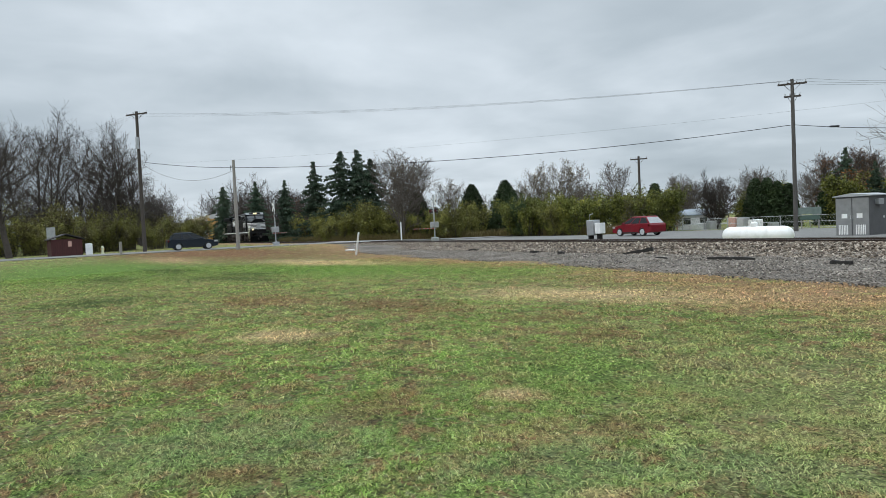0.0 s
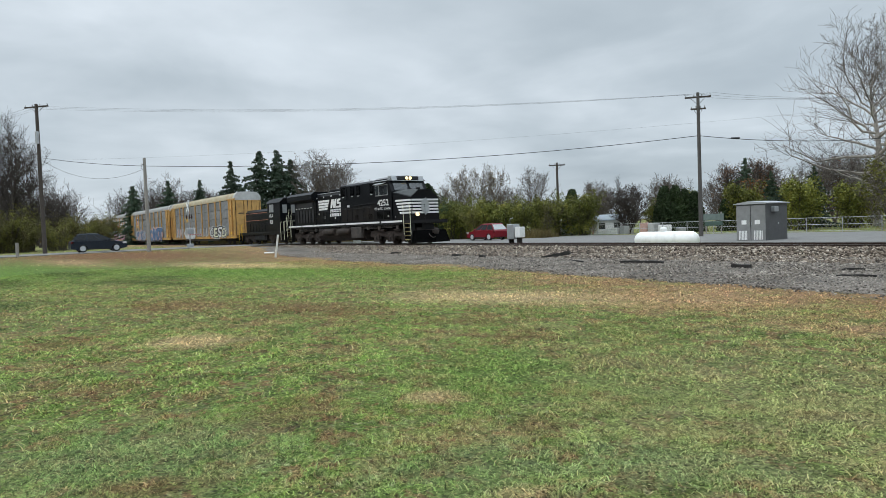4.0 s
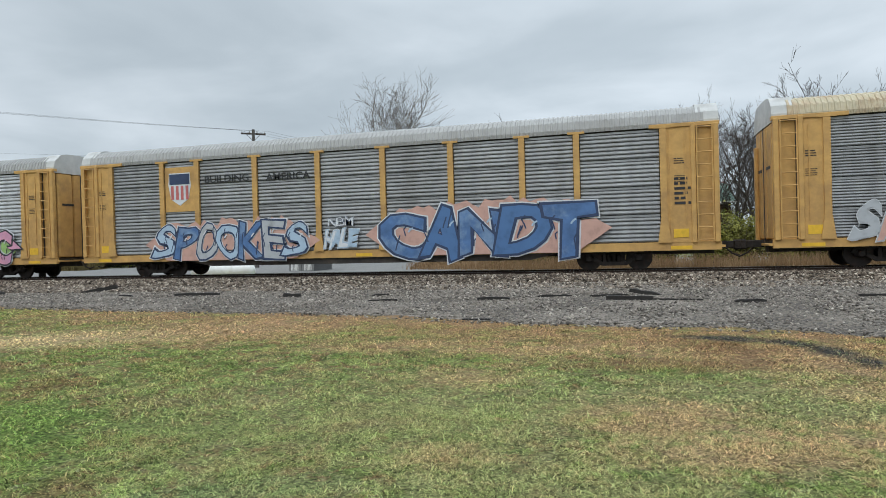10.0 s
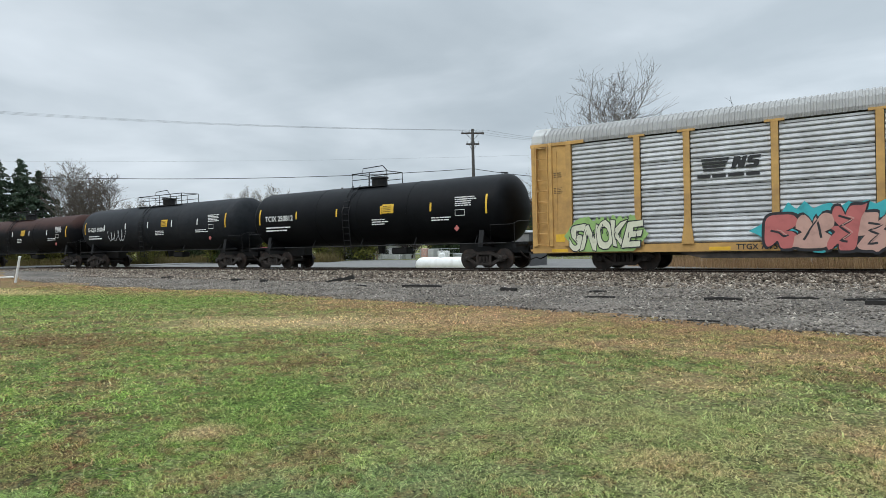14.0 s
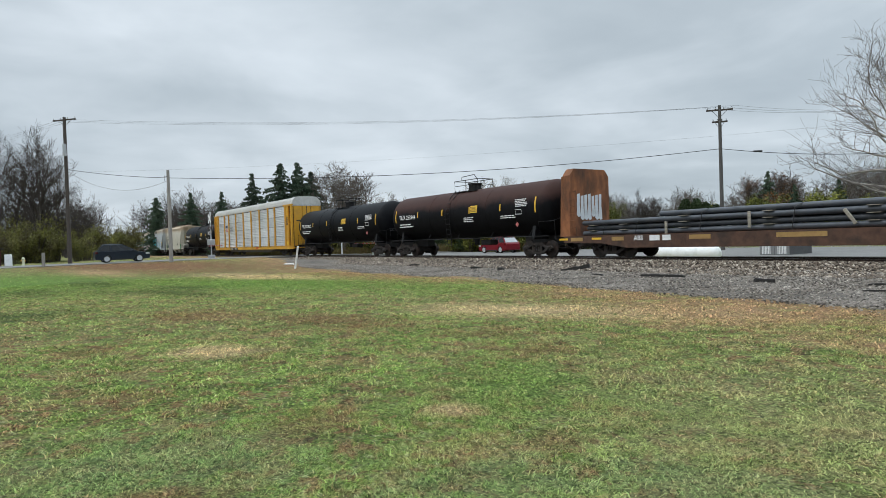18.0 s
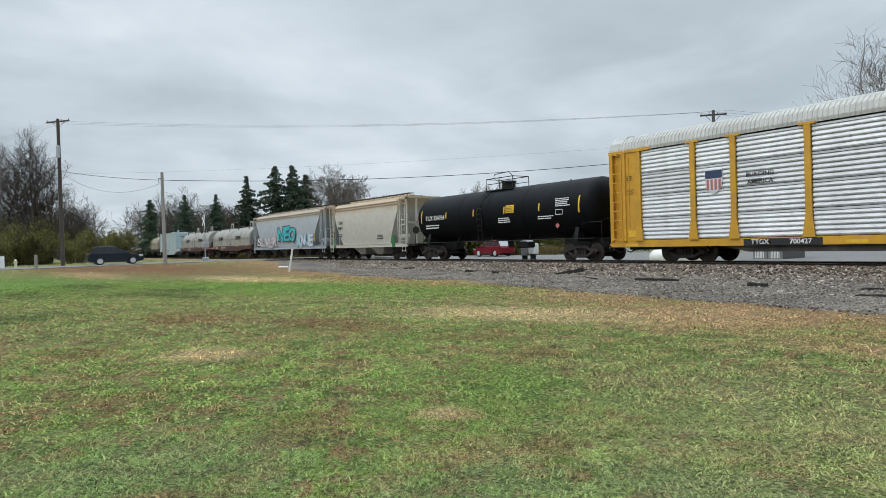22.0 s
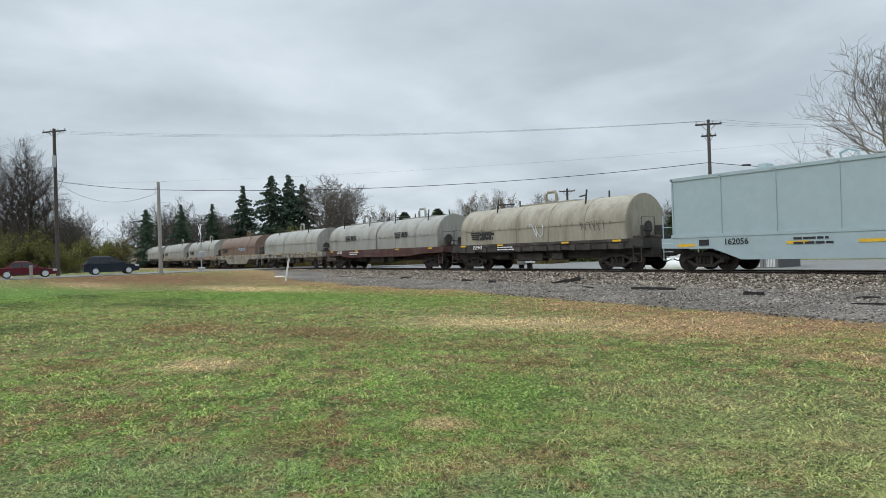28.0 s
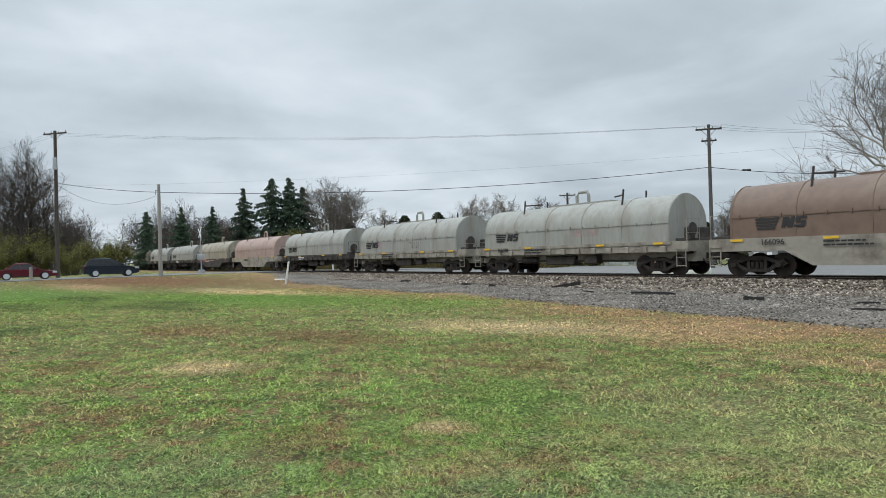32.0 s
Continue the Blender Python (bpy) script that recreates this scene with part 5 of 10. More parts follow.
    if tagtext:
        graffiti(car, 5, -h + 4.2, zc - 0.85, 0.8, -r - 0.03, TANKBLK, SP_WHITE, None, None, seed=seed, fat=0.06)
    return car


tank_car("clean black tank car with yellow reflective strips", -253.2, -271.05, 1.53, TANKBLK, 2.3, "TCIX 250812", seed=2)
tank_car("long dusty black pressure tank car with white graffiti", -271.05, -290.4, 1.53, TANKDUST, 5.0, "SHQX 50206", seed=3, strips=7, tagtext="rocaz")
tank_car("black tank car with rust-brown streaked top", -290.4, -311.8, 1.45, TANKBRN, 4.6, "", seed=5, strips=7)
tank_car("black tank car with rust-brown top and white numbers", -332.7, -350.5, 1.54, TANKBRN, 2.4, "TILX 253944", seed=4)
tank_car("matt black tank car with yellow panel", -350.5, -368.35, 1.54, TANKBLK, 2.4, "TILX 319531", seed=6)
tank_car("black tank car with white numbers and yellow panel", -396.2, -413.45, 1.54, TANKBLK, 2.4, "TILX 354764", seed=8)


# ---- bulkhead flat car with pipes ----
def bulkhead_flat(front, back):
    car = vehicle("bulkhead_flat_car", "rusty brown bulkhead flat car loaded with steel pipes", "flat car", front, back)
    h = (front - back) / 2 - 0.45
    g = Geo().box(-h, h, -1.45, 1.45, 0.95, 1.08)
    part("deck", g, RUST, car)
    for y in (-1.47, 1.40):
        part("side_sill", Geo().prism([(-h, 1.1), (h, 1.1), (h, 0.78), (h - 2.5, 0.72), (h - 4, 0.5), (-h + 4, 0.5), (-h + 2.5, 0.72), (-h, 0.78)], y, y + 0.07, axis="y"), RUSTD, car)
    part("centre_sill", Geo().box(-h, h, -0.3, 0.3, 0.55, 0.95), FRAMED, car)
    for k in (-1, 1):
        b = part("bulkhead", Geo().prism([(-1.45, 1.08), (1.45, 1.08), (1.45, 4.2), (1.15, 4.55), (-1.15, 4.55), (-1.45, 4.2)], k * (h - 0.02), k * (h - 0.52)), RUST, car, "tall rusty steel bulkhead")
        g = Geo()
        for y in (-1.4, -0.7, 0, 0.7, 1.4):
            g.prism([(k * (h - 0.03), 1.08), (k * (h + 0.25), 1.08), (k * (h + 0.08), 4.15), (k * (h - 0.03), 4.15)], y - 0.05, y + 0.05, axis="y")
        for z in (1.9, 2.7, 3.5, 4.1):
            g.box(k * (h - 0.03), k * (h + 0.05), -1.47, 1.47, z - 0.06, z + 0.06)
        part("rib", g, RUST, b)
        part("ladder", ladder(k * (h - 0.7), -1.47, 1.1, 3.4, 0.4, 0.36), RUST, car)
    pipe_l = Geo().lathe([(-8.7, 0.085), (-8.7, 0.115), (8.7, 0.115), (8.7, 0.085)], 12, "x").mesh("pipe", PIPE, 40)
    pipe_s = Geo().lathe([(-6.3, 0.085), (-6.3, 0.115), (6.3, 0.115), (6.3, 0.085)], 12, "x").mesh("pipe", PIPE, 40)
    rng = random.Random(4)
    for z in range(4):
        for i in range(10 - z % 2):
            at = (rng.uniform(-0.3, 0.3) + (2.1 if z == 3 else 0), -1.15 + i * 0.25 + 0.12 * (z % 2), 1.22 + z * 0.255)
            part("pipe", pipe_s if z == 3 else pipe_l, None, car).location = at
    # timbers between the layers, and slanting straps over them
    for x in (-8.2, -6.3, -3.1, 0.6, 4.2, 7.6):
        for z in (1.345, 1.60, 1.855)[: 2 if x < -4.4 else 3]:
            part("timber", Geo().box(x - 0.2, x + 0.2, -1.34, 1.25, z - 0.012, z + 0.012), PALLET, car, "weathered timber between the pipe layers")
    for x, z1 in ((-7.5, 1.78), (-5.6, 1.78), (-2.3, 2.06), (1.5, 2.06), (4.9, 2.06), (8.1, 2.06)):
        part("strap", Geo().tube([(x, -1.33, 1.1), (x + 0.14, -1.34, z1 - 0.12), (x + 0.30, -1.1, z1 + 0.02), (x + 0.3, 1.1, z1 + 0.02)], 0.022, 5), WIRE, car)
    for x, z, t in ((-3.9, 1.30, 0), (-0.1, 1.55, 0), (3.5, 1.5, -35), (7.0, 1.4, 20)):
        o = part("stake", Geo().box(-0.06, 0.06, -0.03, 0.03, -0.32, 0.32, 0.01), PALLET, car, "pale timber stake beside the pipes")
        o.location, o.rotation_euler = (x, -1.37, z), (0, radians(t), 0)
    for x, w in ((-9.1, 0.4), (-6.5, 0.35), (-2.2, 0.5), (1.9, 0.9), (6.4, 1.5), (8.6, 0.7)):
        part("yellow_patch", Geo().box(x - w, x + w, -1.482, -1.472, 0.84, 1.02), OCHRE, car, "worn ochre patch on the sill")
    letters(car, "ABS", 0.3, -5.3, 0.93, WHITET, -1.485)
    bars(car, -4.7, 0.93, 1.2, 1, WHITET, -1.48, 0.24, 0.1, 33)
    for i in range(7):
        y0, z0, z1 = -1.0 + 0.27 * i, 2.02 + 0.16 * ((i * 3) % 4 == 0), 3.25 - 0.05 * ((i * 5) % 3)
        part("graffiti", Geo().prism([(y0, z0), (y0 + 0.04, z1), (y0 + 0.24, z1 + 0.04), (y0 + 0.22, z0 + 0.6), (y0 + 0.27, z0 - 0.06), (y0 + 0.12, z0 - 0.1)], -h + 0.522, -h + 0.528), SP_WHITE, car, "white drips of sprayed graffiti")
    for x in (-10, -7.8):
        part("reflector", Geo().box(x - 0.3, x + 0.3, -1.48, -1.47, 0.9, 1.0), YELT, car)
    for x in (-h + 2.7, h - 2.7):
        truck(car, x)
    couplers(car, (front - back) / 2)


bulkhead_flat(-311.8, -332.7)


# ---- covered hoppers ----
def hopper(label, front, back, paint, deck_z, bays, side_end, deco):
    L = front - back
    car = vehicle("covered_hopper_car", label, "hopper car", front, back)
    h = L / 2 - 0.45
    prof = [(-1.42, 1.15), (-1.53, 1.9), (-1.56, 2.8), (-1.53, 3.7), (-1.42, 4.25), (-1.05, 4.55), (-0.4, 4.62), (0.4, 4.62), (1.05, 4.55), (1.42, 4.25), (1.53, 3.7), (1.56, 2.8), (1.53, 1.9), (1.42, 1.15)]
    top, bot = h - 0.75, h - side_end
    rings = []
    for k in (-1, 1):
        ring = [(k * (bot + (top - bot) * min(1, max(0, (z - 1.15) / 3.1))), y, z) for y, z in prof]
        rings.append(ring)
    mid = [[(x, y, z) for y, z in prof] for x in np.linspace(-bot, bot, 3)]
    part("body", Geo().loft([rings[0]] + mid + [rings[1]]), paint, car, smooth=35)
    part("side_sill", Geo().box(-h, h, -1.50, -1.40, 0.95, 1.22, 0.01).box(-h, h, 1.40, 1.50, 0.95, 1.22), paint, car)
    g = Geo().box(-h, -bot, -1.35, 1.35, 1.0, 1.12).box(bot, h, -1.35, 1.35, 1.0, 1.12).box(-h, h, -0.28, 0.28, 0.7, 1.0)
    part("end_platform", g, FRAMED, car)
    for k in (-1, 1):
        g = Geo()
        for y in (-1.42, -0.6, 0.6, 1.42):
            g.box(k * h, k * (h - 0.1), y - 0.05, y + 0.05, 1.1, 4.45)
        g.box(k * h, k * (h - 0.1), -1.45, 1.45, 4.38, 4.5).box(k * h, k * (h - 0.08), -1.45, 1.45, 2.6, 2.7)
        g.box(k * (h - 0.95), k * (h - 1.03), -1.48, -1.40, 1.1, 4.3)
        g.box(k * h, k * (h - 1.0), -1.47, -1.41, 4.3, 4.42)
        part("end_frame", g, paint, car)
        part("ladder", ladder(k * (h - 0.4), -1.5, 0.6, 4.4, 0.45, 0.38, 0.02), paint, car)
        part("ladder", ladder(k * (h - 0.95), -1.52, 1.2, 4.4, 0.3, 0.38, 0.018), paint, car)
        truck(car, k * (h - 1.75))
    part("brake_wheel", Geo().lathe([(h + 0.02, 0.22), (h + 0.02, 0.26), (h + 0.06, 0.26), (h + 0.06, 0.22)], 20, "x", (0, -0.75, 2.1)).tube([(h + 0.04, -0.97, 2.1), (h + 0.04, -0.53, 2.1)], 0.02, 6), FRAMED, car)
    part("air_reservoir", Geo().lathe([(h - 1.9, 0.02), (h - 1.85, 0.2), (h - 0.9, 0.2), (h - 0.85, 0.02)], 14, "x", (0, -0.8, 1.65)), paint, car)
    # roof walk and hatches
    g = Geo()
    for y in (-1.0, -0.72):
        g.box(-h + 0.2, h - 0.2, y - 0.1, y + 0.1, 4.72, 4.76)
    for i in range(int(L)):
        x = -h + 0.4 + i * (2 * h - 0.8) / (int(L) - 1)
        g.tube([(x, -1.12, 4.52), (x, -1.08, 4.74)], 0.02, 5)
    part("roof_walk", g, FRAMED, car)
    part("side_rib", Geo().box(-top + 0.1, top - 0.1, -1.50, -1.40, 4.20, 4.25).box(-top + 0.05, top - 0.05, -1.53, -1.44, 4.02, 4.06), paint, car)
    part("side_channel", Geo().box(-h, h, -1.53, -1.50, 1.18, 1.22).box(-h, h, -1.53, -1.50, 0.95, 0.99), paint, car)
    part("hatch", Geo().box(-h + 1.6, h - 1.6, -0.35, 0.35, 4.6, 4.78, 0.04), paint, car)
    w = 2 * (h - 3.4) / bays
    for i in range(bays):
        x = -(h - 3.4) + w * (i + 0.5)
        a = w * 0.46
        gate = part("hopper_outlet", Geo().loft([[(x - a, -1.3, 1.15), (x + a, -1.3, 1.15), (x + a, 1.3, 1.15), (x - a, 1.3, 1.15)], [(x - 0.35, -0.9, 0.4), (x + 0.35, -0.9, 0.4), (x + 0.35, 0.9, 0.4), (x - 0.35, 0.9, 0.4)]]), paint if bays == 2 else FRAMED, car)
        part("outlet_gate", Geo().box(x - 0.45, x + 0.45, -1.0, 1.0, 0.32, 0.42), FRAMED, gate)
    couplers(car, L / 2)
    deco(car, h)
    return car


def deco_hopper_cream(car, h):
    letters(car, "95813", 0.34, -4.0, 2.55, BLKT, -1.575)
    letters(car, "TCMX", 0.34, -4.0, 3.0, BLKT, -1.575)
    bars(car, -4.3, 2.05, 0.8, 2, BLKT, -1.56, 0.07, 0.08, 12)
    bars(car, 2.1, 1.85, 1.0, 3, BLKT, -1.55, 0.05, 0.07, 13)
    for x in (-5.2, 4.4):
        part("jacking_pad", Geo().box(x - 0.2, x + 0.2, -1.54, -1.5, 0.95, 1.75), mat("green_pad_paint", (0.03, 0.16, 0.05), 0.6), car, "green painted jacking pad")


def deco_hopper_grey(car, h):
    letters(car, "38260", 0.26, -8.0, 2.3, BLKT, -1.575)
    letters(car, "ACFX", 0.26, -8.0, 2.62, BLKT, -1.575)
    part("reflector", Geo().box(7.0, 7.12, -1.57, -1.56, 1.6, 2.3), YELT, car)
    piece(car, "NEO", -1.6, 2.8, 1.75, 3.15, -1.60, SP_BLACK, [SP_TEAL], None, SP_CYAN, 0.055, 0.05, 51, 0.0)
    piece(car, "SLVER", -7.6, -2.0, 1.2, 2.2, -1.59, SP_SALMON, [SP_WHITE, SP_SILV], None, None, 0.02, 0.035, 52, 0.15)
    piece(car, "KNUE", 3.3, 6.8, 1.2, 2.3, -1.59, SP_LBLUE, [SP_CYAN, SP_WHITE], SP_WHITE, None, 0.03, 0.04, 53, 0.15)


hopper("cream-grey two-bay covered hopper car with rust streaks", -413.45, -426.75, HOPC, 4.6, 2, 2.4, deco_hopper_cream)
hopper("grey covered hopper car with teal and blue graffiti", -426.75, -446.15, HOPG, 4.7, 4, 2.9, deco_hopper_grey)


# ---- coil cars ----
def coil_hood(parent, x0, x1, z0, zt, paint, bracket=True):
    """A round-topped removable cover with its rim, ribs, lifting loop and stacking arms."""
    w = 1.42
    straight = z0 + (zt - z0) * 0.38
    prof = [(-w, z0), (-w, straight)]
    for i in range(1, 14):
        a = math.pi * i / 14
        prof.append((-w * math.cos(a), straight + (zt - straight) * math.sin(a)))
    prof += [(w, straight), (w, z0)]
    hood = part("hood", Geo().prism(prof, x0, x1), paint, parent, smooth=40)
    n = max(2, int((x1 - x0) / 2.4))
    ring = [(a * 1.012, z0 + (b - z0) * 1.012) for a, b in prof]
    for i in range(n + 1):
        x = x0 + 0.06 + (x1 - x0 - 0.12) * i / n
        part("rib", Geo().prism(ring, x - 0.025, x + 0.025), paint, hood)
    g = Geo()
    for i in range(int((x1 - x0) / 0.8)):
        x = x0 + 0.4 + i * 0.8
        g.box(x - 0.03, x + 0.03, -w - 0.05, -w, straight - 0.05, straight + 0.09)
    g.box(x0, x1, -w - 0.025, -w, straight - 0.02, straight + 0.02)
    part("rim_bracket", g, paint, hood)
    if bracket:
        m = (x0 + x1) / 2
        g = Geo().tube([(m - 0.25, 0, zt - 0.05), (m - 0.25, 0, zt + 0.45), (m - 0.1, 0, zt + 0.62), (m + 0.45, 0, zt + 0.62), (m + 0.55, 0, zt + 0.45), (m + 0.55, 0, zt - 0.05)], 0.085, 8)
        g.box(m - 2.0, m + 2.2, -0.3, 0.3, zt - 0.03, zt + 0.05)
        part("lifting_loop", g, paint, hood)
        for x, k in ((m - (x1 - x0) * 0.27, 1), (m + (x1 - x0) * 0.27, -1)):
            part("stacking_arm", Geo().tube([(x, 0.9, zt - 0.42), (x + 0.08, 0.85, zt + 0.42)], 0.045, 6), FRAMED, hood)
            part("stacking_bar", Geo().tube([(x + 0.05, -0.86, zt + 0.15), (x + 0.9 * k, -0.3, zt + 0.16)], 0.04, 6), FRAMED, hood)
            g = Geo().tube([(x, -0.9, zt - 0.42), (x + 0.08, -0.85, zt + 0.42)], 0.045, 6)
            part("stacking_arm", g, FRAMED, hood)
    return hood


def coil_car(label, front, back, paint, frame_paint, hoods=1, style="flat", number="", logo=True, seed=1, deco=None, top=3.62, sill_paint=None):
    L = front - back
    car = vehicle("coil_car", label, "coil car", front, back)
    h = L / 2 - 0.5
    z0 = 1.5
    if style == "belly":
        g = Geo().prism([(-h, 1.5), (h, 1.5), (h, 1.0), (h - 3.0, 1.0), (h - 4.0, 0.45), (-h + 4.0, 0.45), (-h + 3.0, 1.0), (-h, 1.0)], -1.46, 1.46, axis="y")
    elif style == "truss":
        g = Geo().prism([(-h, 1.5), (h, 1.5), (h, 1.05), (-h, 1.05)], -1.42, 1.42, axis="y")
        g.box(-h + 0.8, h - 0.8, -1.47, -1.42, 1.36, 1.5)
        for i in range(13):
            x = -h + 1.2 + i * (2 * h - 2.4) / 12
            g.box(x - 0.16, x + 0.16, -1.5, -1.42, 1.02, 1.3, 0.02)
        g.box(-h, h, -0.8, 0.8, 0.62, 1.05)
    else:
        g = Geo().prism([(-h, 1.5), (h, 1.5), (h, 1.12), (h - 2.6, 1.08), (h - 4.2, 0.92), (-h + 4.2, 0.92), (-h + 2.6, 1.08), (-h, 1.12)], -1.48, 1.48, axis="y")
        g.box(-h, h, -0.35, 0.35, 0.6, 1.0).box(-h, h, -1.5, -1.48, 1.2, 1.24)
    part("frame", g, frame_paint, car)
    hx = h - (0.9 if style != "flat" else 0.6)
    if hoods == 2:
        coil_hood(car, -hx, -0.06, z0, top, paint)
        coil_hood(car, 0.06, hx, z0, top, paint)
    else:
        coil_hood(car, -hx, hx, z0, top, paint)
    for k in (-1, 1):
        g = Geo()
        x = k * (h - 0.05)
        g.tube([(x, -1.4, 1.2), (x, -1.4, 2.45), (x, -0.5, 2.45), (x, -0.5, 1.3)], 0.02, 6)
        g.tube([(x, -1.4, 1.85), (x, -0.5, 1.85)], 0.018, 6)
        for z in (0.45, 0.8, 1.15):
            g.tube([(x - 0.02, -1.48, z), (x - k * 0.45, -1.48, z)], 0.018, 6)
        g.box(x - 0.03, x - 0.0, -1.5, -1.46, 0.4, 1.2).box(x - k * 0.47, x - k * 0.44, -1.5, -1.46, 0.4, 1.2)
        part("end_railing", g, frame_paint, car)
        part("end_gear", Geo().box(k * (h - 0.1), k * (h - 0.75), -1.2, 1.2, 1.5, 1.62, 0.02).box(k * (h - 0.3), k * (h - 0.6), 0.2, 0.9, 1.6, 2.1, 0.03).tube([(k * (h - 0.2), -1.3, 1.0), (k * (h - 0.2), 1.3, 1.0)], 0.06, 8), FRAMED, car, "grimy gear on the end platform")
        truck(car, k * (h - 1.75))
    part("underframe_gear", Geo().box(-1.6, 0.4, -1.1, -0.5, 0.5, 0.95, 0.05).box(1.2, 2.0, -1.2, -0.7, 0.55, 0.95, 0.04).tube([(-h + 3.2, -0.9, 0.72), (h - 3.2, -0.9, 0.68)], 0.05, 6).lathe([(-3.6, 0.02), (-3.55, 0.18), (-2.4, 0.18), (-2.35, 0.02)], 12, "x", (0, -0.85, 0.75)), FRAMED, car, "dark brake gear under the frame")
    part("brake_wheel", Geo().lathe([(h - 0.12, 0.24), (h - 0.12, 0.29), (h - 0.07, 0.29), (h - 0.07, 0.24)], 20, "x", (0, -0.9, 2.0)).tube([(h - 0.1, -1.15, 2.0), (h - 0.1, -0.65, 2.0)], 0.02, 6).box(h - 0.4, h - 0.1, -1.1, -0.7, 1.5, 2.1, 0.04), FRAMED, car)
    couplers(car, L / 2)
    ym = -1.49
    if number:
        letters(car, number, 0.3, -h + 2.6, 1.32, WHITET if frame_paint in (FRAMEB, FRAMED) else BLKT, ym - 0.03)
    bars(car, -h + 4.4, 1.3, 1.6, 2, WHITET if frame_paint in (FRAMEB, FRAMED) else BLKT, ym - 0.03, 0.06, 0.07, seed)
    for x in (-h + 1.2, -h * 0.35, h * 0.35, h - 1.4):
        part("reflector", Geo().box(x - 0.25, x + 0.25, ym - 0.025, ym - 0.015, 1.38, 1.47), YELT, car)
    if logo:
        if hoods == 2:
            streak_logo(car, -hx * 0.5, 2.45, 0.58, -1.47, BLKT)
            streak_logo(car, hx * 0.45, 2.45, 0.58, -1.47, BLKT)
        else:
            streak_logo(car, -hx + 2.0, 2.05, 0.62, -1.45, BLKT)
    if deco:
        deco(car, h)
    return car


def deco_tan(car, h):
    graffiti(car, 2, 0.0, 1.7, 0.8, -1.45, HOODT, SP_WHITE, None, None, seed=61, fat=0.1)
    graffiti(car, 6, 3.4, 1.95, 0.5, -1.45, HOODT, SP_BLACK, None, None, seed=62, fat=0.06)
    bars(car, -4.4, 2.1, 1.6, 2, BLKT, -1.44, 0.14, 0.12, 63)


def deco_brown(car, h):
    letters(car, "PROTECT III", 0.42, 1.9, 2.1, SP_LBLUE, -1.45)


def deco_scrawl(car, h):
    graffiti(car, 8, 0.5, 1.85, 0.42, -1.45, SP_RED, SP_RED, None, None, seed=65, fat=0.05)


def deco_scrawl2(car, h):
    graffiti(car, 5, -3.6, 1.8, 0.45, -1.45, SP_PINK, SP_PINK, None, None, seed=66, fat=0.06)
    graffiti(car, 4, 1.0, 1.65, 0.5, -1.45, SP_BLACK, SP_BLACK, None, None, seed=67, fat=0.05)


def deco_marks(car, h):
    graffiti(car, 4, -5.6, 1.7, 1.0, -1.45, HOODL, HOODT, None, None, seed=68, fat=0.08)


COILS = [("twin-hood coil car with pale grey hoods on a brown frame", 16.5, HOODL, FRAMEB, 2, "flat", "169634", True, None), ("twin-hood coil car with pale grey hoods on a brown frame", 16.3, HOODL, FRAMEB, 2, "flat", "", True, None), None,
         ("coil car with one dirty tan hood and white graffiti", 15.35, HOODT, FRAMED, 1, "truss", "153942", True, deco_tan), ("long twin-hood coil car with pale hoods on a red-brown frame", 18.25, HOODL, FRAMEB, 2, "flat", "628338", True, None),
         ("coil car with one pale grey hood", 15.85, HOODL, FRAMET, 1, "truss", "165199", False, deco_marks), ("coil car with one brown hood and deep tan side sills", 15.3, HOODB, FRAMET, 1, "belly", "166096", True, deco_brown),
         ("coil car with one pale grey hood and red scrawl", 15.3, HOODL, FRAMET, 1, "truss", "165078", True, deco_scrawl), ("coil car with one pale grey hood and pink scrawl", 15.4, HOODL, FRAMET, 1, "truss", "", True, deco_scrawl2),
         ("coil car with one pale grey hood", 15.4, HOODL, FRAMED, 1, "truss", "", True, None), ("coil car with one faded pink-brown hood", 15.4, HOODP, FRAMET, 1, "belly", "", False, None), ("coil car with one dirty tan hood", 15.5, HOODT, FRAMED, 1, "belly", "", False, None),
         ("coil car with one pale grey hood", 15.5, HOODL, FRAMED, 1, "truss", "", True, None), ("coil car with one pale grey hood", 15.5, HOODL, FRAMED, 1, "truss", "", True, None), ("coil car with one dirty tan hood", 15.5, HOODT, FRAMED, 1, "truss", "", False, None)]


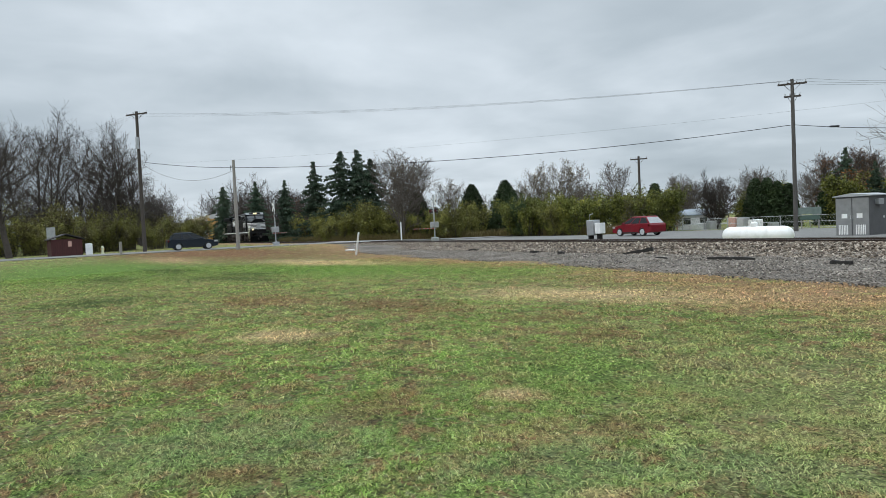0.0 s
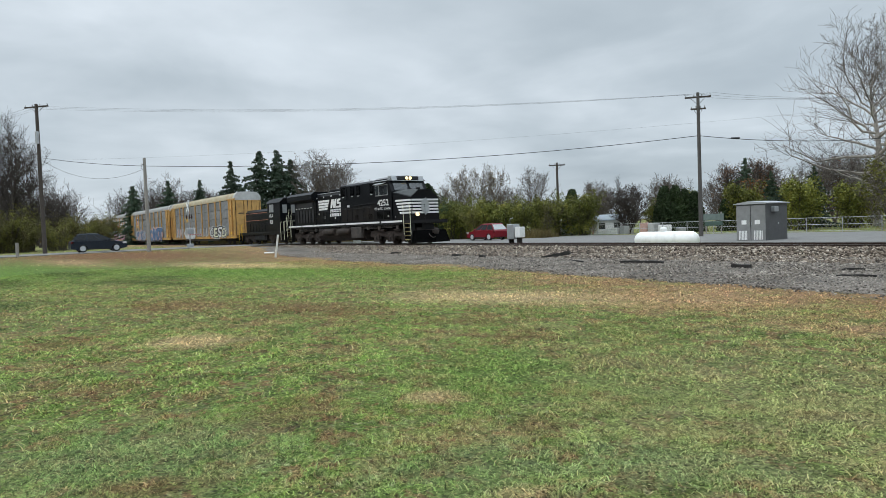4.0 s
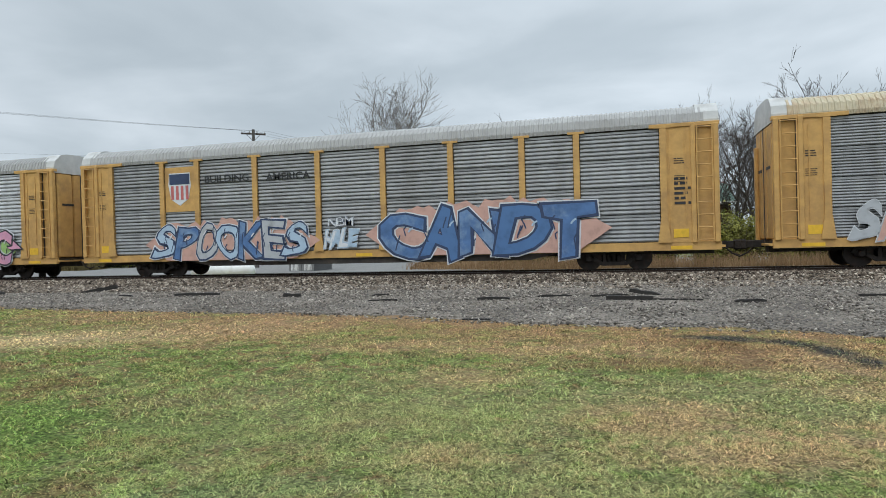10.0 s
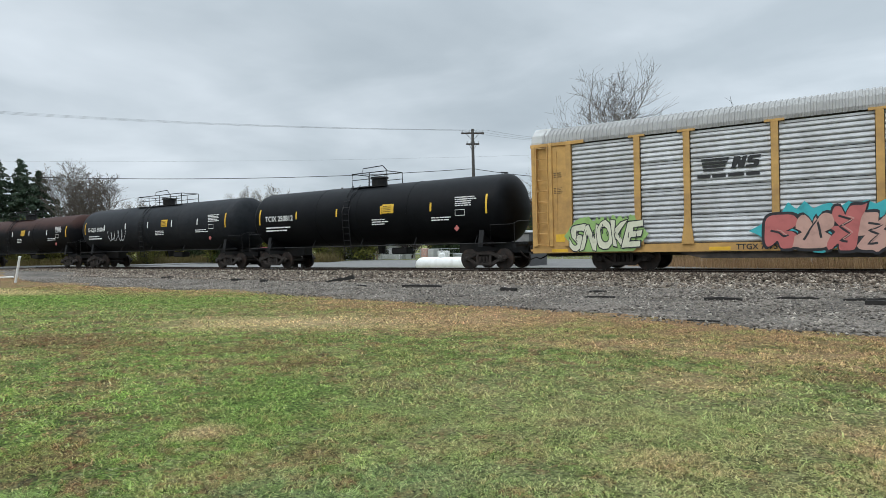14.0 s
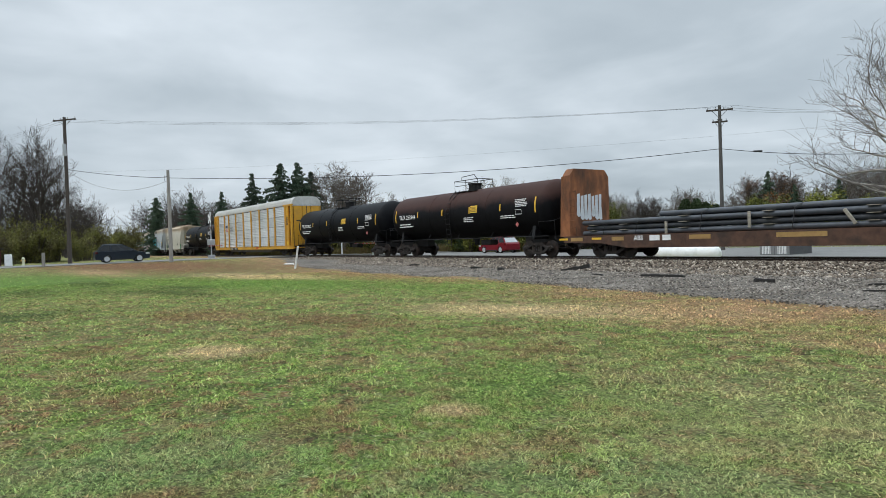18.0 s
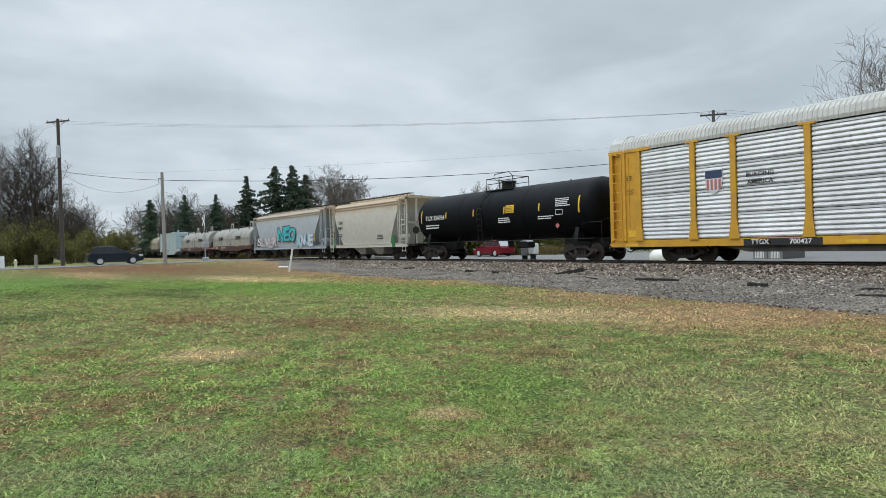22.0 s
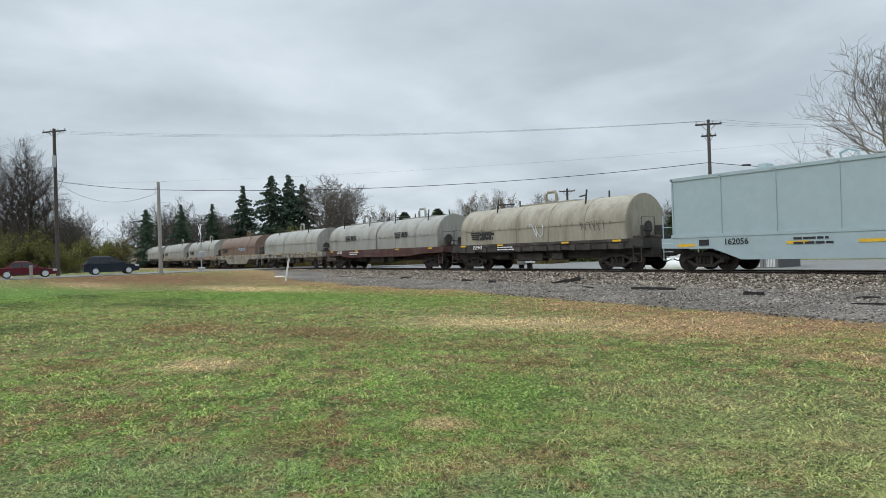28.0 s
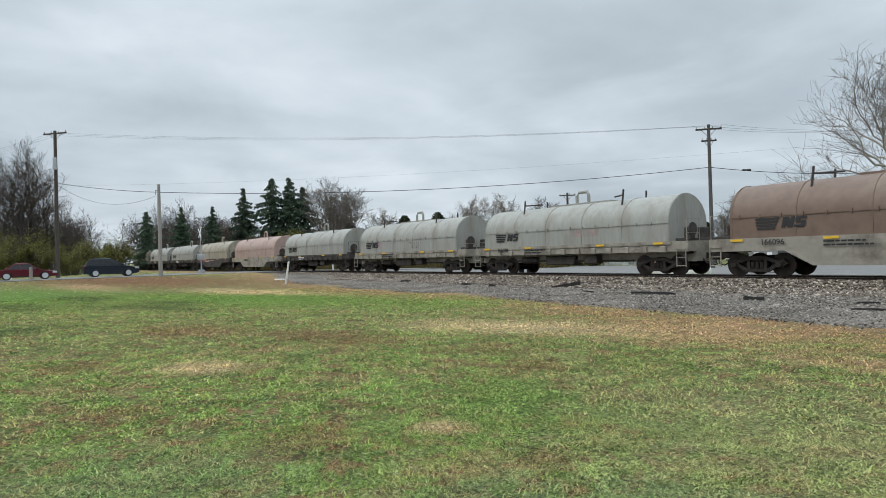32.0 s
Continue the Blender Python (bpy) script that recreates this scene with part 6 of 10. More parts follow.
def gon_box(front, back):
    L = front - back
    car = vehicle("covered_coil_box_car", "square blue-grey covered coil car with flat hood", "coil car", front, back)
    h = L / 2 - 0.5
    part("frame", Geo().prism([(-h, 1.42), (h, 1.42), (h, 1.0), (h - 2.4, 0.95), (h - 3.6, 0.5), (-h + 3.6, 0.5), (-h + 2.4, 0.95), (-h, 1.0)], -1.46, 1.46, axis="y"), BOXG, car)
    hx = h - 0.5
    hx1 = h - 2.2
    hood = part("hood", Geo().box(-hx, hx1, -1.44, 1.44, 1.42, 3.95, 0.06), BOXG, car)
    g = Geo()
    for i in range(6):
        x = -hx + 0.1 + (hx + hx1 - 0.2) * i / 5
        g.box(x - 0.03, x + 0.03, -1.475, -1.44, 1.42, 3.9)
    g.box(-hx, hx1, -1.475, -1.44, 3.82, 3.95).box(-hx, hx1, -1.48, -1.44, 1.42, 1.55)
    part("rib", g, BOXG, hood)
    part("lifting_loop", Geo().tube([(-0.3, 0, 3.9), (-0.3, 0, 4.3), (0, 0, 4.42), (0.3, 0, 4.3), (0.3, 0, 3.9)], 0.06, 8).box(-3.2, -2.9, -0.3, 0.3, 3.9, 4.25), BOXG, hood)
    for k in (-1, 1):
        g = Geo()
        x = k * (h - 0.05)
        g.tube([(x, -1.4, 0.5), (x, -1.4, 2.4), (x - k * 0.9, -1.4, 2.4), (x - k * 0.9, -1.4, 1.4)], 0.025, 6).tube([(x, -1.4, 1.9), (x - k * 0.9, -1.4, 1.9)], 0.02, 6)
        for z in (0.5, 0.85, 1.2):
            g.tube([(x, -1.45, z), (x - k * 0.5, -1.45, z)], 0.02, 6)
        part("end_railing", g, BOXG, car)
        truck(car, k * (h - 1.75))
    letters(car, "162056", 0.34, -h + 3.4, 1.2, BLKT, -1.475)
    bars(car, -h + 1.8, 1.2, 0.5, 1, BLKT, -1.475, 0.24, 0.1, 71)
    bars(car, -h + 5.6, 1.25, 1.6, 2, BLKT, -1.475, 0.08, 0.09, 72)
    for x in (-h + 1.2, -1.2, 1.2, h - 2.4):
        part("reflector", Geo().box(x - 0.4, x + 0.4, -1.475, -1.465, 1.05, 1.16), YELT, car)
    o = part("lettering", text_geo("COVERS TO BE APPLIED\nTO CAR SERIES", 0.17), BLKT, car)
    o.rotation_euler, o.location = (0, 0, math.pi / 2), (hx1 + 0.01, 0, 3.2)
    couplers(car, L / 2)


def coil_consist():
    s = -446.15
    for i, c in enumerate(COILS):
        if c is None:
            gon_box(s, s - 14.9)
            s -= 14.9
            continue
        label, L, paint, fr, hoods, style, num, logo, deco = c
        coil_car(label, s, s - L, paint, fr, hoods, style, num, logo, 70 + i, deco)
        s -= L


coil_consist()


# ---- locomotives ----
@once
def loco_frame_mesh(n, span):
    g = Geo()
    h = span / 2
    g.prism([(-h - 1.0, 0.62), (-h - 0.9, 0.98), (-h - 0.5, 1.02), (-h * 0.5, 0.90), (0, 0.98), (h * 0.5, 0.90), (h + 0.5, 1.02), (h + 0.9, 0.98), (h + 1.0, 0.62), (h + 0.4, 0.50), (h * 0.5, 0.62), (0, 0.48), (-h * 0.5, 0.62), (-h - 0.4, 0.50)], -0.10, 0.10, axis="y")
    for i in range(n):
        x = -h + span * i / (n - 1)
        g.prism([(x - 0.42, 0.22), (x + 0.42, 0.22), (x + 0.30, 0.80), (x - 0.30, 0.80)], -0.17, 0.1, axis="y")
        g.lathe([(-0.24, 0.02), (-0.24, 0.10), (-0.2, 0.13), (0.1, 0.14)], 14, "y", (x, 0, 0.5))
        for dx in (-0.42, 0.42):
            g.lathe([(0.40 + 0.025 * k, 0.07 + 0.014 * (k % 2)) for k in range(11)], 8, "z", (x + dx, -0.05, 0))
    for x in (-h * 0.55, h * 0.55):
        g.tube([(x - 0.40, -0.16, 1.02), (x + 0.35, -0.16, 1.02)], 0.12, 10)
    return g.mesh("side_frame", LOCOTRUCK)


def loco_truck(parent, x, n=3, span=3.9):
    t = part("truck", Geo().box(-span / 2 - 0.9, span / 2 + 0.9, -0.9, 0.9, 0.36, 1.15), FRAMED, parent, "grimy three-axle truck" if n == 3 else "grimy two-axle truck")
    t.location = (x, 0, 0)
    for y, k in ((-1.08, 1), (1.08, -1)):
        f = part("side_frame", loco_frame_mesh(n, span), None, t)
        f.location, f.scale = (0, y, 0), (1, k, 1)
    for i in range(n):
        for y, turn in ((-0.76, 0), (0.76, math.pi)):
            w = part("wheel", wheel_mesh(0.51), None, t)
            w.location, w.rotation_euler = (-span / 2 + span * i / (n - 1), y, 0.51), (0, 0, turn)


DUSTBLK = mat("road_dusted_black_paint", (0.010, 0.0085, 0.008), 0.55, var=0.4, scale=1.2, dirt=(0.026, 0.019, 0.015), damt=0.8, dscale=0.8, spec=0.2)
# near-black: painted shade in vents, louvres and below the deck; plain colour on the plough
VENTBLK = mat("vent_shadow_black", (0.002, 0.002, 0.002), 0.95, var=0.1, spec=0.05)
DECKGREY = mat("dull_grey_deck_paint", (0.055, 0.06, 0.06), 0.8, var=0.25)
STEPEDGE = mat("pale_yellow_edging", (0.55, 0.45, 0.20), 0.6, var=0.2)


def road_locomotive(front, back):
    eng = vehicle("diesel_locomotive", "black six-axle diesel locomotive with white stripes and lettering", "locomotive", front, back)
    # frame, walkway edge stripe
    part("underframe", Geo().box(-10.5, 10.0, -1.5, 1.5, 1.42, 1.66).box(-10.2, 9.8, -0.5, 0.5, 1.0, 1.45), BLACK2, eng)
    for x0, x1 in ((-10.4, -7.6), (-7.45, -5.1), (-5.0, -2.4), (-2.3, 0.6), (0.75, 5.9), (6.2, 8.9)):
        part("walkway_stripe", Geo().box(x0, x1, -1.525, -1.505, 1.55, 1.68), WHITET, eng)
    # radiator section with its wide overhang
    part("radiator_hood", Geo().box(-9.85, -5.4, -1.1, 1.1, 1.66, 3.75, 0.04), BLACK, eng)
    part("radiator_wing", Geo().prism([(-1.5, 3.92), (-1.5, 4.32), (-1.2, 4.55), (1.2, 4.55), (1.5, 4.32), (1.5, 3.92), (1.1, 3.7), (-1.1, 3.7)], -10.6, -5.3), BLACK, eng, "overhanging radiator wing")
    for i in range(6):
        x = -9.0 + i * 0.62
        part("radiator_grille", Geo().box(x - 0.22, x + 0.22, -1.14, -1.1, 1.85, 3.15, 0.01), BLACK2, eng)
    part("intake_screen", Geo().box(-9.2, -5.9, -1.16, -1.1, 3.28, 3.62), BLKT, eng)
    part("engine_hood", Geo().prism([(-1.0, 1.66), (-1.0, 4.05), (-0.85, 4.3), (0.85, 4.3), (1.0, 4.05), (1.0, 1.66)], -5.4, -0.2), BLACK, eng)
    part("exhaust_box", Geo().box(-4.1, -2.9, -0.4, 0.4, 4.28, 4.62, 0.05), BLACK2, eng)
    part("horn", Geo().lathe([(-1.6, 0.03), (-1.5, 0.05), (-1.15, 0.12), (-1.14, 0.02)], 10, "x", (0, -0.2, 4.52)).lathe([(-1.5, 0.03), (-1.2, 0.1), (-1.19, 0.02)], 10, "x", (0, 0.1, 4.55)).box(-1.5, -1.2, -0.4, 0.3, 4.28, 4.45), BLACK2, eng)
    part("inverter_cabinet", Geo().prism([(-1.38, 1.66), (-1.38, 4.55), (-1.1, 4.72), (1.1, 4.72), (1.38, 4.55), (1.38, 1.66)], -0.2, 5.35), BLACK, eng)
    part("upper_cabinet", Geo().box(-0.18, 0.9, -1.42, -1.38, 3.5, 4.6, 0.02).box(0.95, 5.3, -1.40, -1.38, 2.9, 2.95), BLACK, eng)
    # each vent is a black box with the shade of its recess in the colour
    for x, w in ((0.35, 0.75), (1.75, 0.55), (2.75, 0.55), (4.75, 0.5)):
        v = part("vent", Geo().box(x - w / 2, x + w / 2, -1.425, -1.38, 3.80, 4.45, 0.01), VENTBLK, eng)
        part("vent_tag", Geo().box(x - 0.1, x + 0.12, -1.43, -1.40, 3.68, 3.73), WHITET, eng)
        for k in range(5):
            part("slat", Geo().box(x - w / 2 + 0.04 + w * k / 5, x - w / 2 + 0.08 + w * k / 5, -1.44, -1.42, 3.88, 4.4), BLACK, v)
    for i in range(9):
        x = -5.2 + i * 0.58
        part("hood_door", Geo().box(x, x + 0.52, -1.025, -1.0, 1.8, 3.5, 0.008), BLACK, eng)
    for x, z in ((-5.3, 3.95), (-4.0, 3.98), (-2.6, 4.02), (-1.0, 4.02), (-0.4, 3.9)):
        part("lifting_lug", Geo().box(x, x + 0.12, -1.03, -0.95, z - 0.05, z + 0.05), WHITET, eng)
    part("hood_top_rail", Geo().tube([(-5.3, -0.9, 4.30), (-0.25, -0.9, 4.30)], 0.03, 6), SILVER, eng)
    for x in (-9.3, -8.68, -8.06, -7.44, -6.82, -6.2):
        part("grille_tag", Geo().box(x - 0.16, x + 0.1, -1.16, -1.14, 3.18, 3.23), WHITET, eng)
        # black box: the opening's inner shade is put into its colour
        part("grille_opening", Geo().box(x + 0.16, x + 0.46, -1.150, -1.135, 1.95, 3.05), BLKT, eng)
    for i in range(3):
        part("step_stripe", Geo().box(-9.9, -9.86, -1.0 + i * 0.0, -0.5, 2.5 + i * 0.28, 2.62 + i * 0.28), WHITET, eng)
    for i in range(6):
        x = 0.0 + i * 0.88
        part("hood_door", Geo().box(x, x + 0.8, -1.405, -1.38, 1.8, 2.85, 0.008), DUSTBLK, eng)
    # thin black strips paint the shaded slits of the louvres
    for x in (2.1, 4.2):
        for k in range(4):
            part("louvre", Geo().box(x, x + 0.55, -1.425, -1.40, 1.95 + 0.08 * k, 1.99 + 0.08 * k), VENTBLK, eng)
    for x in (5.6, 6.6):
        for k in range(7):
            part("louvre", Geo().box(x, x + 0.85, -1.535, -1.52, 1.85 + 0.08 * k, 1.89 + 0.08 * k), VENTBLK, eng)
    part("cabinet_rail", Geo().tube([(-0.1, -1.45, 2.95), (5.3, -1.45, 3.05)], 0.02, 6), BLACK2, eng)
    # a near-black sheet stands in for the deep shade below the deck
    part("deck_shade_sheet", Geo().box(-9.6, 9.2, -1.30, -1.2, 1.10, 1.42), VENTBLK, eng, "black sheet in place of shade under the deck")
    g = Geo()
    for k, (z, r) in enumerate(((1.36, 0.03), (1.27, 0.022), (1.19, 0.026))):
        g.tube([(-9.0 + 0.6 * k, -1.36, z), (-3.5, -1.37, z - 0.03), (2.0, -1.36, z), (8.4 - 0.5 * k, -1.37, z + 0.02)], r, 6)
    for x in (-8.2, -4.9, 4.0, 5.6, 8.1):
        g.box(x - 0.14, x + 0.14, -1.42, -1.3, 1.08, 1.40, 0.02)
    part("piping", g, FRAMED, eng, "dark piping and gear under the deck")
    # cab
    cab = part("cab", Geo().prism([(5.35, 1.66), (7.7, 1.66), (7.7, 3.75), (7.25, 4.66), (5.35, 4.66)], -1.52, 1.52, axis="y"), BLACK, eng)
    part("cab_roof", Geo().prism([(-1.62, 4.52), (-1.2, 4.80), (0, 4.88), (1.2, 4.80), (1.62, 4.52), (1.5, 4.5), (-1.5, 4.5)], 5.3, 7.4), mat("dull_cab_roof_grey", (0.20, 0.205, 0.21), 0.6, 0.1, var=0.15), eng, "dull grey cab roof")
    part("sunshade", Geo().prism([(-1.52, 4.42), (-1.85, 4.30), (-1.85, 4.27), (-1.52, 4.38)], 5.7, 7.0), SILVER, cab)
    for x0, x1 in ((5.55, 5.95), (6.1, 6.62), (6.66, 7.15)):
        w = part("window_frame", Geo().box(x0 - 0.05, x1 + 0.05, -1.535, -1.52, 3.5, 4.28), SILVER, cab)
        part("pane", Geo().box(x0, x1, -1.545, -1.53, 3.56, 4.22), GLASS, w)
    part("nose_door_handle", Geo().tube([(8.0, -1.45, 1.9), (8.0, -1.47, 2.0)], 0.02, 6), SILVER, eng)
    part("windscreen", Geo().add([(7.72, -1.25, 3.82), (7.72, -0.1, 3.82), (7.36, -0.1, 4.5), (7.36, -1.25, 4.5), (7.72, 0.1, 3.82), (7.72, 1.25, 3.82), (7.36, 1.25, 4.5), (7.36, 0.1, 4.5)], [(0, 1, 2, 3), (4, 5, 6, 7)]), GLASS, cab)
    part("number_board_housing", Geo().prism([(7.0, 4.50), (7.55, 4.50), (7.45, 4.84), (7.0, 4.86)], -1.35, 1.35, axis="y"), SILVER, eng, "silver housing above the windscreen")
    nb = part("number_board", Geo().box(7.2, 7.58, -0.9, 0.9, 4.55, 4.82, 0.03), BLKT, eng)
    for y in (-0.55, -0.25):
        part("headlight", Geo().lathe([(7.6, 0.02), (7.66, 0.1), (7.6, 0.12)], 12, "x", (0, y + 0.4, 4.68)), LAMP, nb, "lit warm headlight")
    # nose
    part("nose", Geo().loft([[(7.7, -1.45, 1.66), (7.7, 1.45, 1.66), (7.7, 1.45, 3.62), (7.7, 0.7, 3.84), (7.7, -0.7, 3.84), (7.7, -1.45, 3.62)], [(9.55, -1.15, 1.66), (9.55, 1.15, 1.66), (9.55, 1.15, 3.22), (9.55, 0.5, 3.74), (9.55, -0.5, 3.74), (9.55, -1.15, 3.22)]]), BLACK, eng)
    part("nose_deck", Geo().loft([[(7.75, -1.38, 3.655), (7.75, -0.7, 3.86), (7.75, 0.7, 3.86), (7.75, 1.38, 3.655)], [(9.5, -1.1, 3.28), (9.5, -0.5, 3.76), (9.5, 0.5, 3.76), (9.5, 1.1, 3.28)]], False, False), DECKGREY, eng, "dull grey anti-glare nose top")
    for x, y in ((8.3, -0.5), (9.2, -0.4)):
        part("deck_fitting", Geo().box(x, x + 0.3, y - 0.1, y + 0.1, 3.78, 3.9, 0.02), BLACK2, eng)
    for k in range(5):
        z = 2.12 + k * 0.215
        x0 = 7.98 + 0.11 * (4 - k)
        y0, y1 = -1.45 + (x0 - 7.7) / 1.85 * 0.30, -1.15
        part("nose_stripe", Geo().add([(x0, y0 - 0.012, z), (9.55, y1 - 0.012, z), (9.55, y1 - 0.012, z + 0.125), (x0 - 0.05, y0 - 0.012, z + 0.125)], [(0, 1, 2, 3)]).box(9.55, 9.565, -1.12, 1.12, z, z + 0.125), WHITET, eng)
    part("nose_emblem", Geo().prism([(0.0, 2.0), (0.35, 2.3), (0.3, 2.9), (0.05, 3.2), (-0.3, 2.95), (-0.35, 2.4)], 9.566, 9.58), SILVER, eng)
    part("walkway", Geo().box(9.4, 10.15, -1.45, 1.45, 1.45, 1.66), BLACK2, eng)
    part("ditch_light", Geo().lathe([(10.02, 0.13), (10.12, 0.13), (10.14, 0.02)], 14, "x", (0, -1.0, 2.05)), LAMP, eng, "lit ditch light")
    part("plow", Geo().loft([[(9.9, -1.3, 0.95), (10.15, -1.25, 0.95), (10.4, 0, 0.95), (10.15, 1.25, 0.95), (9.9, 1.3, 0.95)], [(10.0, -1.5, 0.12), (10.4, -1.42, 0.12), (10.75, 0, 0.12), (10.4, 1.42, 0.12), (10.0, 1.5, 0.12)]]), VENTBLK, eng, "black snow plough blade")
    # steps and handrails at both ends
    for x, k in ((9.55, 1), (-10.35, -1)):
        g = Geo()
        for i in range(5):
            g.box(x - 0.35, x + 0.35, -1.53, -1.50, 0.33 + i * 0.27, 0.358 + i * 0.27)
            part("step", Geo().box(x - 0.35, x + 0.35, -1.5, -1.25, 0.32 + i * 0.27, 0.35 + i * 0.27), BLACK2, eng)
        part("step_edging", g, STEPEDGE, eng, "pale yellow step edging")
        part("step_well", Geo().box(x - 0.38, x + 0.38, -1.25, -1.15, 0.2, 1.5).box(x - 0.40, x - 0.36, -1.5, -1.2, 0.2, 1.6).box(x + 0.36, x + 0.40, -1.5, -1.2, 0.2, 1.6), BLACK2, eng)
        g = Geo()
        for dx in (-0.42, 0.42):
            g.tube([(x + dx, -1.52, 0.7), (x + dx, -1.55, 2.5), (x + dx - 0.15 * k, -1.5, 2.75)], 0.025, 6)
        part("grab_rail", g, SP_CREAM, eng, "pale yellow grab rails")
    g = Geo()
    for i in range(12):
        x = -9.8 + i * 1.36
        if x < 5.2:
            g.tube([(x, -1.48, 1.66), (x, -1.48, 2.75)], 0.018, 6)
    g.tube([(-9.9, -1.48, 2.75), (5.2, -1.48, 2.75)], 0.02, 6).tube([(-9.9, -1.48, 2.25), (-0.4, -1.48, 2.25)], 0.014, 6)
    g.tube([(10.1, -1.4, 1.66), (10.1, -1.4, 2.7), (10.1, -0.4, 2.7), (10.1, -0.4, 1.66)], 0.02, 6)
    g.tube([(-10.5, -1.4, 1.66), (-10.5, -1.4, 2.7), (-10.5, 1.4, 2.7), (-10.5, 1.4, 1.66)], 0.02, 6)
    part("handrail", g, BLACK2, eng)
    # fuel tank and air reservoirs
    tank = part("fuel_tank", Geo().prism([(-1.35, 1.3), (1.35, 1.3), (1.4, 0.75), (1.1, 0.32), (-1.1, 0.32), (-1.4, 0.75)], -4.4, 3.3), LOCOTRUCK, eng, "dusty brown fuel tank")
    for x0, x1 in ((-3.4, -1.3), (-0.8, 1.35)):
        part("air_reservoir", Geo().lathe([(x0, 0.02), (x0 + 0.08, 0.2), (x0 + 0.25, 0.27), (x1 - 0.25, 0.27), (x1 - 0.08, 0.2), (x1, 0.02)], 18, "x", (0, -1.4, 1.02)), LOCOTRUCK, eng, smooth=40)
    part("battery_box", Geo().box(1.6, 3.2, -1.52, -1.3, 0.5, 1.35, 0.03), FRAMED, eng)
    loco_truck(eng, 6.9)
    loco_truck(eng, -6.9)
    couplers(eng, (front - back) / 2 - 0.1)
    # lettering
    letters(eng, "4252", 0.62, 6.55, 2.98, WHITET, -1.535, squash=1.25)
    letters(eng, "DC to AC", 0.26, 5.9, 2.58, WHITET, -1.535)
    letters(eng, "AC44C6M", 0.2, 7.1, 2.56, WHITET, -1.535)
    streak_logo(eng, -2.75, 3.38, 1.42, -1.035, WHITET, 0.82)
    blocks(eng, -2.75, 2.78, 7, 0.24, 0.25, WHITET, -1.035)
    blocks(eng, -2.85, 2.44, 8, 0.24, 0.25, WHITET, -1.035)
    for x, z in ((-5.0, 2.5), (-3.9, 2.2), (-2.0, 2.1), (1.2, 2.9), (7.1, 1.95)):
        part("sticker", Geo().box(x, x + 0.16, -1.04 if x < 0 else -1.53, -1.025 if x < 0 else -1.4, z, z + 0.16), WHITET, eng)


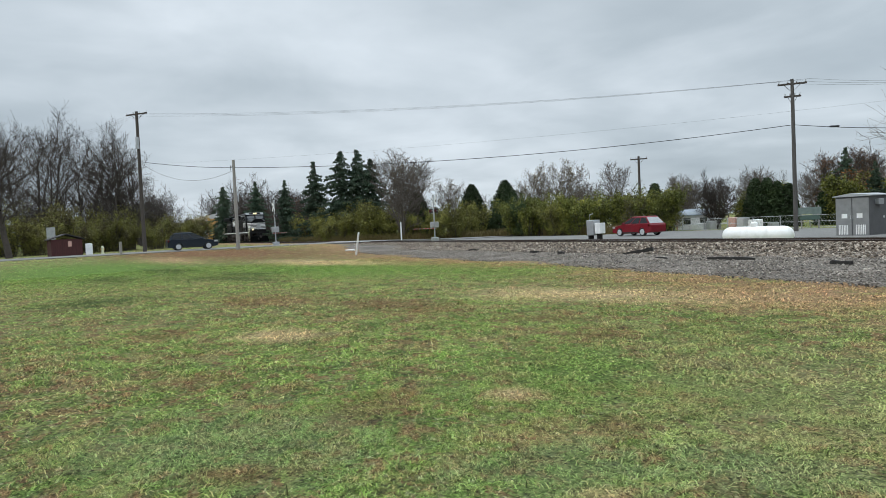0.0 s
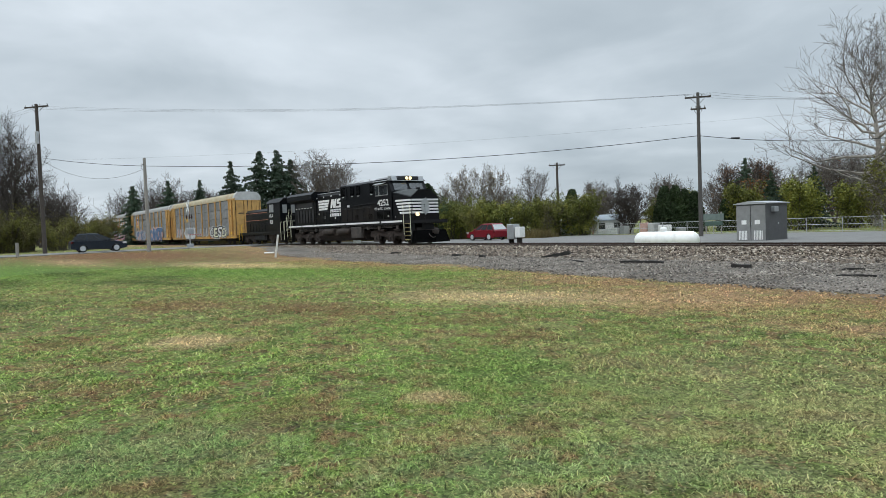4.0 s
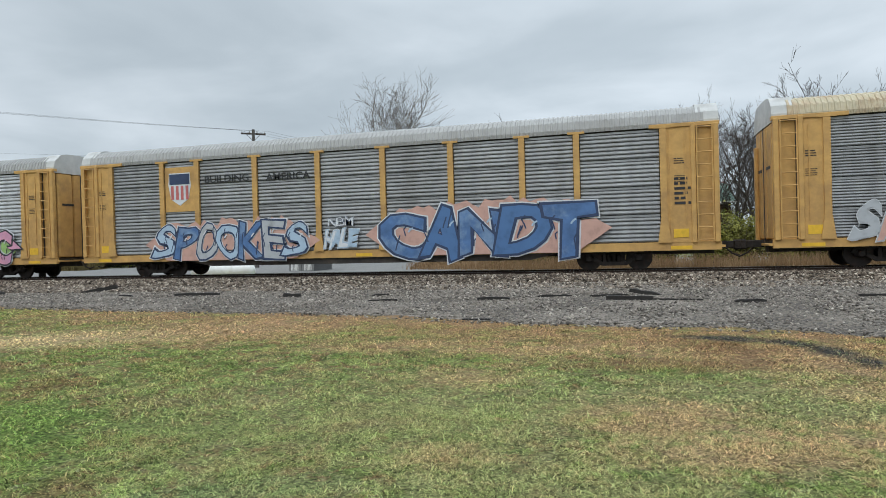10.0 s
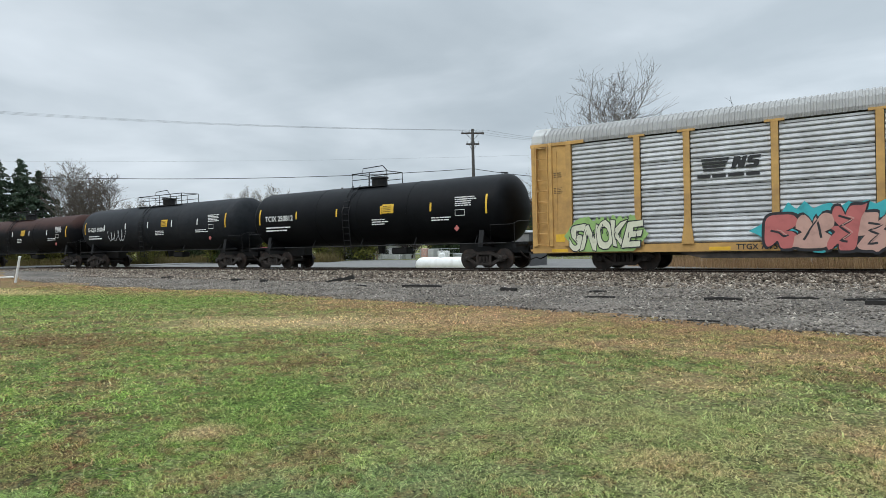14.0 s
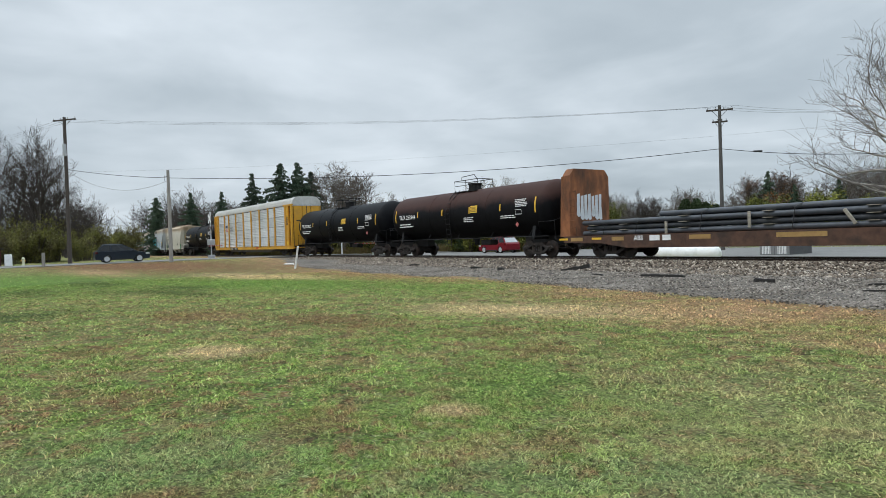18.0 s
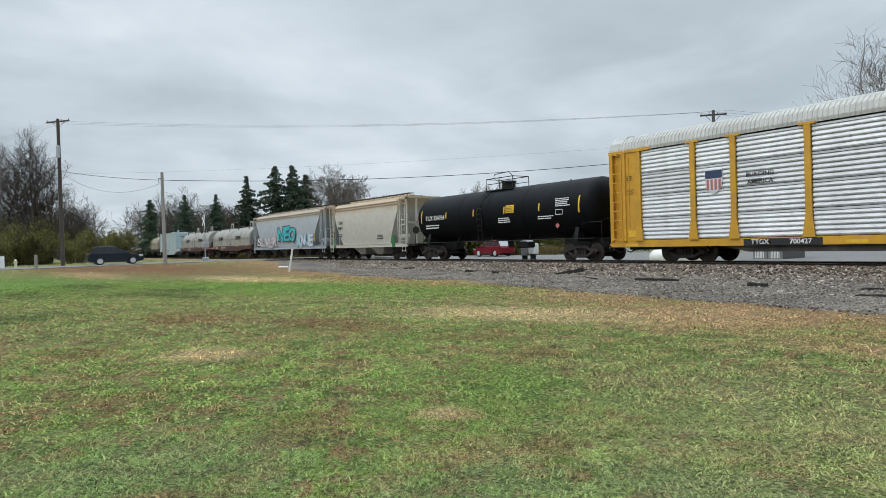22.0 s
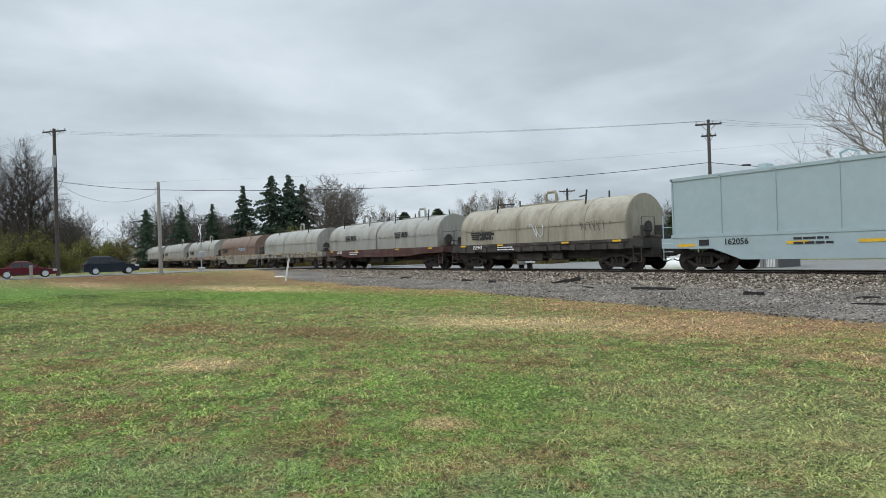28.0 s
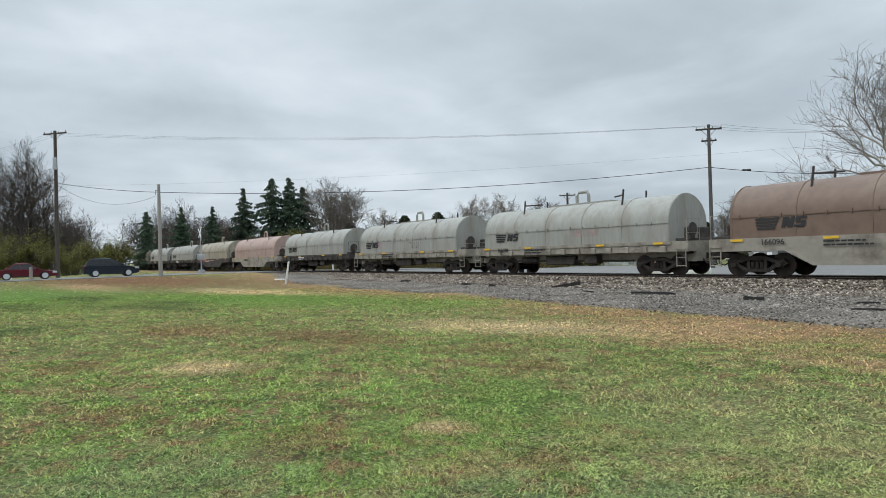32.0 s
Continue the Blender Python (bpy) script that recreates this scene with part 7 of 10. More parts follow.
def switcher(front, back):
    eng = vehicle("switcher_locomotive", "small black switcher locomotive with thin orange lines", "locomotive", front, back)
    part("underframe", Geo().box(-6.2, 6.2, -1.45, 1.45, 0.98, 1.25, 0.02), BLACK, eng)
    part("hood", Geo().prism([(-1.0, 1.25), (-1.0, 3.38), (-0.75, 3.62), (0.75, 3.62), (1.0, 3.38), (1.0, 1.25)], -5.4, 2.0), BLACK, eng)
    part("nose", Geo().box(-5.7, -5.38, -0.85, 0.85, 1.25, 3.45, 0.06), BLACK2, eng)
    for i in range(8):
        x = -4.9 + i * 0.85
        part("hood_door", Geo().box(x, x + 0.78, -1.03, -1.0, 1.35, 2.2, 0.01), BLACK, eng)
    for pts in ([(-5.4, 3.24), (1.95, 3.24)], [(-5.4, 2.5), (1.2, 2.5), (1.95, 3.2)]):
        part("orange_line", stroke_geo([pts], 0.022, -1.036), spray("orange_line_paint", (0.42, 0.17, 0.11)), eng)
    cab = part("cab", Geo().prism([(-1.45, 1.25), (-1.45, 4.05), (-1.1, 4.37), (0, 4.55), (1.1, 4.37), (1.45, 4.05), (1.45, 1.25)], 2.0, 5.2), BLACK, eng)
    part("cab_roof", Geo().prism([(-1.56, 4.02), (-1.12, 4.42), (0, 4.61), (1.12, 4.42), (1.56, 4.02), (1.1, 4.32), (0, 4.49), (-1.1, 4.32)], 1.85, 5.35), BLACK2, eng)
    for x0, x1 in ((2.55, 3.05), (3.1, 3.6)):
        part("pane", Geo().box(x0, x1, -1.47, -1.44, 3.15, 3.9), SILVER, cab)
    for y0, y1 in ((-1.2, -0.75), (-0.35, 0.35), (0.75, 1.2)):
        part("pane", Geo().box(5.19, 5.22, y0, y1, 3.0, 3.8), SILVER, cab)
    part("headlight", Geo().lathe([(5.2, 0.14), (5.32, 0.14), (5.33, 0.02)], 12, "x", (0, -0.15, 4.17)).lathe([(5.2, 0.14), (5.32, 0.14), (5.33, 0.02)], 12, "x", (0, 0.15, 4.17)), WHITE, eng)
    part("exhaust_pipe", Geo().lathe([(3.55, 0.22), (4.0, 0.2), (4.02, 0.02)], 14, "z", (-1.2, 0, 0)), BLACK2, eng)
    letters(eng, "903", 0.52, 2.95, 2.2, WHITET, -1.46, squash=0.95)
    letters(eng, "LSLX", 0.42, 2.95, 2.8, WHITET, -1.46, squash=1.05)
    part("equipment_box", Geo().box(-2.2, 1.2, -1.3, -0.9, 0.45, 1.0, 0.02), BLACK2, eng)
    # one dark box added to close the bright gap below the frame
    part("underbody", Geo().box(-5.6, 5.6, -0.85, 0.85, 0.42, 1.0), BLACK2, eng, "plain dark box filling the gap under the frame")
    for k in range(4):
        part("cooling_pipe", Geo().tube([(-2.0, -1.34, 0.6 + k * 0.1), (0.9, -1.34, 0.6 + k * 0.1)], 0.03, 6), BLACK2, eng)
    for x in (5.65, -5.95):
        part("step_well", Geo().box(x - 0.3, x + 0.3, -1.45, -1.2, 0.3, 0.36).box(x - 0.3, x + 0.3, -1.45, -1.2, 0.66, 0.72).box(x - 0.33, x - 0.3, -1.47, -1.2, 0.25, 1.2).box(x + 0.3, x + 0.33, -1.47, -1.2, 0.25, 1.2), BLACK2, eng)
        g = Geo()
        for dx in (-0.4, 0.4):
            g.tube([(x + dx, -1.48, 0.45), (x + dx, -1.5, 2.1), (x + dx * 0.4, -1.45, 2.15)], 0.028, 6)
        g.tube([(x + 0.35, -1.4, 1.25), (x + 0.35, -1.4, 2.2), (x + 0.35, 1.4, 2.2), (x + 0.35, 1.4, 1.25)], 0.024, 6)
        part("grab_rail", g, SP_CREAM if x > 0 else YELT, eng, "pale grab rails")
    part("end_ladder", Geo().tube([(5.25, -0.9, 1.3), (5.6, -0.7, 3.3)], 0.024, 6).tube([(5.25, -0.3, 1.3), (5.6, -0.5, 3.3)], 0.024, 6), SP_CREAM, eng)
    loco_truck(eng, 3.6, 2, 2.4)
    loco_truck(eng, -3.6, 2, 2.4)
    couplers(eng, (front - back) / 2 - 0.05)


road_locomotive(-103.9, -125.9)
switcher(-125.9, -139.2)

# ---- the place round the track ----
def utility_pole(x, y, h, r, m, arms=(), label="", lean=0.0, z=0.0):
    p = thing("utility_pole", label, "utility pole", pose(x, y, z, 0, lean, 0))
    part("pole", Geo().tube([(0, 0, -0.5), (0, 0, h)], [r, r * 0.7], 12), m, p)
    for zz, w, turn in arms:
        a = part("crossarm", Geo().box(-w / 2, w / 2, -0.06, 0.06, zz - 0.06, zz + 0.06, 0.01), WOODP, p)
        a.rotation_euler = (0, 0, radians(turn))
        for k in range(4):
            xx = -w / 2 + 0.08 + (w - 0.16) * k / 3
            part("insulator", Geo().lathe([(zz + 0.06, 0.02), (zz + 0.1, 0.05), (zz + 0.16, 0.035), (zz + 0.2, 0.05), (zz + 0.24, 0.01)], 10, "z", (xx, 0, 0)), SILVER, a)
        part("brace", Geo().tube([(-w * 0.3, 0.05, zz), (0, 0.05, zz - 0.6), (w * 0.3, 0.05, zz)], 0.02, 6), WOODP, a)
    return p


PL, PS, PR, PB = (-69.9, 5.8), (-57.8, 12.2), (-28.6, 45.9), (-18.4, 59.3)
p = utility_pole(*PL, 13.75, 0.19, WOODP, ((13.5, 2.6, 40),), "tall dark wooden utility pole with one crossarm", z=0.42)
part("transformer", Geo().lathe([(10.1, 0.02), (10.1, 0.16), (11.2, 0.16), (11.25, 0.02)], 12, "z", (0.25, -0.1, 0)), SILVER, p)
p = utility_pole(*PS, 7.75, 0.17, WOODG, (), "short weathered grey wooden pole", z=0.4)
part("cable_hook", Geo().tube([(0.1, -0.1, 7.2), (-0.3, -0.2, 7.3), (-0.35, -0.2, 6.9)], 0.03, 6), WIRE, p)
utility_pole(*PR, 11.1, 0.16, mat("weathered_mid_grey_wood", (0.085, 0.078, 0.072), 0.9, var=0.3, stretch=(8, 8, 0.5)), ((10.75, 1.9, 40), (9.85, 1.1, 40)), "tall wooden utility pole with two crossarms")
utility_pole(-51.7, 54.5, 8.3, 0.17, WOODP, ((8.0, 1.8, 40),), "dark wooden utility pole among trees")
utility_pole(*PB, 10.7, 0.18, WOODG, ((10.3, 1.6, 40),), "weathered wooden utility pole beside bushes")


def cable(a, b, sag, r, label="", n=28):
    pts = []
    for i in range(n + 1):
        t = i / n
        pts.append((a[0] + (b[0] - a[0]) * t, a[1] + (b[1] - a[1]) * t, a[2] + (b[2] - a[2]) * t - 4 * sag * t * (1 - t)))
    return tagged(part("overhead_cable", Geo().tube(pts, r, 6), WIRE), label or "thin black overhead power wire", "cable", "overhead wires")


for dx, dy in ((-0.9, -0.75), (0.0, 0.0), (0.9, 0.75)):
    cable((PL[0] + dx, PL[1] + dy, 13.85), (PR[0] + dx, PR[1] + dy, 11.0), 0.7, 0.006)
    cable((PR[0] + dx, PR[1] + dy, 11.0), (PB[0] + dx, PB[1] + dy, 10.6), 0.5, 0.007)
    cable((PL[0] + dx, PL[1] + dy, 13.85), (-150 + dx, -30 + dy, 13.0), 1.0, 0.007)
cable((PL[0], PL[1], 9.3), (PS[0], PS[1], 7.5), 0.15, 0.024, "thick black overhead communication cable")
cable((PS[0], PS[1], 7.5), (PR[0], PR[1], 7.8), 0.75, 0.024, "thick black overhead communication cable")
cable((PR[0], PR[1], 7.8), (PB[0], PB[1], 7.2), 0.45, 0.024, "thick black overhead communication cable")
cable((PL[0], PL[1], 9.2), (PS[0], PS[1], 7.3), 1.3, 0.012, "slack thin black overhead wire")
cable((-92, 8, 11.4), (-22, 62, 10.2), 0.8, 0.005)
sp = part("cable_splice", Geo().lathe([(-0.35, 0.02), (-0.3, 0.07), (0.3, 0.07), (0.35, 0.02)], 10, "x"), WIRE)
sp.location, sp.rotation_euler = (PR[0] + 1.7, PR[1] + 2.2, 7.5), (0, 0, radians(52))
tagged(sp, "black splice case hanging on the cable", "splice case")


# ---- plants ----
def frusta(segs, n):
    """Arrays of a mesh of tapered sticks from (p0, p1, r0, r1)."""
    a = np.array([[*s[0], *s[1], s[2], s[3]] for s in segs], float)
    p0, p1, r0, r1 = a[:, :3], a[:, 3:6], a[:, 6], a[:, 7]
    d = p1 - p0
    d /= np.linalg.norm(d, axis=1, keepdims=True) + 1e-9
    ref = np.where(np.abs(d[:, 2:3]) < 0.9, np.array([[0, 0, 1.0]]), np.array([[1.0, 0, 0]]))
    u = np.cross(d, ref)
    u /= np.linalg.norm(u, axis=1, keepdims=True)
    w = np.cross(d, u)
    vs = []
    for p, r in ((p0, r0), (p1, r1)):
        for k in range(n):
            c, s = math.cos(2 * math.pi * k / n), math.sin(2 * math.pi * k / n)
            vs.append(p + r[:, None] * (c * u + s * w))
    v = np.stack(vs, 1).reshape(-1, 3)
    m = len(segs)
    base = (np.arange(m) * 2 * n)[:, None]
    f = np.concatenate([np.stack([base[:, 0] + k, base[:, 0] + (k + 1) % n, base[:, 0] + n + (k + 1) % n, base[:, 0] + n + k], 1) for k in range(n)])
    return v, f


def grow_tree(seed, h, r, base=0.2, width=8.0, stems=1, tilt=14, n1=36, n2=11, n3=5, low=76, high=26, lift=0.28, crook=0.13):
    """A leafless tree: stems that go on to the top, boughs that fill a rounded crown, branches and twigs."""
    rng = random.Random(seed)
    wood, twigs, tips = [], [], []

    def run(p, d, length, r0, r1, n, rise_by, wob):
        """One bent limb; gives its joints with direction and thickness."""
        out, joints = (wood if r0 > 0.035 else twigs), []
        for i in range(n):
            d = (d + Vector((rng.gauss(0, wob), rng.gauss(0, wob), rng.gauss(rise_by / n, wob * 0.6)))).normalized()
            q = p + d * (length / n)
            a, b = r0 + (r1 - r0) * i / n, r0 + (r1 - r0) * (i + 1) / n
            out.append((p, q, a, b))
            joints.append((p, q, d, b))
            p = q
        return joints

    def along(joints, f):
        k = min(int(f * len(joints)), len(joints) - 1)
        p, q, d, rad = joints[k]
        return p.lerp(q, f * len(joints) - k), d, rad

    turn = rng.uniform(0, 6.283)
    for k in range(stems):
        a = turn + 6.283 * k / stems + rng.uniform(-0.4, 0.4)
        t = radians(tilt * rng.uniform(0.7, 1.3)) if stems > 1 else 0.03
        tall = h * (1.0 if k == 0 else rng.uniform(0.82, 0.98))
        stem = run(Vector((0, 0, -0.3)), Vector((math.sin(t) * math.cos(a), math.sin(t) * math.sin(a), math.cos(t))), tall, r, r * 0.06, 14, 0.25, crook * 0.5)
        m = max(10, int(n1 / stems ** 0.6))
        for j in range(m):
            u = (j + rng.random()) / m
            p, d, rad = along(stem, base + (0.985 - base) * u)
            reach = width / 2 / (1 if stems == 1 else 1.25) * (0.30 + 0.70 * math.sin(math.pi * (0.22 + 0.74 * u))) * rng.uniform(0.65, 1.15)
            ang = radians(low + (high - low) * u) + rng.gauss(0, 0.15)
            az = turn + 2.4 * j + k + rng.gauss(0, 0.3)
            out = Vector((math.sin(ang) * math.cos(az), math.sin(ang) * math.sin(az), math.cos(ang)))
            r1 = min(rad * 0.62, 0.012 + 0.016 * reach)
            bough = run(p, out, 1.12 * reach / max(math.sin(ang), 0.5), r1, 0.014, 7, lift, crook)
            for i in range(n2):
                f = 0.18 + 0.8 * (i + rng.random()) / n2
                p2, d2, rad2 = along(bough, f)
                side = Vector((rng.gauss(0, 1), rng.gauss(0, 1), rng.gauss(0.2, 0.6))).normalized()
                l2 = (0.5 + 0.46 * reach) * (1.15 - 0.55 * f) * rng.uniform(0.6, 1.3)
                branch = run(p2, (d2 * 0.75 + side * 0.75).normalized(), l2, min(rad2 * 0.7, 0.03), 0.012, 3, lift * 0.5, crook * 1.3)
                for q in range(n3):
                    p3, d3, _ = along(branch, 0.15 + 0.85 * (q + rng.random()) / n3)
                    side = Vector((rng.gauss(0, 1), rng.gauss(0, 1), rng.gauss(0.3, 0.7))).normalized()
                    twig = run(p3, (d3 * 0.8 + side * 0.8).normalized(), l2 * rng.uniform(0.4, 0.8), 0.0125, 0.009, 2, lift * 0.4, crook * 1.3)
                    tips.append(twig[-1][1])
    top = max(q[1][2] for q in wood + twigs)
    k = h / top
    sc = lambda l: [(q[0] * k, q[1] * k, q[2], q[3]) for q in l]
    return sc(wood), sc(twigs), [t * k for t in tips]


def leaf_cloud(points, per, spread, size, seed, droop=0.0):
    """Small folded leaves scattered round the points: quads as arrays."""
    g = np.random.default_rng(seed)
    c = np.repeat(np.array(points, float), per, 0) + g.normal(0, spread, (len(points) * per, 3))
    m = len(c)
    a, b = g.normal(0, 1, (m, 3)), g.normal(0, 1, (m, 3))
    a[:, 2] -= droop
    a /= np.linalg.norm(a, axis=1, keepdims=True)
    b -= a * (a * b).sum(1, keepdims=True)
    b /= np.linalg.norm(b, axis=1, keepdims=True)
    s = size * g.uniform(0.6, 1.4, (m, 1))
    v = np.stack([c - a * s, c + b * s * 0.5, c + a * s, c - b * s * 0.5], 1).reshape(-1, 3)
    return v, np.arange(4 * m).reshape(-1, 4)


def leaf_mat(name, colours, rough=0.7, clump=0.55):
    """Leaves or stones: each its own shade, and whole clumps lighter or darker."""
    m = bpy.data.materials.new(name)
    m.use_nodes = True
    n, l = m.node_tree.nodes, m.node_tree.links
    b = n["Principled BSDF"]
    b.inputs["Roughness"].default_value = rough
    b.inputs["Specular IOR Level"].default_value = 0.25
    geo = n.new("ShaderNodeNewGeometry")
    ramp = n.new("ShaderNodeValToRGB")
    ramp.color_ramp.interpolation = "LINEAR"
    e = ramp.color_ramp.elements
    while len(e) < len(colours):
        e.new(0.5)
    for i, c in enumerate(colours):
        e[i].position, e[i].color = i / (len(colours) - 1), (*c, 1)
    no = n.new("ShaderNodeTexNoise")
    no.inputs["Scale"].default_value, no.inputs["Detail"].default_value = 0.75, 4
    l.new(geo.outputs["Position"], no.inputs["Vector"])
    wide = n.new("ShaderNodeMapRange")
    wide.inputs["From Min"].default_value, wide.inputs["From Max"].default_value = 0.3, 0.7
    l.new(no.outputs["Fac"], wide.inputs["Value"])
    mix = n.new("ShaderNodeMix")
    mix.inputs["Factor"].default_value = clump
    l.new(geo.outputs["Random Per Island"], mix.inputs["A"])
    l.new(wide.outputs["Result"], mix.inputs["B"])
    l.new(mix.outputs["Result"], ramp.inputs["Fac"])
    oi = n.new("ShaderNodeObjectInfo")
    mr = n.new("ShaderNodeMapRange")
    mr.inputs["To Min"].default_value, mr.inputs["To Max"].default_value = 0.7, 1.25
    l.new(oi.outputs["Random"], mr.inputs["Value"])
    sc = n.new("ShaderNodeVectorMath")
    sc.operation = "SCALE"
    l.new(ramp.outputs[0], sc.inputs[0])
    l.new(mr.outputs[0], sc.inputs["Scale"])
    l.new(sc.outputs[0], b.inputs["Base Color"])
    return m


L_YG = leaf_mat("yellow_green_shrub_leaves", [(0.030, 0.030, 0.012), (0.090, 0.080, 0.024), (0.150, 0.148, 0.034), (0.235, 0.228, 0.050), (0.34, 0.31, 0.065)])
L_OLIVE = leaf_mat("olive_brown_shrub_leaves", [(0.034, 0.028, 0.015), (0.075, 0.060, 0.030), (0.135, 0.120, 0.042), (0.21, 0.205, 0.052), (0.28, 0.27, 0.066)])
L_GREEN = leaf_mat("green_hedge_leaves", [(0.024, 0.030, 0.009), (0.070, 0.078, 0.018), (0.13, 0.142, 0.028), (0.21, 0.21, 0.040), (0.31, 0.28, 0.055)])
L_SPRUCE = leaf_mat("dark_spruce_needles", [(0.022, 0.040, 0.025), (0.062, 0.095, 0.060), (0.115, 0.150, 0.10)])
L_CEDAR = leaf_mat("dark_cedar_foliage", [(0.014, 0.026, 0.010), (0.034, 0.056, 0.020), (0.06, 0.085, 0.03)])
L_RUST = leaf_mat("rust_orange_leaves", [(0.12, 0.05, 0.02), (0.22, 0.095, 0.03), (0.15, 0.08, 0.03)])
L_BUFF = leaf_mat("faded_buff_leaves", [(0.12, 0.09, 0.04), (0.20, 0.16, 0.06), (0.16, 0.10, 0.05)])
L_STRAW = leaf_mat("tall_straw_grass", [(0.17, 0.10, 0.052), (0.27, 0.17, 0.09), (0.36, 0.25, 0.14)])
BARKD = mat("dark_twig_bark", (0.062, 0.050, 0.043), 0.95, var=0.3)


def bare_tree(seed, h, r, bark, label, leaves=None, twig_bark=None, **habit):
    wood, twigs, tips = grow_tree(seed, h, r, **habit)
    t = thing("tree", label, "tree")
    part("trunk", raw_mesh("trunk", *frusta(wood, 6), bark, True), None, t)
    part("crown", raw_mesh("crown", *frusta(twigs, 3), twig_bark or bark), None, t, "bare twigs")
    if leaves:
        part("leaf", raw_mesh("leaf", *leaf_cloud(tips, leaves[1], leaves[2], leaves[3], seed), leaves[0]), None, t, "sparse withered leaves")
    return t


def spruce(seed, h, width, label, m=None, bare=0.04, power=1.0, airy=True):
    """A conical evergreen: whorls of drooping boughs with gaps between, longest near the ground."""
    rng = random.Random(seed)
    t = thing("spruce_tree", label, "tree")
    part("trunk", Geo().tube([(0, 0, -0.3), (0, 0, h * 0.985)], [h * 0.016, 0.015], 8), BARK, t)
    pts, segs, z = [], [], h * bare
    step = h * (0.052 if airy else 0.034)
    while z < h * 0.99:
        k = max(1 - z / h, 0.012)
        reach = width / 2 * k ** power + 0.10
        n = (6 if k > 0.2 else 4) if airy else 9
        a0 = rng.uniform(0, 6.283)
        for i in range(n):
            a = a0 + 6.283 * i / n + rng.uniform(-0.35, 0.35)
            rr = reach * (rng.uniform(0.42, 1.45) if airy else rng.uniform(0.8, 1.08))
            ca, sa = math.cos(a), math.sin(a)
            zs = z + rng.uniform(-0.3, 0.3) * step
            sag = rng.uniform(0.20, 0.42) if airy else 0.1
            segs.append((Vector((0, 0, zs)), Vector((ca * rr * 0.6, sa * rr * 0.6, zs - rr * sag * 0.75)), 0.035, 0.02))
            segs.append((Vector((ca * rr * 0.6, sa * rr * 0.6, zs - rr * sag * 0.75)), Vector((ca * rr, sa * rr, zs - rr * sag)), 0.02, 0.008))
            q = max(4, int(rr / 0.11))
            for j in range(q):
                f = (j + rng.random()) / q
                side = rng.uniform(-1, 1) * (0.34 * rr * (1.0 - f) + 0.07)
                pts.append((ca * rr * f - sa * side, sa * rr * f + ca * side, zs - rr * sag * (1.6 * f - 0.6 * f * f) - abs(rng.gauss(0, 0.07 if airy else 0.15))))
        z += step * rng.uniform(0.75, 1.25) * (0.45 + 0.55 * k)
    part("branch", raw_mesh("branch", *frusta(segs, 3), BARK), None, t)["kind"] = "stuff"
    part("crown", raw_mesh("crown", *leaf_cloud(pts, 7, 0.07, 0.16 if h > 8 else 0.12, seed, 0.8), m or L_SPRUCE), None, t)
    return t


def shrub(seed, h, w, label, leaf, per=6, size=0.13, n=420):
    """A wild shrub: arching stems in a few leaning clumps, leaves in uneven masses with gaps."""
    rng = random.Random(seed)
    t = thing("shrub", label, "shrub")
    segs, pts = [], []
    lobes = [(rng.uniform(0, 6.283), w / 2 * rng.uniform(0.15, 0.8), h * rng.uniform(0.55, 1.0)) for _ in range(7)]
    for i in range(30):
        la, lr, lh = lobes[i % 7]
        c = Vector((lr * math.cos(la), lr * math.sin(la), 0))
        p = c * 0.45 + Vector((rng.gauss(0, 0.12), rng.gauss(0, 0.12), -0.1))
        e = c + Vector((rng.gauss(0, w * 0.11), rng.gauss(0, w * 0.11), lh * rng.uniform(0.6, 1.05)))
        mid = p.lerp(e, 0.55) + Vector((rng.gauss(0, 0.15), rng.gauss(0, 0.15), 0.12 * h))
        segs += [(p, mid, 0.03, 0.02), (mid, e, 0.02, 0.006)]
        for j in range(n // 30):
            s = rng.uniform(0.12, 1.05)
            b = (p.lerp(mid, s * 2) if s < 0.5 else mid.lerp(e, s * 2 - 1)) + Vector((rng.gauss(0, 0.12 * w / 3), rng.gauss(0, 0.12 * w / 3), rng.gauss(0, 0.10 * h / 3)))
            b.z = max(b.z, 0.1)
            pts.append(tuple(b))
            if j % 3 == 0:
                segs.append((p.lerp(e, min(s, 1) * 0.85), b + Vector((rng.gauss(0, 0.15), rng.gauss(0, 0.15), rng.uniform(0, 0.3))), 0.010, 0.004))
    part("stem", raw_mesh("stem", *frusta(segs, 4), BARKD), None, t)
    part("crown", raw_mesh("crown", *leaf_cloud(pts, per, 0.17, size, seed), leaf), None, t)
    return t


def place_all(model, rows, group=""):
    """The first row takes the model itself, the others copies: x, y, z, size, turn."""
    for i, (x, y, z, s, turn) in enumerate(rows):
        m = pose(x, y, z, 0, 0, turn) @ Matrix.Diagonal((s, s, s, 1))
        if i == 0:
            first = model
            first.matrix_basis = m
        else:
            o = copy_thing(model, pose(x, y, z, 0, 0, turn))
            o.scale = (s, s, s)
        if group and i == 0:
            model["group"] = group
        if group and i:
            o["group"] = group


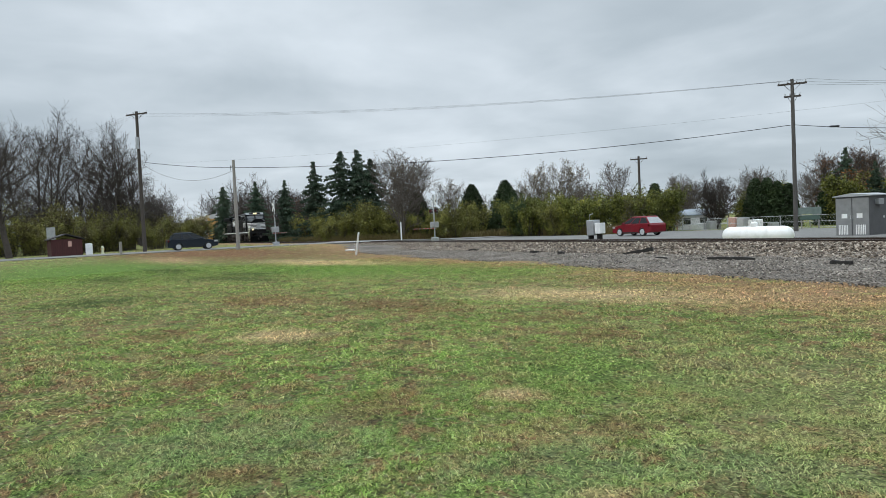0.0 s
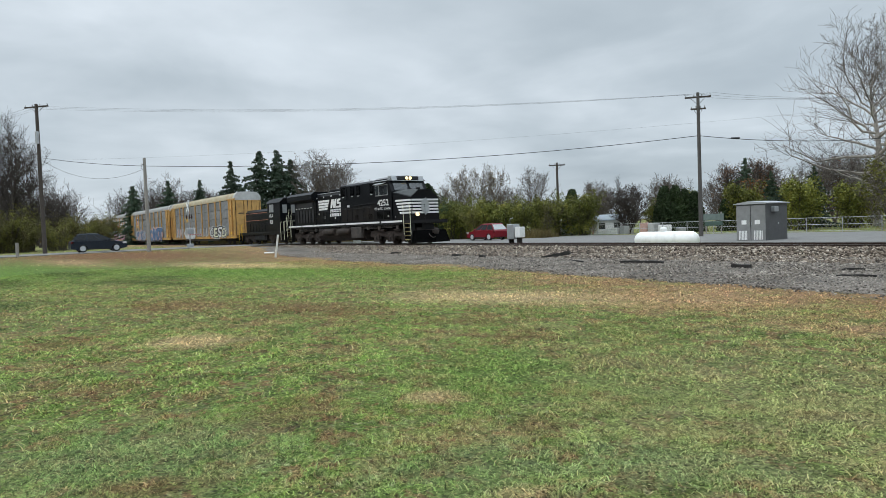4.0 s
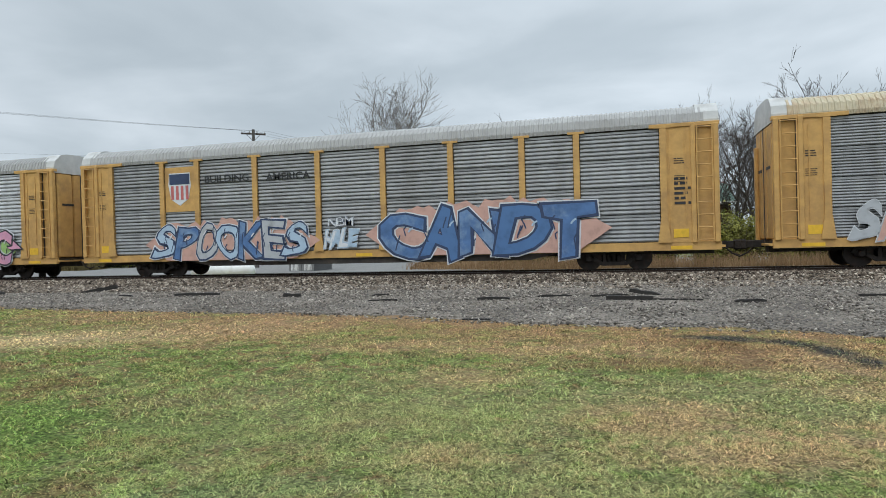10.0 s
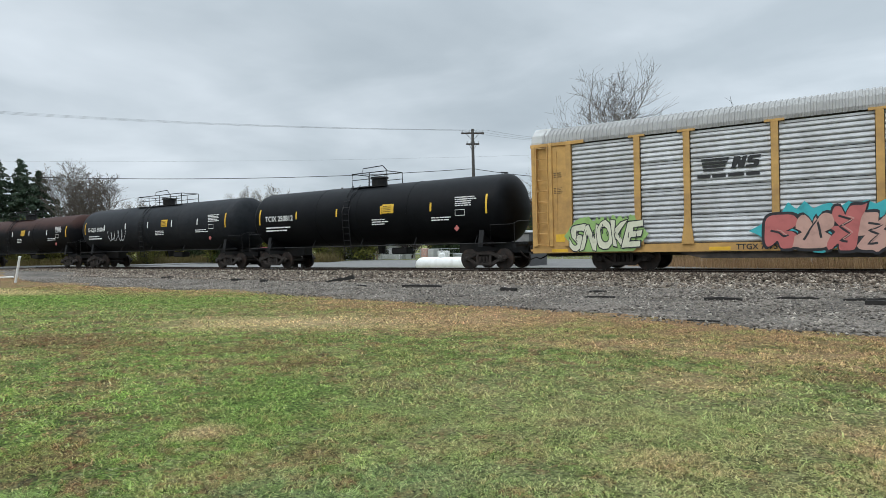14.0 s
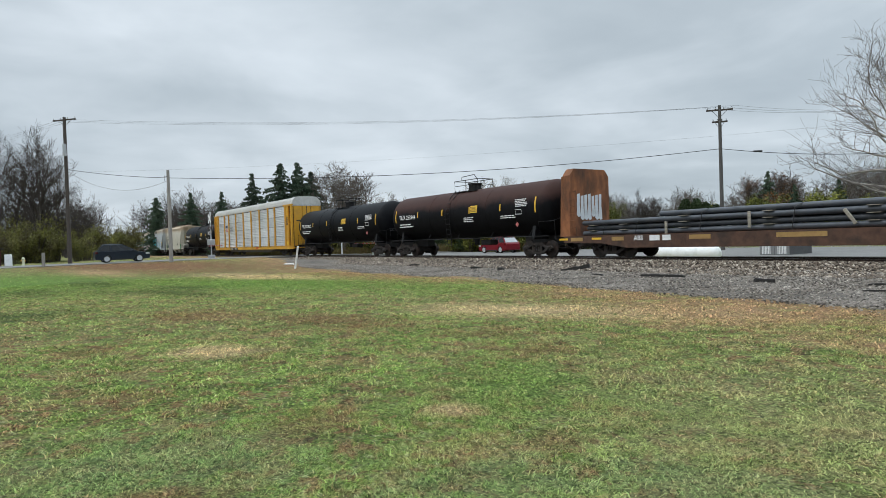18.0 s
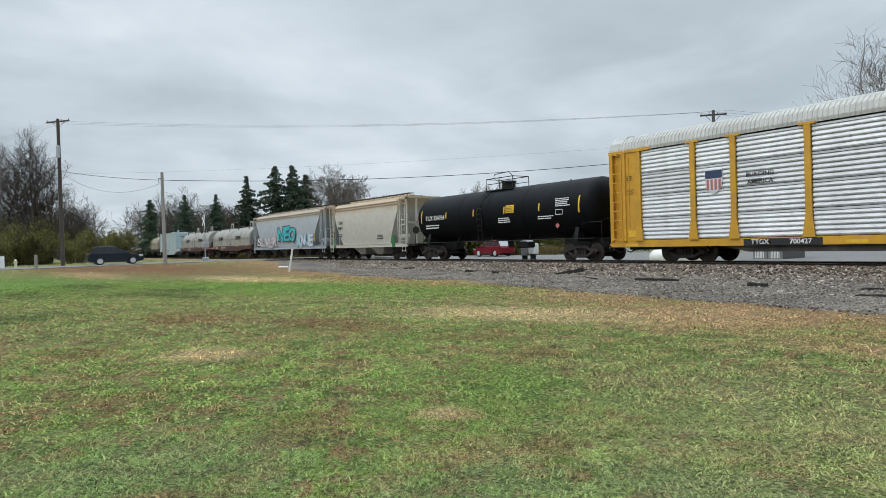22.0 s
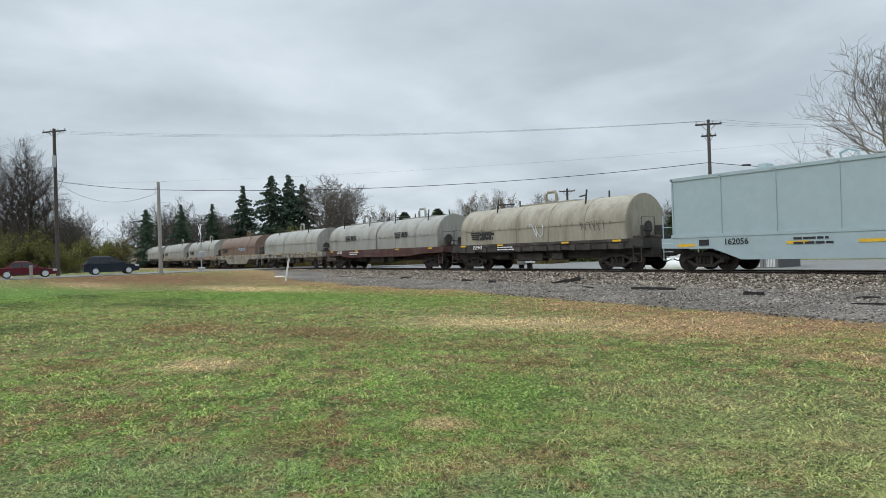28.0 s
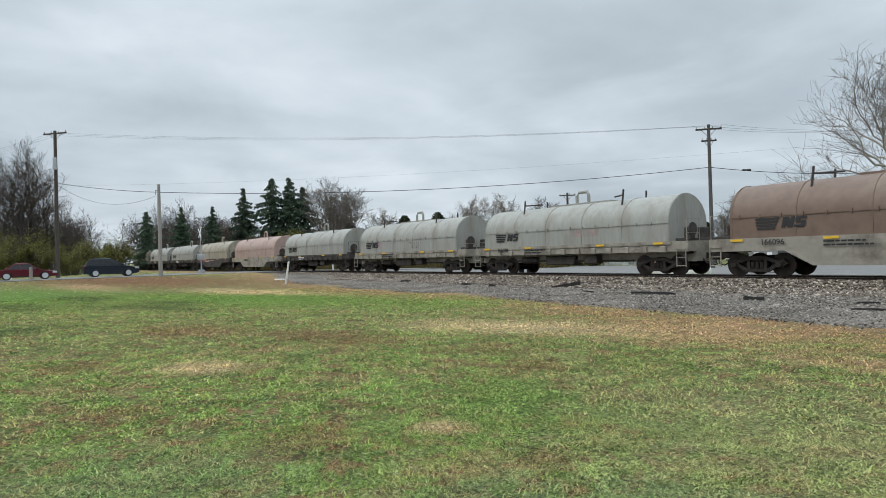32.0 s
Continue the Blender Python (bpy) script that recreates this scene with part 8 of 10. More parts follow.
# big leafless trees
DARKT = "tall dark leafless tree behind shrubs"
place_all(bare_tree(11, 19.5, 0.24, BARKD, DARKT, base=0.16, width=15.0, stems=3, tilt=17, low=72), [(-97.1, -2.9, 0.3, 1.03, 0), (-103.1, 0.6, 0.3, 1.0, 130), (-105.9, -5.9, 0.3, 1.0, 250), (-100, -11, 0.3, 0.98, 200)], "leafless trees")
place_all(bare_tree(12, 17.5, 0.26, BARKD, DARKT, base=0.14, width=14.5, stems=2, tilt=13, low=76), [(-92.0, 3.9, 0.3, 1.0, 0), (-94.9, 6.5, 0.3, 0.93, 100), (-99, 4.2, 0.3, 1.04, 210), (-102, -20, 0.3, 1.0, 300), (-90, -4.5, 0.3, 0.55, 60), (-91, 8.6, 0.3, 0.5, 20), (-88, -10, 0.3, 0.6, 120), (-104, 11, 0.3, 0.55, 80)], "leafless trees")
place_all(bare_tree(10, 15.5, 0.36, BARKD, "dark roadside tree with a thick bare trunk", base=0.3, width=10, low=70), [(-75.9, -5.8, 0.35, 1.0, 40), (-77.5, -9.5, 0.35, 1.05, 190)], "leafless trees")
bt = bare_tree(13, 21.4, 0.50, BARKP, "large leafless sycamore with pale mottled bark", twig_bark=mat("grey_brown_twigs", (0.15, 0.13, 0.115), 0.9, var=0.25), base=0.24, width=23, low=98, high=40, lift=0.75, crook=0.27, n1=40, n2=12, n3=6)
place_all(bt, [(-25.3, 70.7, 0, 1.0, 20)])
place_all(bare_tree(14, 17.0, 0.22, BARKD, "leafless tree with several dark stems", base=0.22, width=13, stems=4, tilt=17, low=58), [(-17.4, 74.6, 0, 1.0, 0), (-13.6, 76.0, 0, 0.92, 140), (9.8, 69.4, 0, 1.02, 80), (17.0, 63.9, 0, 1.04, 190), (21.8, 66.6, 0, 1.0, 40), (16.4, 88.0, 0, 1.2, 260), (28, 62, 0, 1.05, 110)], "leafless trees")
place_all(bare_tree(15, 11.0, 0.16, BARK, "leafless roadside tree with fine twigs", (L_BUFF, 1, 0.12, 0.07), base=0.16, width=10, stems=3, tilt=14, low=58), [(-74.8, 63.5, 0, 1.0, 0), (-82.2, 63.9, 0, 0.98, 120), (-103.7, 49.9, 0, 1.35, 60), (-112.7, 65.1, 0, 1.05, 30)], "leafless trees")
place_all(bare_tree(20, 12.2, 0.13, BARK, "slender leafless tree with several stems beside the line", None, base=0.12, width=7, stems=3, tilt=8, low=50), [(-75.6, 36.9, 0, 1.0, 0), (-79.5, 40.5, 0, 0.95, 120), (-71.6, 70.0, 0, 0.87, 200)], "leafless trees")
place_all(bare_tree(16, 8.4, 0.13, BARK, "small leafless tree with rounded crown", base=0.18, width=7.0, stems=3, tilt=14, low=60), [(-56.7, 82.5, 0, 1.0, 0), (-71.0, 84.1, 0, 1.0, 90), (-62.3, 90.8, 0, 1.0, 180), (-56.0, 94.8, 0, 1.05, 270), (-49.9, 98.2, 0, 1.15, 45), (-58.2, 68.8, 0, 0.85, 135), (-38, 92, 0, 1.1, 10), (-34, 101, 0, 1.2, 75), (-90, 82, 0, 1.05, 200), (-99, 72, 0, 1.1, 310), (-46.5, 90, 0, 1.1, 20), (-84, 74, 0, 0.95, 250), (-36.3, 82.5, 0, 1.05, 300), (-31, 84, 0, 1.0, 70), (-27, 90, 0, 1.0, 160)], "leafless trees")
place_all(bare_tree(26, 6.4, 0.10, BARKD, "small bare tree with a vase of dark upright stems", base=0.12, width=5.6, stems=5, tilt=20, low=44), [(-44.0, 57.1, 0, 1.0, 0)])
place_all(bare_tree(17, 9.4, 0.15, BARKD, "leafless tree at the field edge", (L_RUST, 1, 0.1, 0.06), base=0.15, width=7.5, stems=2, tilt=10, low=60), [(-41.4, 74.4, 0, 0.9, 0), (-42.9, 84.9, 0, 1.02, 60), (-35, 88, 0, 1.0, 120), (-30, 96, 0, 1.1, 200), (-130, 40, 0, 1.0, 20), (-124, 52, 0, 0.95, 80), (-138, 34, 0, 1.0, 140), (-22, 100, 0, 1.0, 80), (-10, 104, 0, 0.95, 300)], "leafless trees")
place_all(bare_tree(18, 5.6, 0.12, BARK, "small tree with rust-orange leaves", (L_RUST, 2, 0.16, 0.10), base=0.12, width=5, stems=2, n1=22, n2=8, n3=5), [(-37.2, 70.9, 0, 1.0, 0)])
place_all(bare_tree(19, 6.2, 0.12, BARK, "small tree with yellowing leaves", (L_YG, 2, 0.18, 0.10), base=0.15, width=5.5, stems=2, n1=22, n2=8, n3=5), [(-19.6, 56.8, 0, 1.0, 0), (-49.1, 50.0, 0, 0.66, 120), (-45.9, 53.0, 0, 0.52, 200), (-100, 12, 0.3, 0.75, 60), (-14, 60, 0, 0.8, 60)], "yellowing small trees")
# spruces and cedars
place_all(spruce(21, 14.0, 11.0, "dark green spruce tree with drooping boughs", power=0.85), [(-93.6, 35.5, 0, 1.0, 0), (-92.7, 37.9, 0, 1.01, 100), (-93.7, 40.6, 0, 0.92, 200), (-127.8, 24.6, 0, 0.80, 60)], "spruces")
place_all(spruce(22, 12.7, 9.0, "blue-green spruce tree with drooping boughs", power=0.95), [(-99.7, 33.3, 0, 1.0, 0), (-121.6, 29.3, 0, 0.9, 50), (-113.6, 32.5, 0, 0.86, 150), (-40.2, 73.9, 0, 0.64, 260), (-33.2, 66.0, 0, 0.46, 80), (-30.6, 69.5, 0, 0.5, 20)], "spruces")
place_all(spruce(23, 7.4, 6.4, "broad dark green cedar tree", L_CEDAR, 0.02, 0.6, False), [(-78.0, 49.1, 0, 1.0, 0), (-73.7, 51.9, 0, 1.03, 80), (-80.0, 41.5, 0, 0.88, 160), (-70.5, 50, 0, 0.86, 240)], "cedars")
place_all(spruce(24, 4.9, 2.6, "dense dark green arborvitae shrub", L_CEDAR, 0.02, 0.5, False), [(-41.1, 59.3, 0, 1.0, 0), (-40.2, 60.0, 0, 1.0, 70), (-39.4, 60.4, 0, 0.92, 140), (-38.6, 61.0, 0, 0.86, 210), (-50.6, 55.6, 0, 1.06, 30), (-36.5, 63.0, 0, 0.66, 120), (-35.4, 63.8, 0, 0.62, 220)], "arborvitae")
# shrubs: far belt along the line, and the hedge close behind the track
rs = random.Random(77)
far_belt = [(-85 + rs.uniform(-2, 2), -9 + 2.4 * i + rs.uniform(-0.8, 0.8), 0.35, rs.uniform(0.8, 1.45), rs.uniform(0, 360)) for i in range(8)]
far_belt += [(-93 + rs.uniform(-2, 2), 9.5 + 2.3 * i, 0.35, rs.uniform(0.95, 1.25), rs.uniform(0, 360)) for i in range(3)]
far_belt += [(-90 + rs.uniform(-2, 2), -10 + 2.6 * i, 0.35, rs.uniform(0.95, 1.55), rs.uniform(0, 360)) for i in range(7)]
place_all(shrub(31, 4.9, 5.0, "olive-green shrub beside the road", L_OLIVE, 15, 0.085, 560), far_belt[::2], "roadside shrubs")
place_all(shrub(36, 4.4, 4.6, "half-bare brown and yellow shrub beside the road", L_YG, 8, 0.08, 480), far_belt[1::2], "roadside shrubs")
line = [(-91, 30.5), (-87, 30), (-84, 32.5), (-81.5, 34.5), (-79, 37.5), (-76.5, 39), (-73, 40.5), (-70.5, 42), (-62, 46), (-59, 47), (-92, 33), (-88, 36), (-83, 38), (-77, 43), (-73, 45.5), (-66, 49), (-98, 32.5), (-104, 33)]
place_all(shrub(32, 3.9, 4.6, "yellow-green autumn shrub along the line", L_YG, 15, 0.08, 560), [(x + rs.uniform(-1, 1), y + rs.uniform(-0.6, 0.6), 0, rs.uniform(0.85, 1.5), rs.uniform(0, 360)) for x, y in line], "yellow-green shrubs")
line = [(-58.5, 44.6), (-55.7, 45.6), (-52, 45.6), (-49.2, 51), (-55.3, 51.5), (-62, 44.8), (-52.5, 53), (-47, 52.8), (-57, 56), (-61, 55), (-66, 54), (-70, 56), (-75, 56), (-44, 66), (-50, 70), (-56, 72), (-34, 70), (-28, 74), (-22, 66), (-34, 63), (-31, 66), (-28, 62), (-25.5, 66), (-38, 68)]
place_all(shrub(33, 3.5, 4.2, "dense green and yellow shrub", L_GREEN, 15, 0.078, 560), [(x, y, 0, rs.uniform(0.85, 1.5), rs.uniform(0, 360)) for x, y in line], "dense shrubs")
place_all(shrub(37, 4.9, 4.6, "large dark green shrub beside the line", L_CEDAR, 16, 0.08, 620), [(-60.1, 45.1, 0, 1.06, 0), (-63.0, 46.2, 0, 0.9, 120)], "dark shrubs")
place_all(shrub(38, 4.0, 4.8, "rounded pale yellow-green shrub beside the line", L_YG, 18, 0.07, 620), [(-54.1, 44.7, 0, 1.0, 0)])
hedge = []
for i in range(22):
    x = -13 + 2.1 * i
    hedge.append((x + rs.uniform(-0.5, 0.5), 37.5 + rs.uniform(-0.7, 0.7) + max(0, -x * 0.45), 0, rs.uniform(0.85, 1.15), rs.uniform(0, 360)))
    if i % 2:
        hedge.append((x + rs.uniform(-0.5, 0.5), 40.5 + rs.uniform(-0.7, 0.7) + max(0, -x * 0.45), 0, rs.uniform(0.95, 1.25), rs.uniform(0, 360)))
place_all(shrub(34, 2.75, 3.2, "leafy green and yellow shrub of the trackside hedge", L_GREEN, 10, 0.075, 700), hedge[::2], "trackside hedge")
place_all(shrub(35, 2.6, 3.2, "leafy yellow-green shrub of the trackside hedge", L_YG, 10, 0.075, 700), hedge[1::2], "trackside hedge")


def tall_grass():
    g = np.random.default_rng(5)
    m = 26000
    x = g.uniform(-13, 36, m)
    y = 33.6 + g.normal(0, 0.9, m) + np.maximum(0, -x * 0.4)
    h = g.uniform(0.25, 0.95, m) ** 1.2
    a = g.uniform(0, 6.283, m)
    w = 0.014
    lean = g.normal(0, 0.22, (m, 2)) * h[:, None]
    b0 = np.stack([x - w * np.cos(a), y - w * np.sin(a), 0 * x], 1)
    b1 = np.stack([x + w * np.cos(a), y + w * np.sin(a), 0 * x], 1)
    t = np.stack([x + lean[:, 0], y + lean[:, 1], h], 1)
    return raw_mesh("tall_grass", np.stack([b0, b1, t], 1).reshape(-1, 3), np.arange(3 * m).reshape(-1, 3), L_STRAW)


tagged(new("tall_grass", tall_grass()), "tall straw-coloured grass along the hedge", "grass", kind="stuff")


def brush():
    """Brown weeds and brush at the foot of the far shrubs."""
    g = np.random.default_rng(15)
    m = 22000
    u = g.uniform(0, 1, m)
    px, py = [-112, -98, -92, -84, -78, -73, -66, -60, -46], [30.5, 30.2, 29.8, 30.2, 33, 38.5, 44.6, 45.2, 46]
    x = -112 + 66 * u
    y = np.interp(x, px, py) + np.abs(g.normal(0, 1.2, m))
    h = g.uniform(0.3, 1.15, m)
    a = g.uniform(0, 6.283, m)
    w = 0.035
    lean = g.normal(0, 0.3, (m, 2)) * h[:, None]
    b0 = np.stack([x - w * np.cos(a), y - w * np.sin(a), 0 * x], 1)
    b1 = np.stack([x + w * np.cos(a), y + w * np.sin(a), 0 * x], 1)
    t = np.stack([x + lean[:, 0], y + lean[:, 1], h], 1)
    return raw_mesh("brush", np.stack([b0, b1, t], 1).reshape(-1, 3), np.arange(3 * m).reshape(-1, 3), L_BUFF)


tagged(new("brush", brush()), "brown weeds and brush at the foot of shrubs", "weeds", kind="stuff")


def far_woods():
    """Hazy leafless woods on the skyline: many small trees in one mesh."""
    vs, fs, off = [], [], 0
    models = [frusta(sum(grow_tree(40 + i, 9.5, 0.15, 0.15, 7, 2, 12, 14, 5, 3)[:2], []), 3) for i in range(3)]
    g = random.Random(9)
    spots = []
    for i in range(230):
        a = radians(g.uniform(-100, 34))
        d = g.uniform(150, 235)
        spots.append((d * math.sin(a), d * math.cos(a), g.uniform(0.8, 1.35) * (1.3 if a < radians(-70) else 0.9)))
    for i in range(170):
        a = radians(g.uniform(-88, -71))
        d = g.uniform(135, 205)
        spots.append((d * math.sin(a), d * math.cos(a), g.uniform(0.9, 1.3) * d / 150))
    for x, y, s in spots:
        if abs(y - TRACK_Y) < 6:
            continue
        v, f = models[g.randrange(3)]
        t = g.uniform(0, 6.283)
        c, k = math.cos(t), math.sin(t)
        q = np.stack([(v[:, 0] * c - v[:, 1] * k) * s + x, (v[:, 0] * k + v[:, 1] * c) * s + y, v[:, 2] * s], 1)
        vs.append(q)
        fs.append(f + off)
        off += len(v)
    return raw_mesh("far_woods", np.concatenate(vs), np.concatenate(fs), BARKD)


tagged(new("far_woods", far_woods()), "distant leafless grey-brown woods on the skyline", "woods", kind="stuff")


# ---- crossing signals ----
def crossing_signal(x, y, z, face, label):
    s = thing("crossing_signal", label, "crossing signal", pose(x, y, z, 0, 0, face), "crossing signals")
    part("mast", Geo().tube([(0, 0, -0.2), (0, 0, 4.6)], 0.065, 12), SILVER, s)
    part("base", Geo().box(-0.3, 0.3, -0.3, 0.3, -0.2, 0.35, 0.04), SILVER, s)
    for k in (-1, 1):
        b = part("crossbuck_blade", Geo().box(-0.62, 0.62, -0.10, -0.085, -0.11, 0.11), WHITE, s, "white crossbuck blade")
        b.location, b.rotation_euler = (0, -0.002 * k, 4.1), (0, radians(45 * k), 0)
    part("lamp_arm", Geo().tube([(-0.75, 0, 3.1), (0.75, 0, 3.1)], 0.035, 8), SILVER, s)
    for k in (-1, 1):
        for side in (-1, 1):
            h = part("lamp_hood", Geo().lathe([(0, 0.02), (0.02, 0.25), (0.05, 0.25), (0.05, 0.02)], 18, "y", (0.55 * k, 0, 3.1)), BLKT, s, "black round backing plate")
            h.location = (0, 0.1 * side - 0.02, 0)
            part("lens", Geo().lathe([(-0.01, 0.02), (0, 0.12), (0.07, 0.12), (0.08, 0.02)], 14, "y", (0.55 * k, 0, 3.1)), REDL, h)
    part("control_box", Geo().box(-0.42, 0.42, -0.3, 0.3, 1.35, 1.95, 0.04), SILVER, s, "grey gate mechanism box")
    part("bell", Geo().lathe([(4.6, 0.06), (4.65, 0.14), (4.75, 0.12), (4.8, 0.02)], 14, "z"), SILVER, s)
    arm = part("gate_arm", Geo().box(0.3, 5.6, -0.40, -0.36, 1.24, 1.30), SILVER, s, "lowered gate arm with red and white stripes")
    for i in range(6):
        part("stripe", Geo().prism([(0.7 + 0.85 * i, 1.237), (1.1 + 0.85 * i, 1.237), (1.15 + 0.85 * i, 1.303), (0.75 + 0.85 * i, 1.303)], -0.406, -0.354, axis="y"), REDT, arm)
    return s


crossing_signal(-68.6, 18.4, 0.42, 0, "silver crossing signal mast with lowered gate arm")
crossing_signal(-59.0, 32.4, 0.15, 180, "silver crossing signal mast with lowered gate beyond the track")


# ---- trackside objects ----
cab = thing("equipment_cabinet", "grey metal signal equipment hut with double doors", "cabinet", pose(-20.0, 38.5, -0.05))
part("body", Geo().box(-0.9, 0.9, -1.25, 1.25, 0.0, 2.25, 0.02), mat("dark_grey_cabinet", (0.105, 0.105, 0.108), 0.55, 0.2, var=0.15, dirt=(0.08, 0.078, 0.075), damt=0.4), cab)
part("roof", Geo().prism([(-1.02, 2.23), (-1.02, 2.28), (0, 2.42), (1.02, 2.28), (1.02, 2.23)], -1.36, 1.36, axis="y"), SILVER, cab, "pale metal roof")
for k in (-1, 1):
    d = part("door", Geo().box(-0.87 if k < 0 else 0.02, -0.02 if k < 0 else 0.87, -1.29, -1.25, 0.1, 2.15, 0.01), mat("cabinet_door_grey", (0.24, 0.24, 0.24), 0.5, 0.3, var=0.15), cab, "grey metal door")
    for j in range(6):
        x = (-0.72 if k < 0 else 0.2) + 0.09 * j
        part("vent_slat", Geo().box(x, x + 0.05, -1.305, -1.285, 0.14, 0.68), WHITE, d)
    part("notice", Geo().box(-0.55 if k < 0 else 0.25, -0.25 if k < 0 else 0.55, -1.30, -1.29, 1.05, 1.3), WHITE, d)
    part("handle", Geo().tube([(0.06 * k, -1.32, 1.0), (0.06 * k, -1.32, 1.2)], 0.015, 6), CHROME, d)
part("cooling_unit", Geo().box(0.9, 1.12, -0.7, -0.2, 1.75, 2.05, 0.02), SILVER, cab, "small pale unit on the side wall")
part("side_hinge", Geo().box(0.9, 0.94, 0.1, 0.16, 1.0, 1.12, 0.01), WHITE, cab)
part("plinth", Geo().box(-1.0, 1.0, -1.4, 1.4, -0.15, 0.03), CONC, cab)

tank = thing("propane_tank", "long white propane tank on concrete saddles", "tank", pose(-23.4, 33.8, -0.36))
part("shell", Geo().lathe([(-2.15 + 0.5 * (1 - math.cos(i / 6 * math.pi / 2)), max(0.01, 0.5 * math.sin(i / 6 * math.pi / 2))) for i in range(7)] + [(2.15 - 0.5 * (1 - math.cos(i / 6 * math.pi / 2)), max(0.01, 0.5 * math.sin(i / 6 * math.pi / 2))) for i in range(6, -1, -1)], 28, "x", (0, 0, 0.62)), WHITE, tank, smooth=40)
part("dome", Geo().lathe([(1.05, 0.2), (1.3, 0.2), (1.38, 0.12), (1.4, 0.02)], 14, "z", (-0.15, 0, 0)), WHITE, tank)
for x in (-1.5, 1.5):
    part("saddle", Geo().box(x - 0.12, x + 0.12, -0.42, 0.42, -0.2, 0.3, 0.02), CONC, tank)

relay = thing("relay_case", "grey trackside relay case on a pedestal", "relay case", pose(-31.8, 29.4, 0.2))
part("case", Geo().box(-0.55, 0.1, -0.3, 0.3, 0.35, 1.35, 0.03), SILVER, relay)
part("side_case", Geo().box(0.15, 0.65, -0.25, 0.25, 0.45, 1.15, 0.03), WHITE, relay)
part("base", Geo().box(-0.75, 1.6, -0.5, 0.5, -0.2, 0.08, 0.02).box(-0.5, -0.4, -0.2, 0.2, 0.05, 0.36).box(0.3, 0.4, -0.2, 0.2, 0.05, 0.5), STEEL, relay)
part("conduit", Geo().tube([(-0.3, -0.2, 1.3), (-0.3, -0.2, 1.7), (0.0, -0.2, 1.75)], 0.03, 6), SILVER, relay)

post = part("marker_post", Geo().tube([(0, 0, -0.2), (0.35, 0.12, 1.35)], 0.06, 10), WHITE)
post.location = (-37.6, 15.0, 0.1)
tagged(post, "leaning white plastic marker post in gravel", "post")
pipe = part("broken_pipe", Geo().tube([(-0.7, 0, 0.0), (0.7, 0.1, 0.03)], 0.05, 8), WHITE)
pipe.location = (-42.5, 16.5, 0.22)
tagged(pipe, "white pipe lying on the gravel", "pipe")
sm = part("milepost", Geo().box(-0.06, 0.06, -0.06, 0.06, -0.2, 2.2, 0.01), WHITE)
sm.location = (-64.5, 31.2, 0.1)
tagged(sm, "thin white post beyond the track", "post")

# verge left of the crossing
hut = thing("shed", "small brick-red wooden hut with dark roof", "shed", pose(-71.5, -1.0, 0.42, 0, 0, 10))
part("wall", Geo().box(-1.1, 1.1, -1.3, 1.3, 0, 1.6, 0.01), mat("brick_red_boards", (0.062, 0.018, 0.016), 0.85, var=0.35, stretch=(8, 8, 0.6)), hut)
part("roof", Geo().prism([(-1.5, 1.55), (0, 2.05), (1.5, 1.55), (1.5, 1.63), (0, 2.13), (-1.5, 1.63)], -1.25, 1.25), mat("dark_shingle", (0.05, 0.045, 0.045), 0.9, var=0.3), hut)
part("notice", Geo().box(1.1, 1.12, 0.1, 0.4, 0.9, 1.4), SP_SALMON, hut)
bx = part("utility_box", Geo().box(-0.3, 0.3, -0.3, 0.3, -0.1, 1.1, 0.05), WHITE)
bx.location = (-70.8, 1.0, 0.42)
tagged(bx, "white utility box beside the road", "utility box")
hy = thing("fire_hydrant", "yellow and white fire hydrant beside the road", "hydrant", pose(-73, 2.2, 0.42))
part("barrel", Geo().lathe([(-0.1, 0.17), (0.05, 0.17), (0.06, 0.12), (0.55, 0.12), (0.6, 0.16), (0.66, 0.14), (0.78, 0.05), (0.8, 0.01)], 14, "z"), SP_CREAM, hy)
part("nozzle", Geo().tube([(0, -0.22, 0.45), (0, 0.22, 0.45)], 0.06, 10), YELT, hy)
wp = part("wooden_post", Geo().box(-0.11, 0.11, -0.11, 0.11, -0.2, 1.25, 0.02), WOODG)
wp.location = (-60.8, 3.2, 0.3)
tagged(wp, "weathered grey wooden post at the road edge", "post")
sg = thing("road_sign", "road signs on a post seen edge-on", "sign", pose(-76.0, -2.2, 0.4, 0, 0, 80))
part("post", Geo().box(-0.03, 0.03, -0.03, 0.03, -0.2, 2.9), SILVER, sg)
part("plate", Geo().box(-0.38, 0.38, -0.05, -0.03, 1.7, 2.9), SILVER, sg)
part("plate", Geo().box(-0.38, 0.38, 0.03, 0.05, 0.9, 2.9), SILVER, sg)

# beyond the second road
sign = thing("sign_board", "grey-green sign board on two posts", "sign", pose(-30.6, 51.0, 0, 0, 0, 30))
part("board", Geo().box(-0.8, 0.8, -0.04, 0.04, 1.2, 1.75, 0.01), mat("sign_grey_green", (0.14, 0.18, 0.16), 0.6), sign)
part("lower_board", Geo().box(-0.7, 0.7, -0.035, 0.035, 0.75, 1.12, 0.01), mat("sign_dark_green", (0.06, 0.10, 0.08), 0.6), sign)
for x in (-0.6, 0.6):
    part("post", Geo().box(x - 0.05, x + 0.05, 0.04, 0.14, -0.2, 1.9), WOODG, sign)

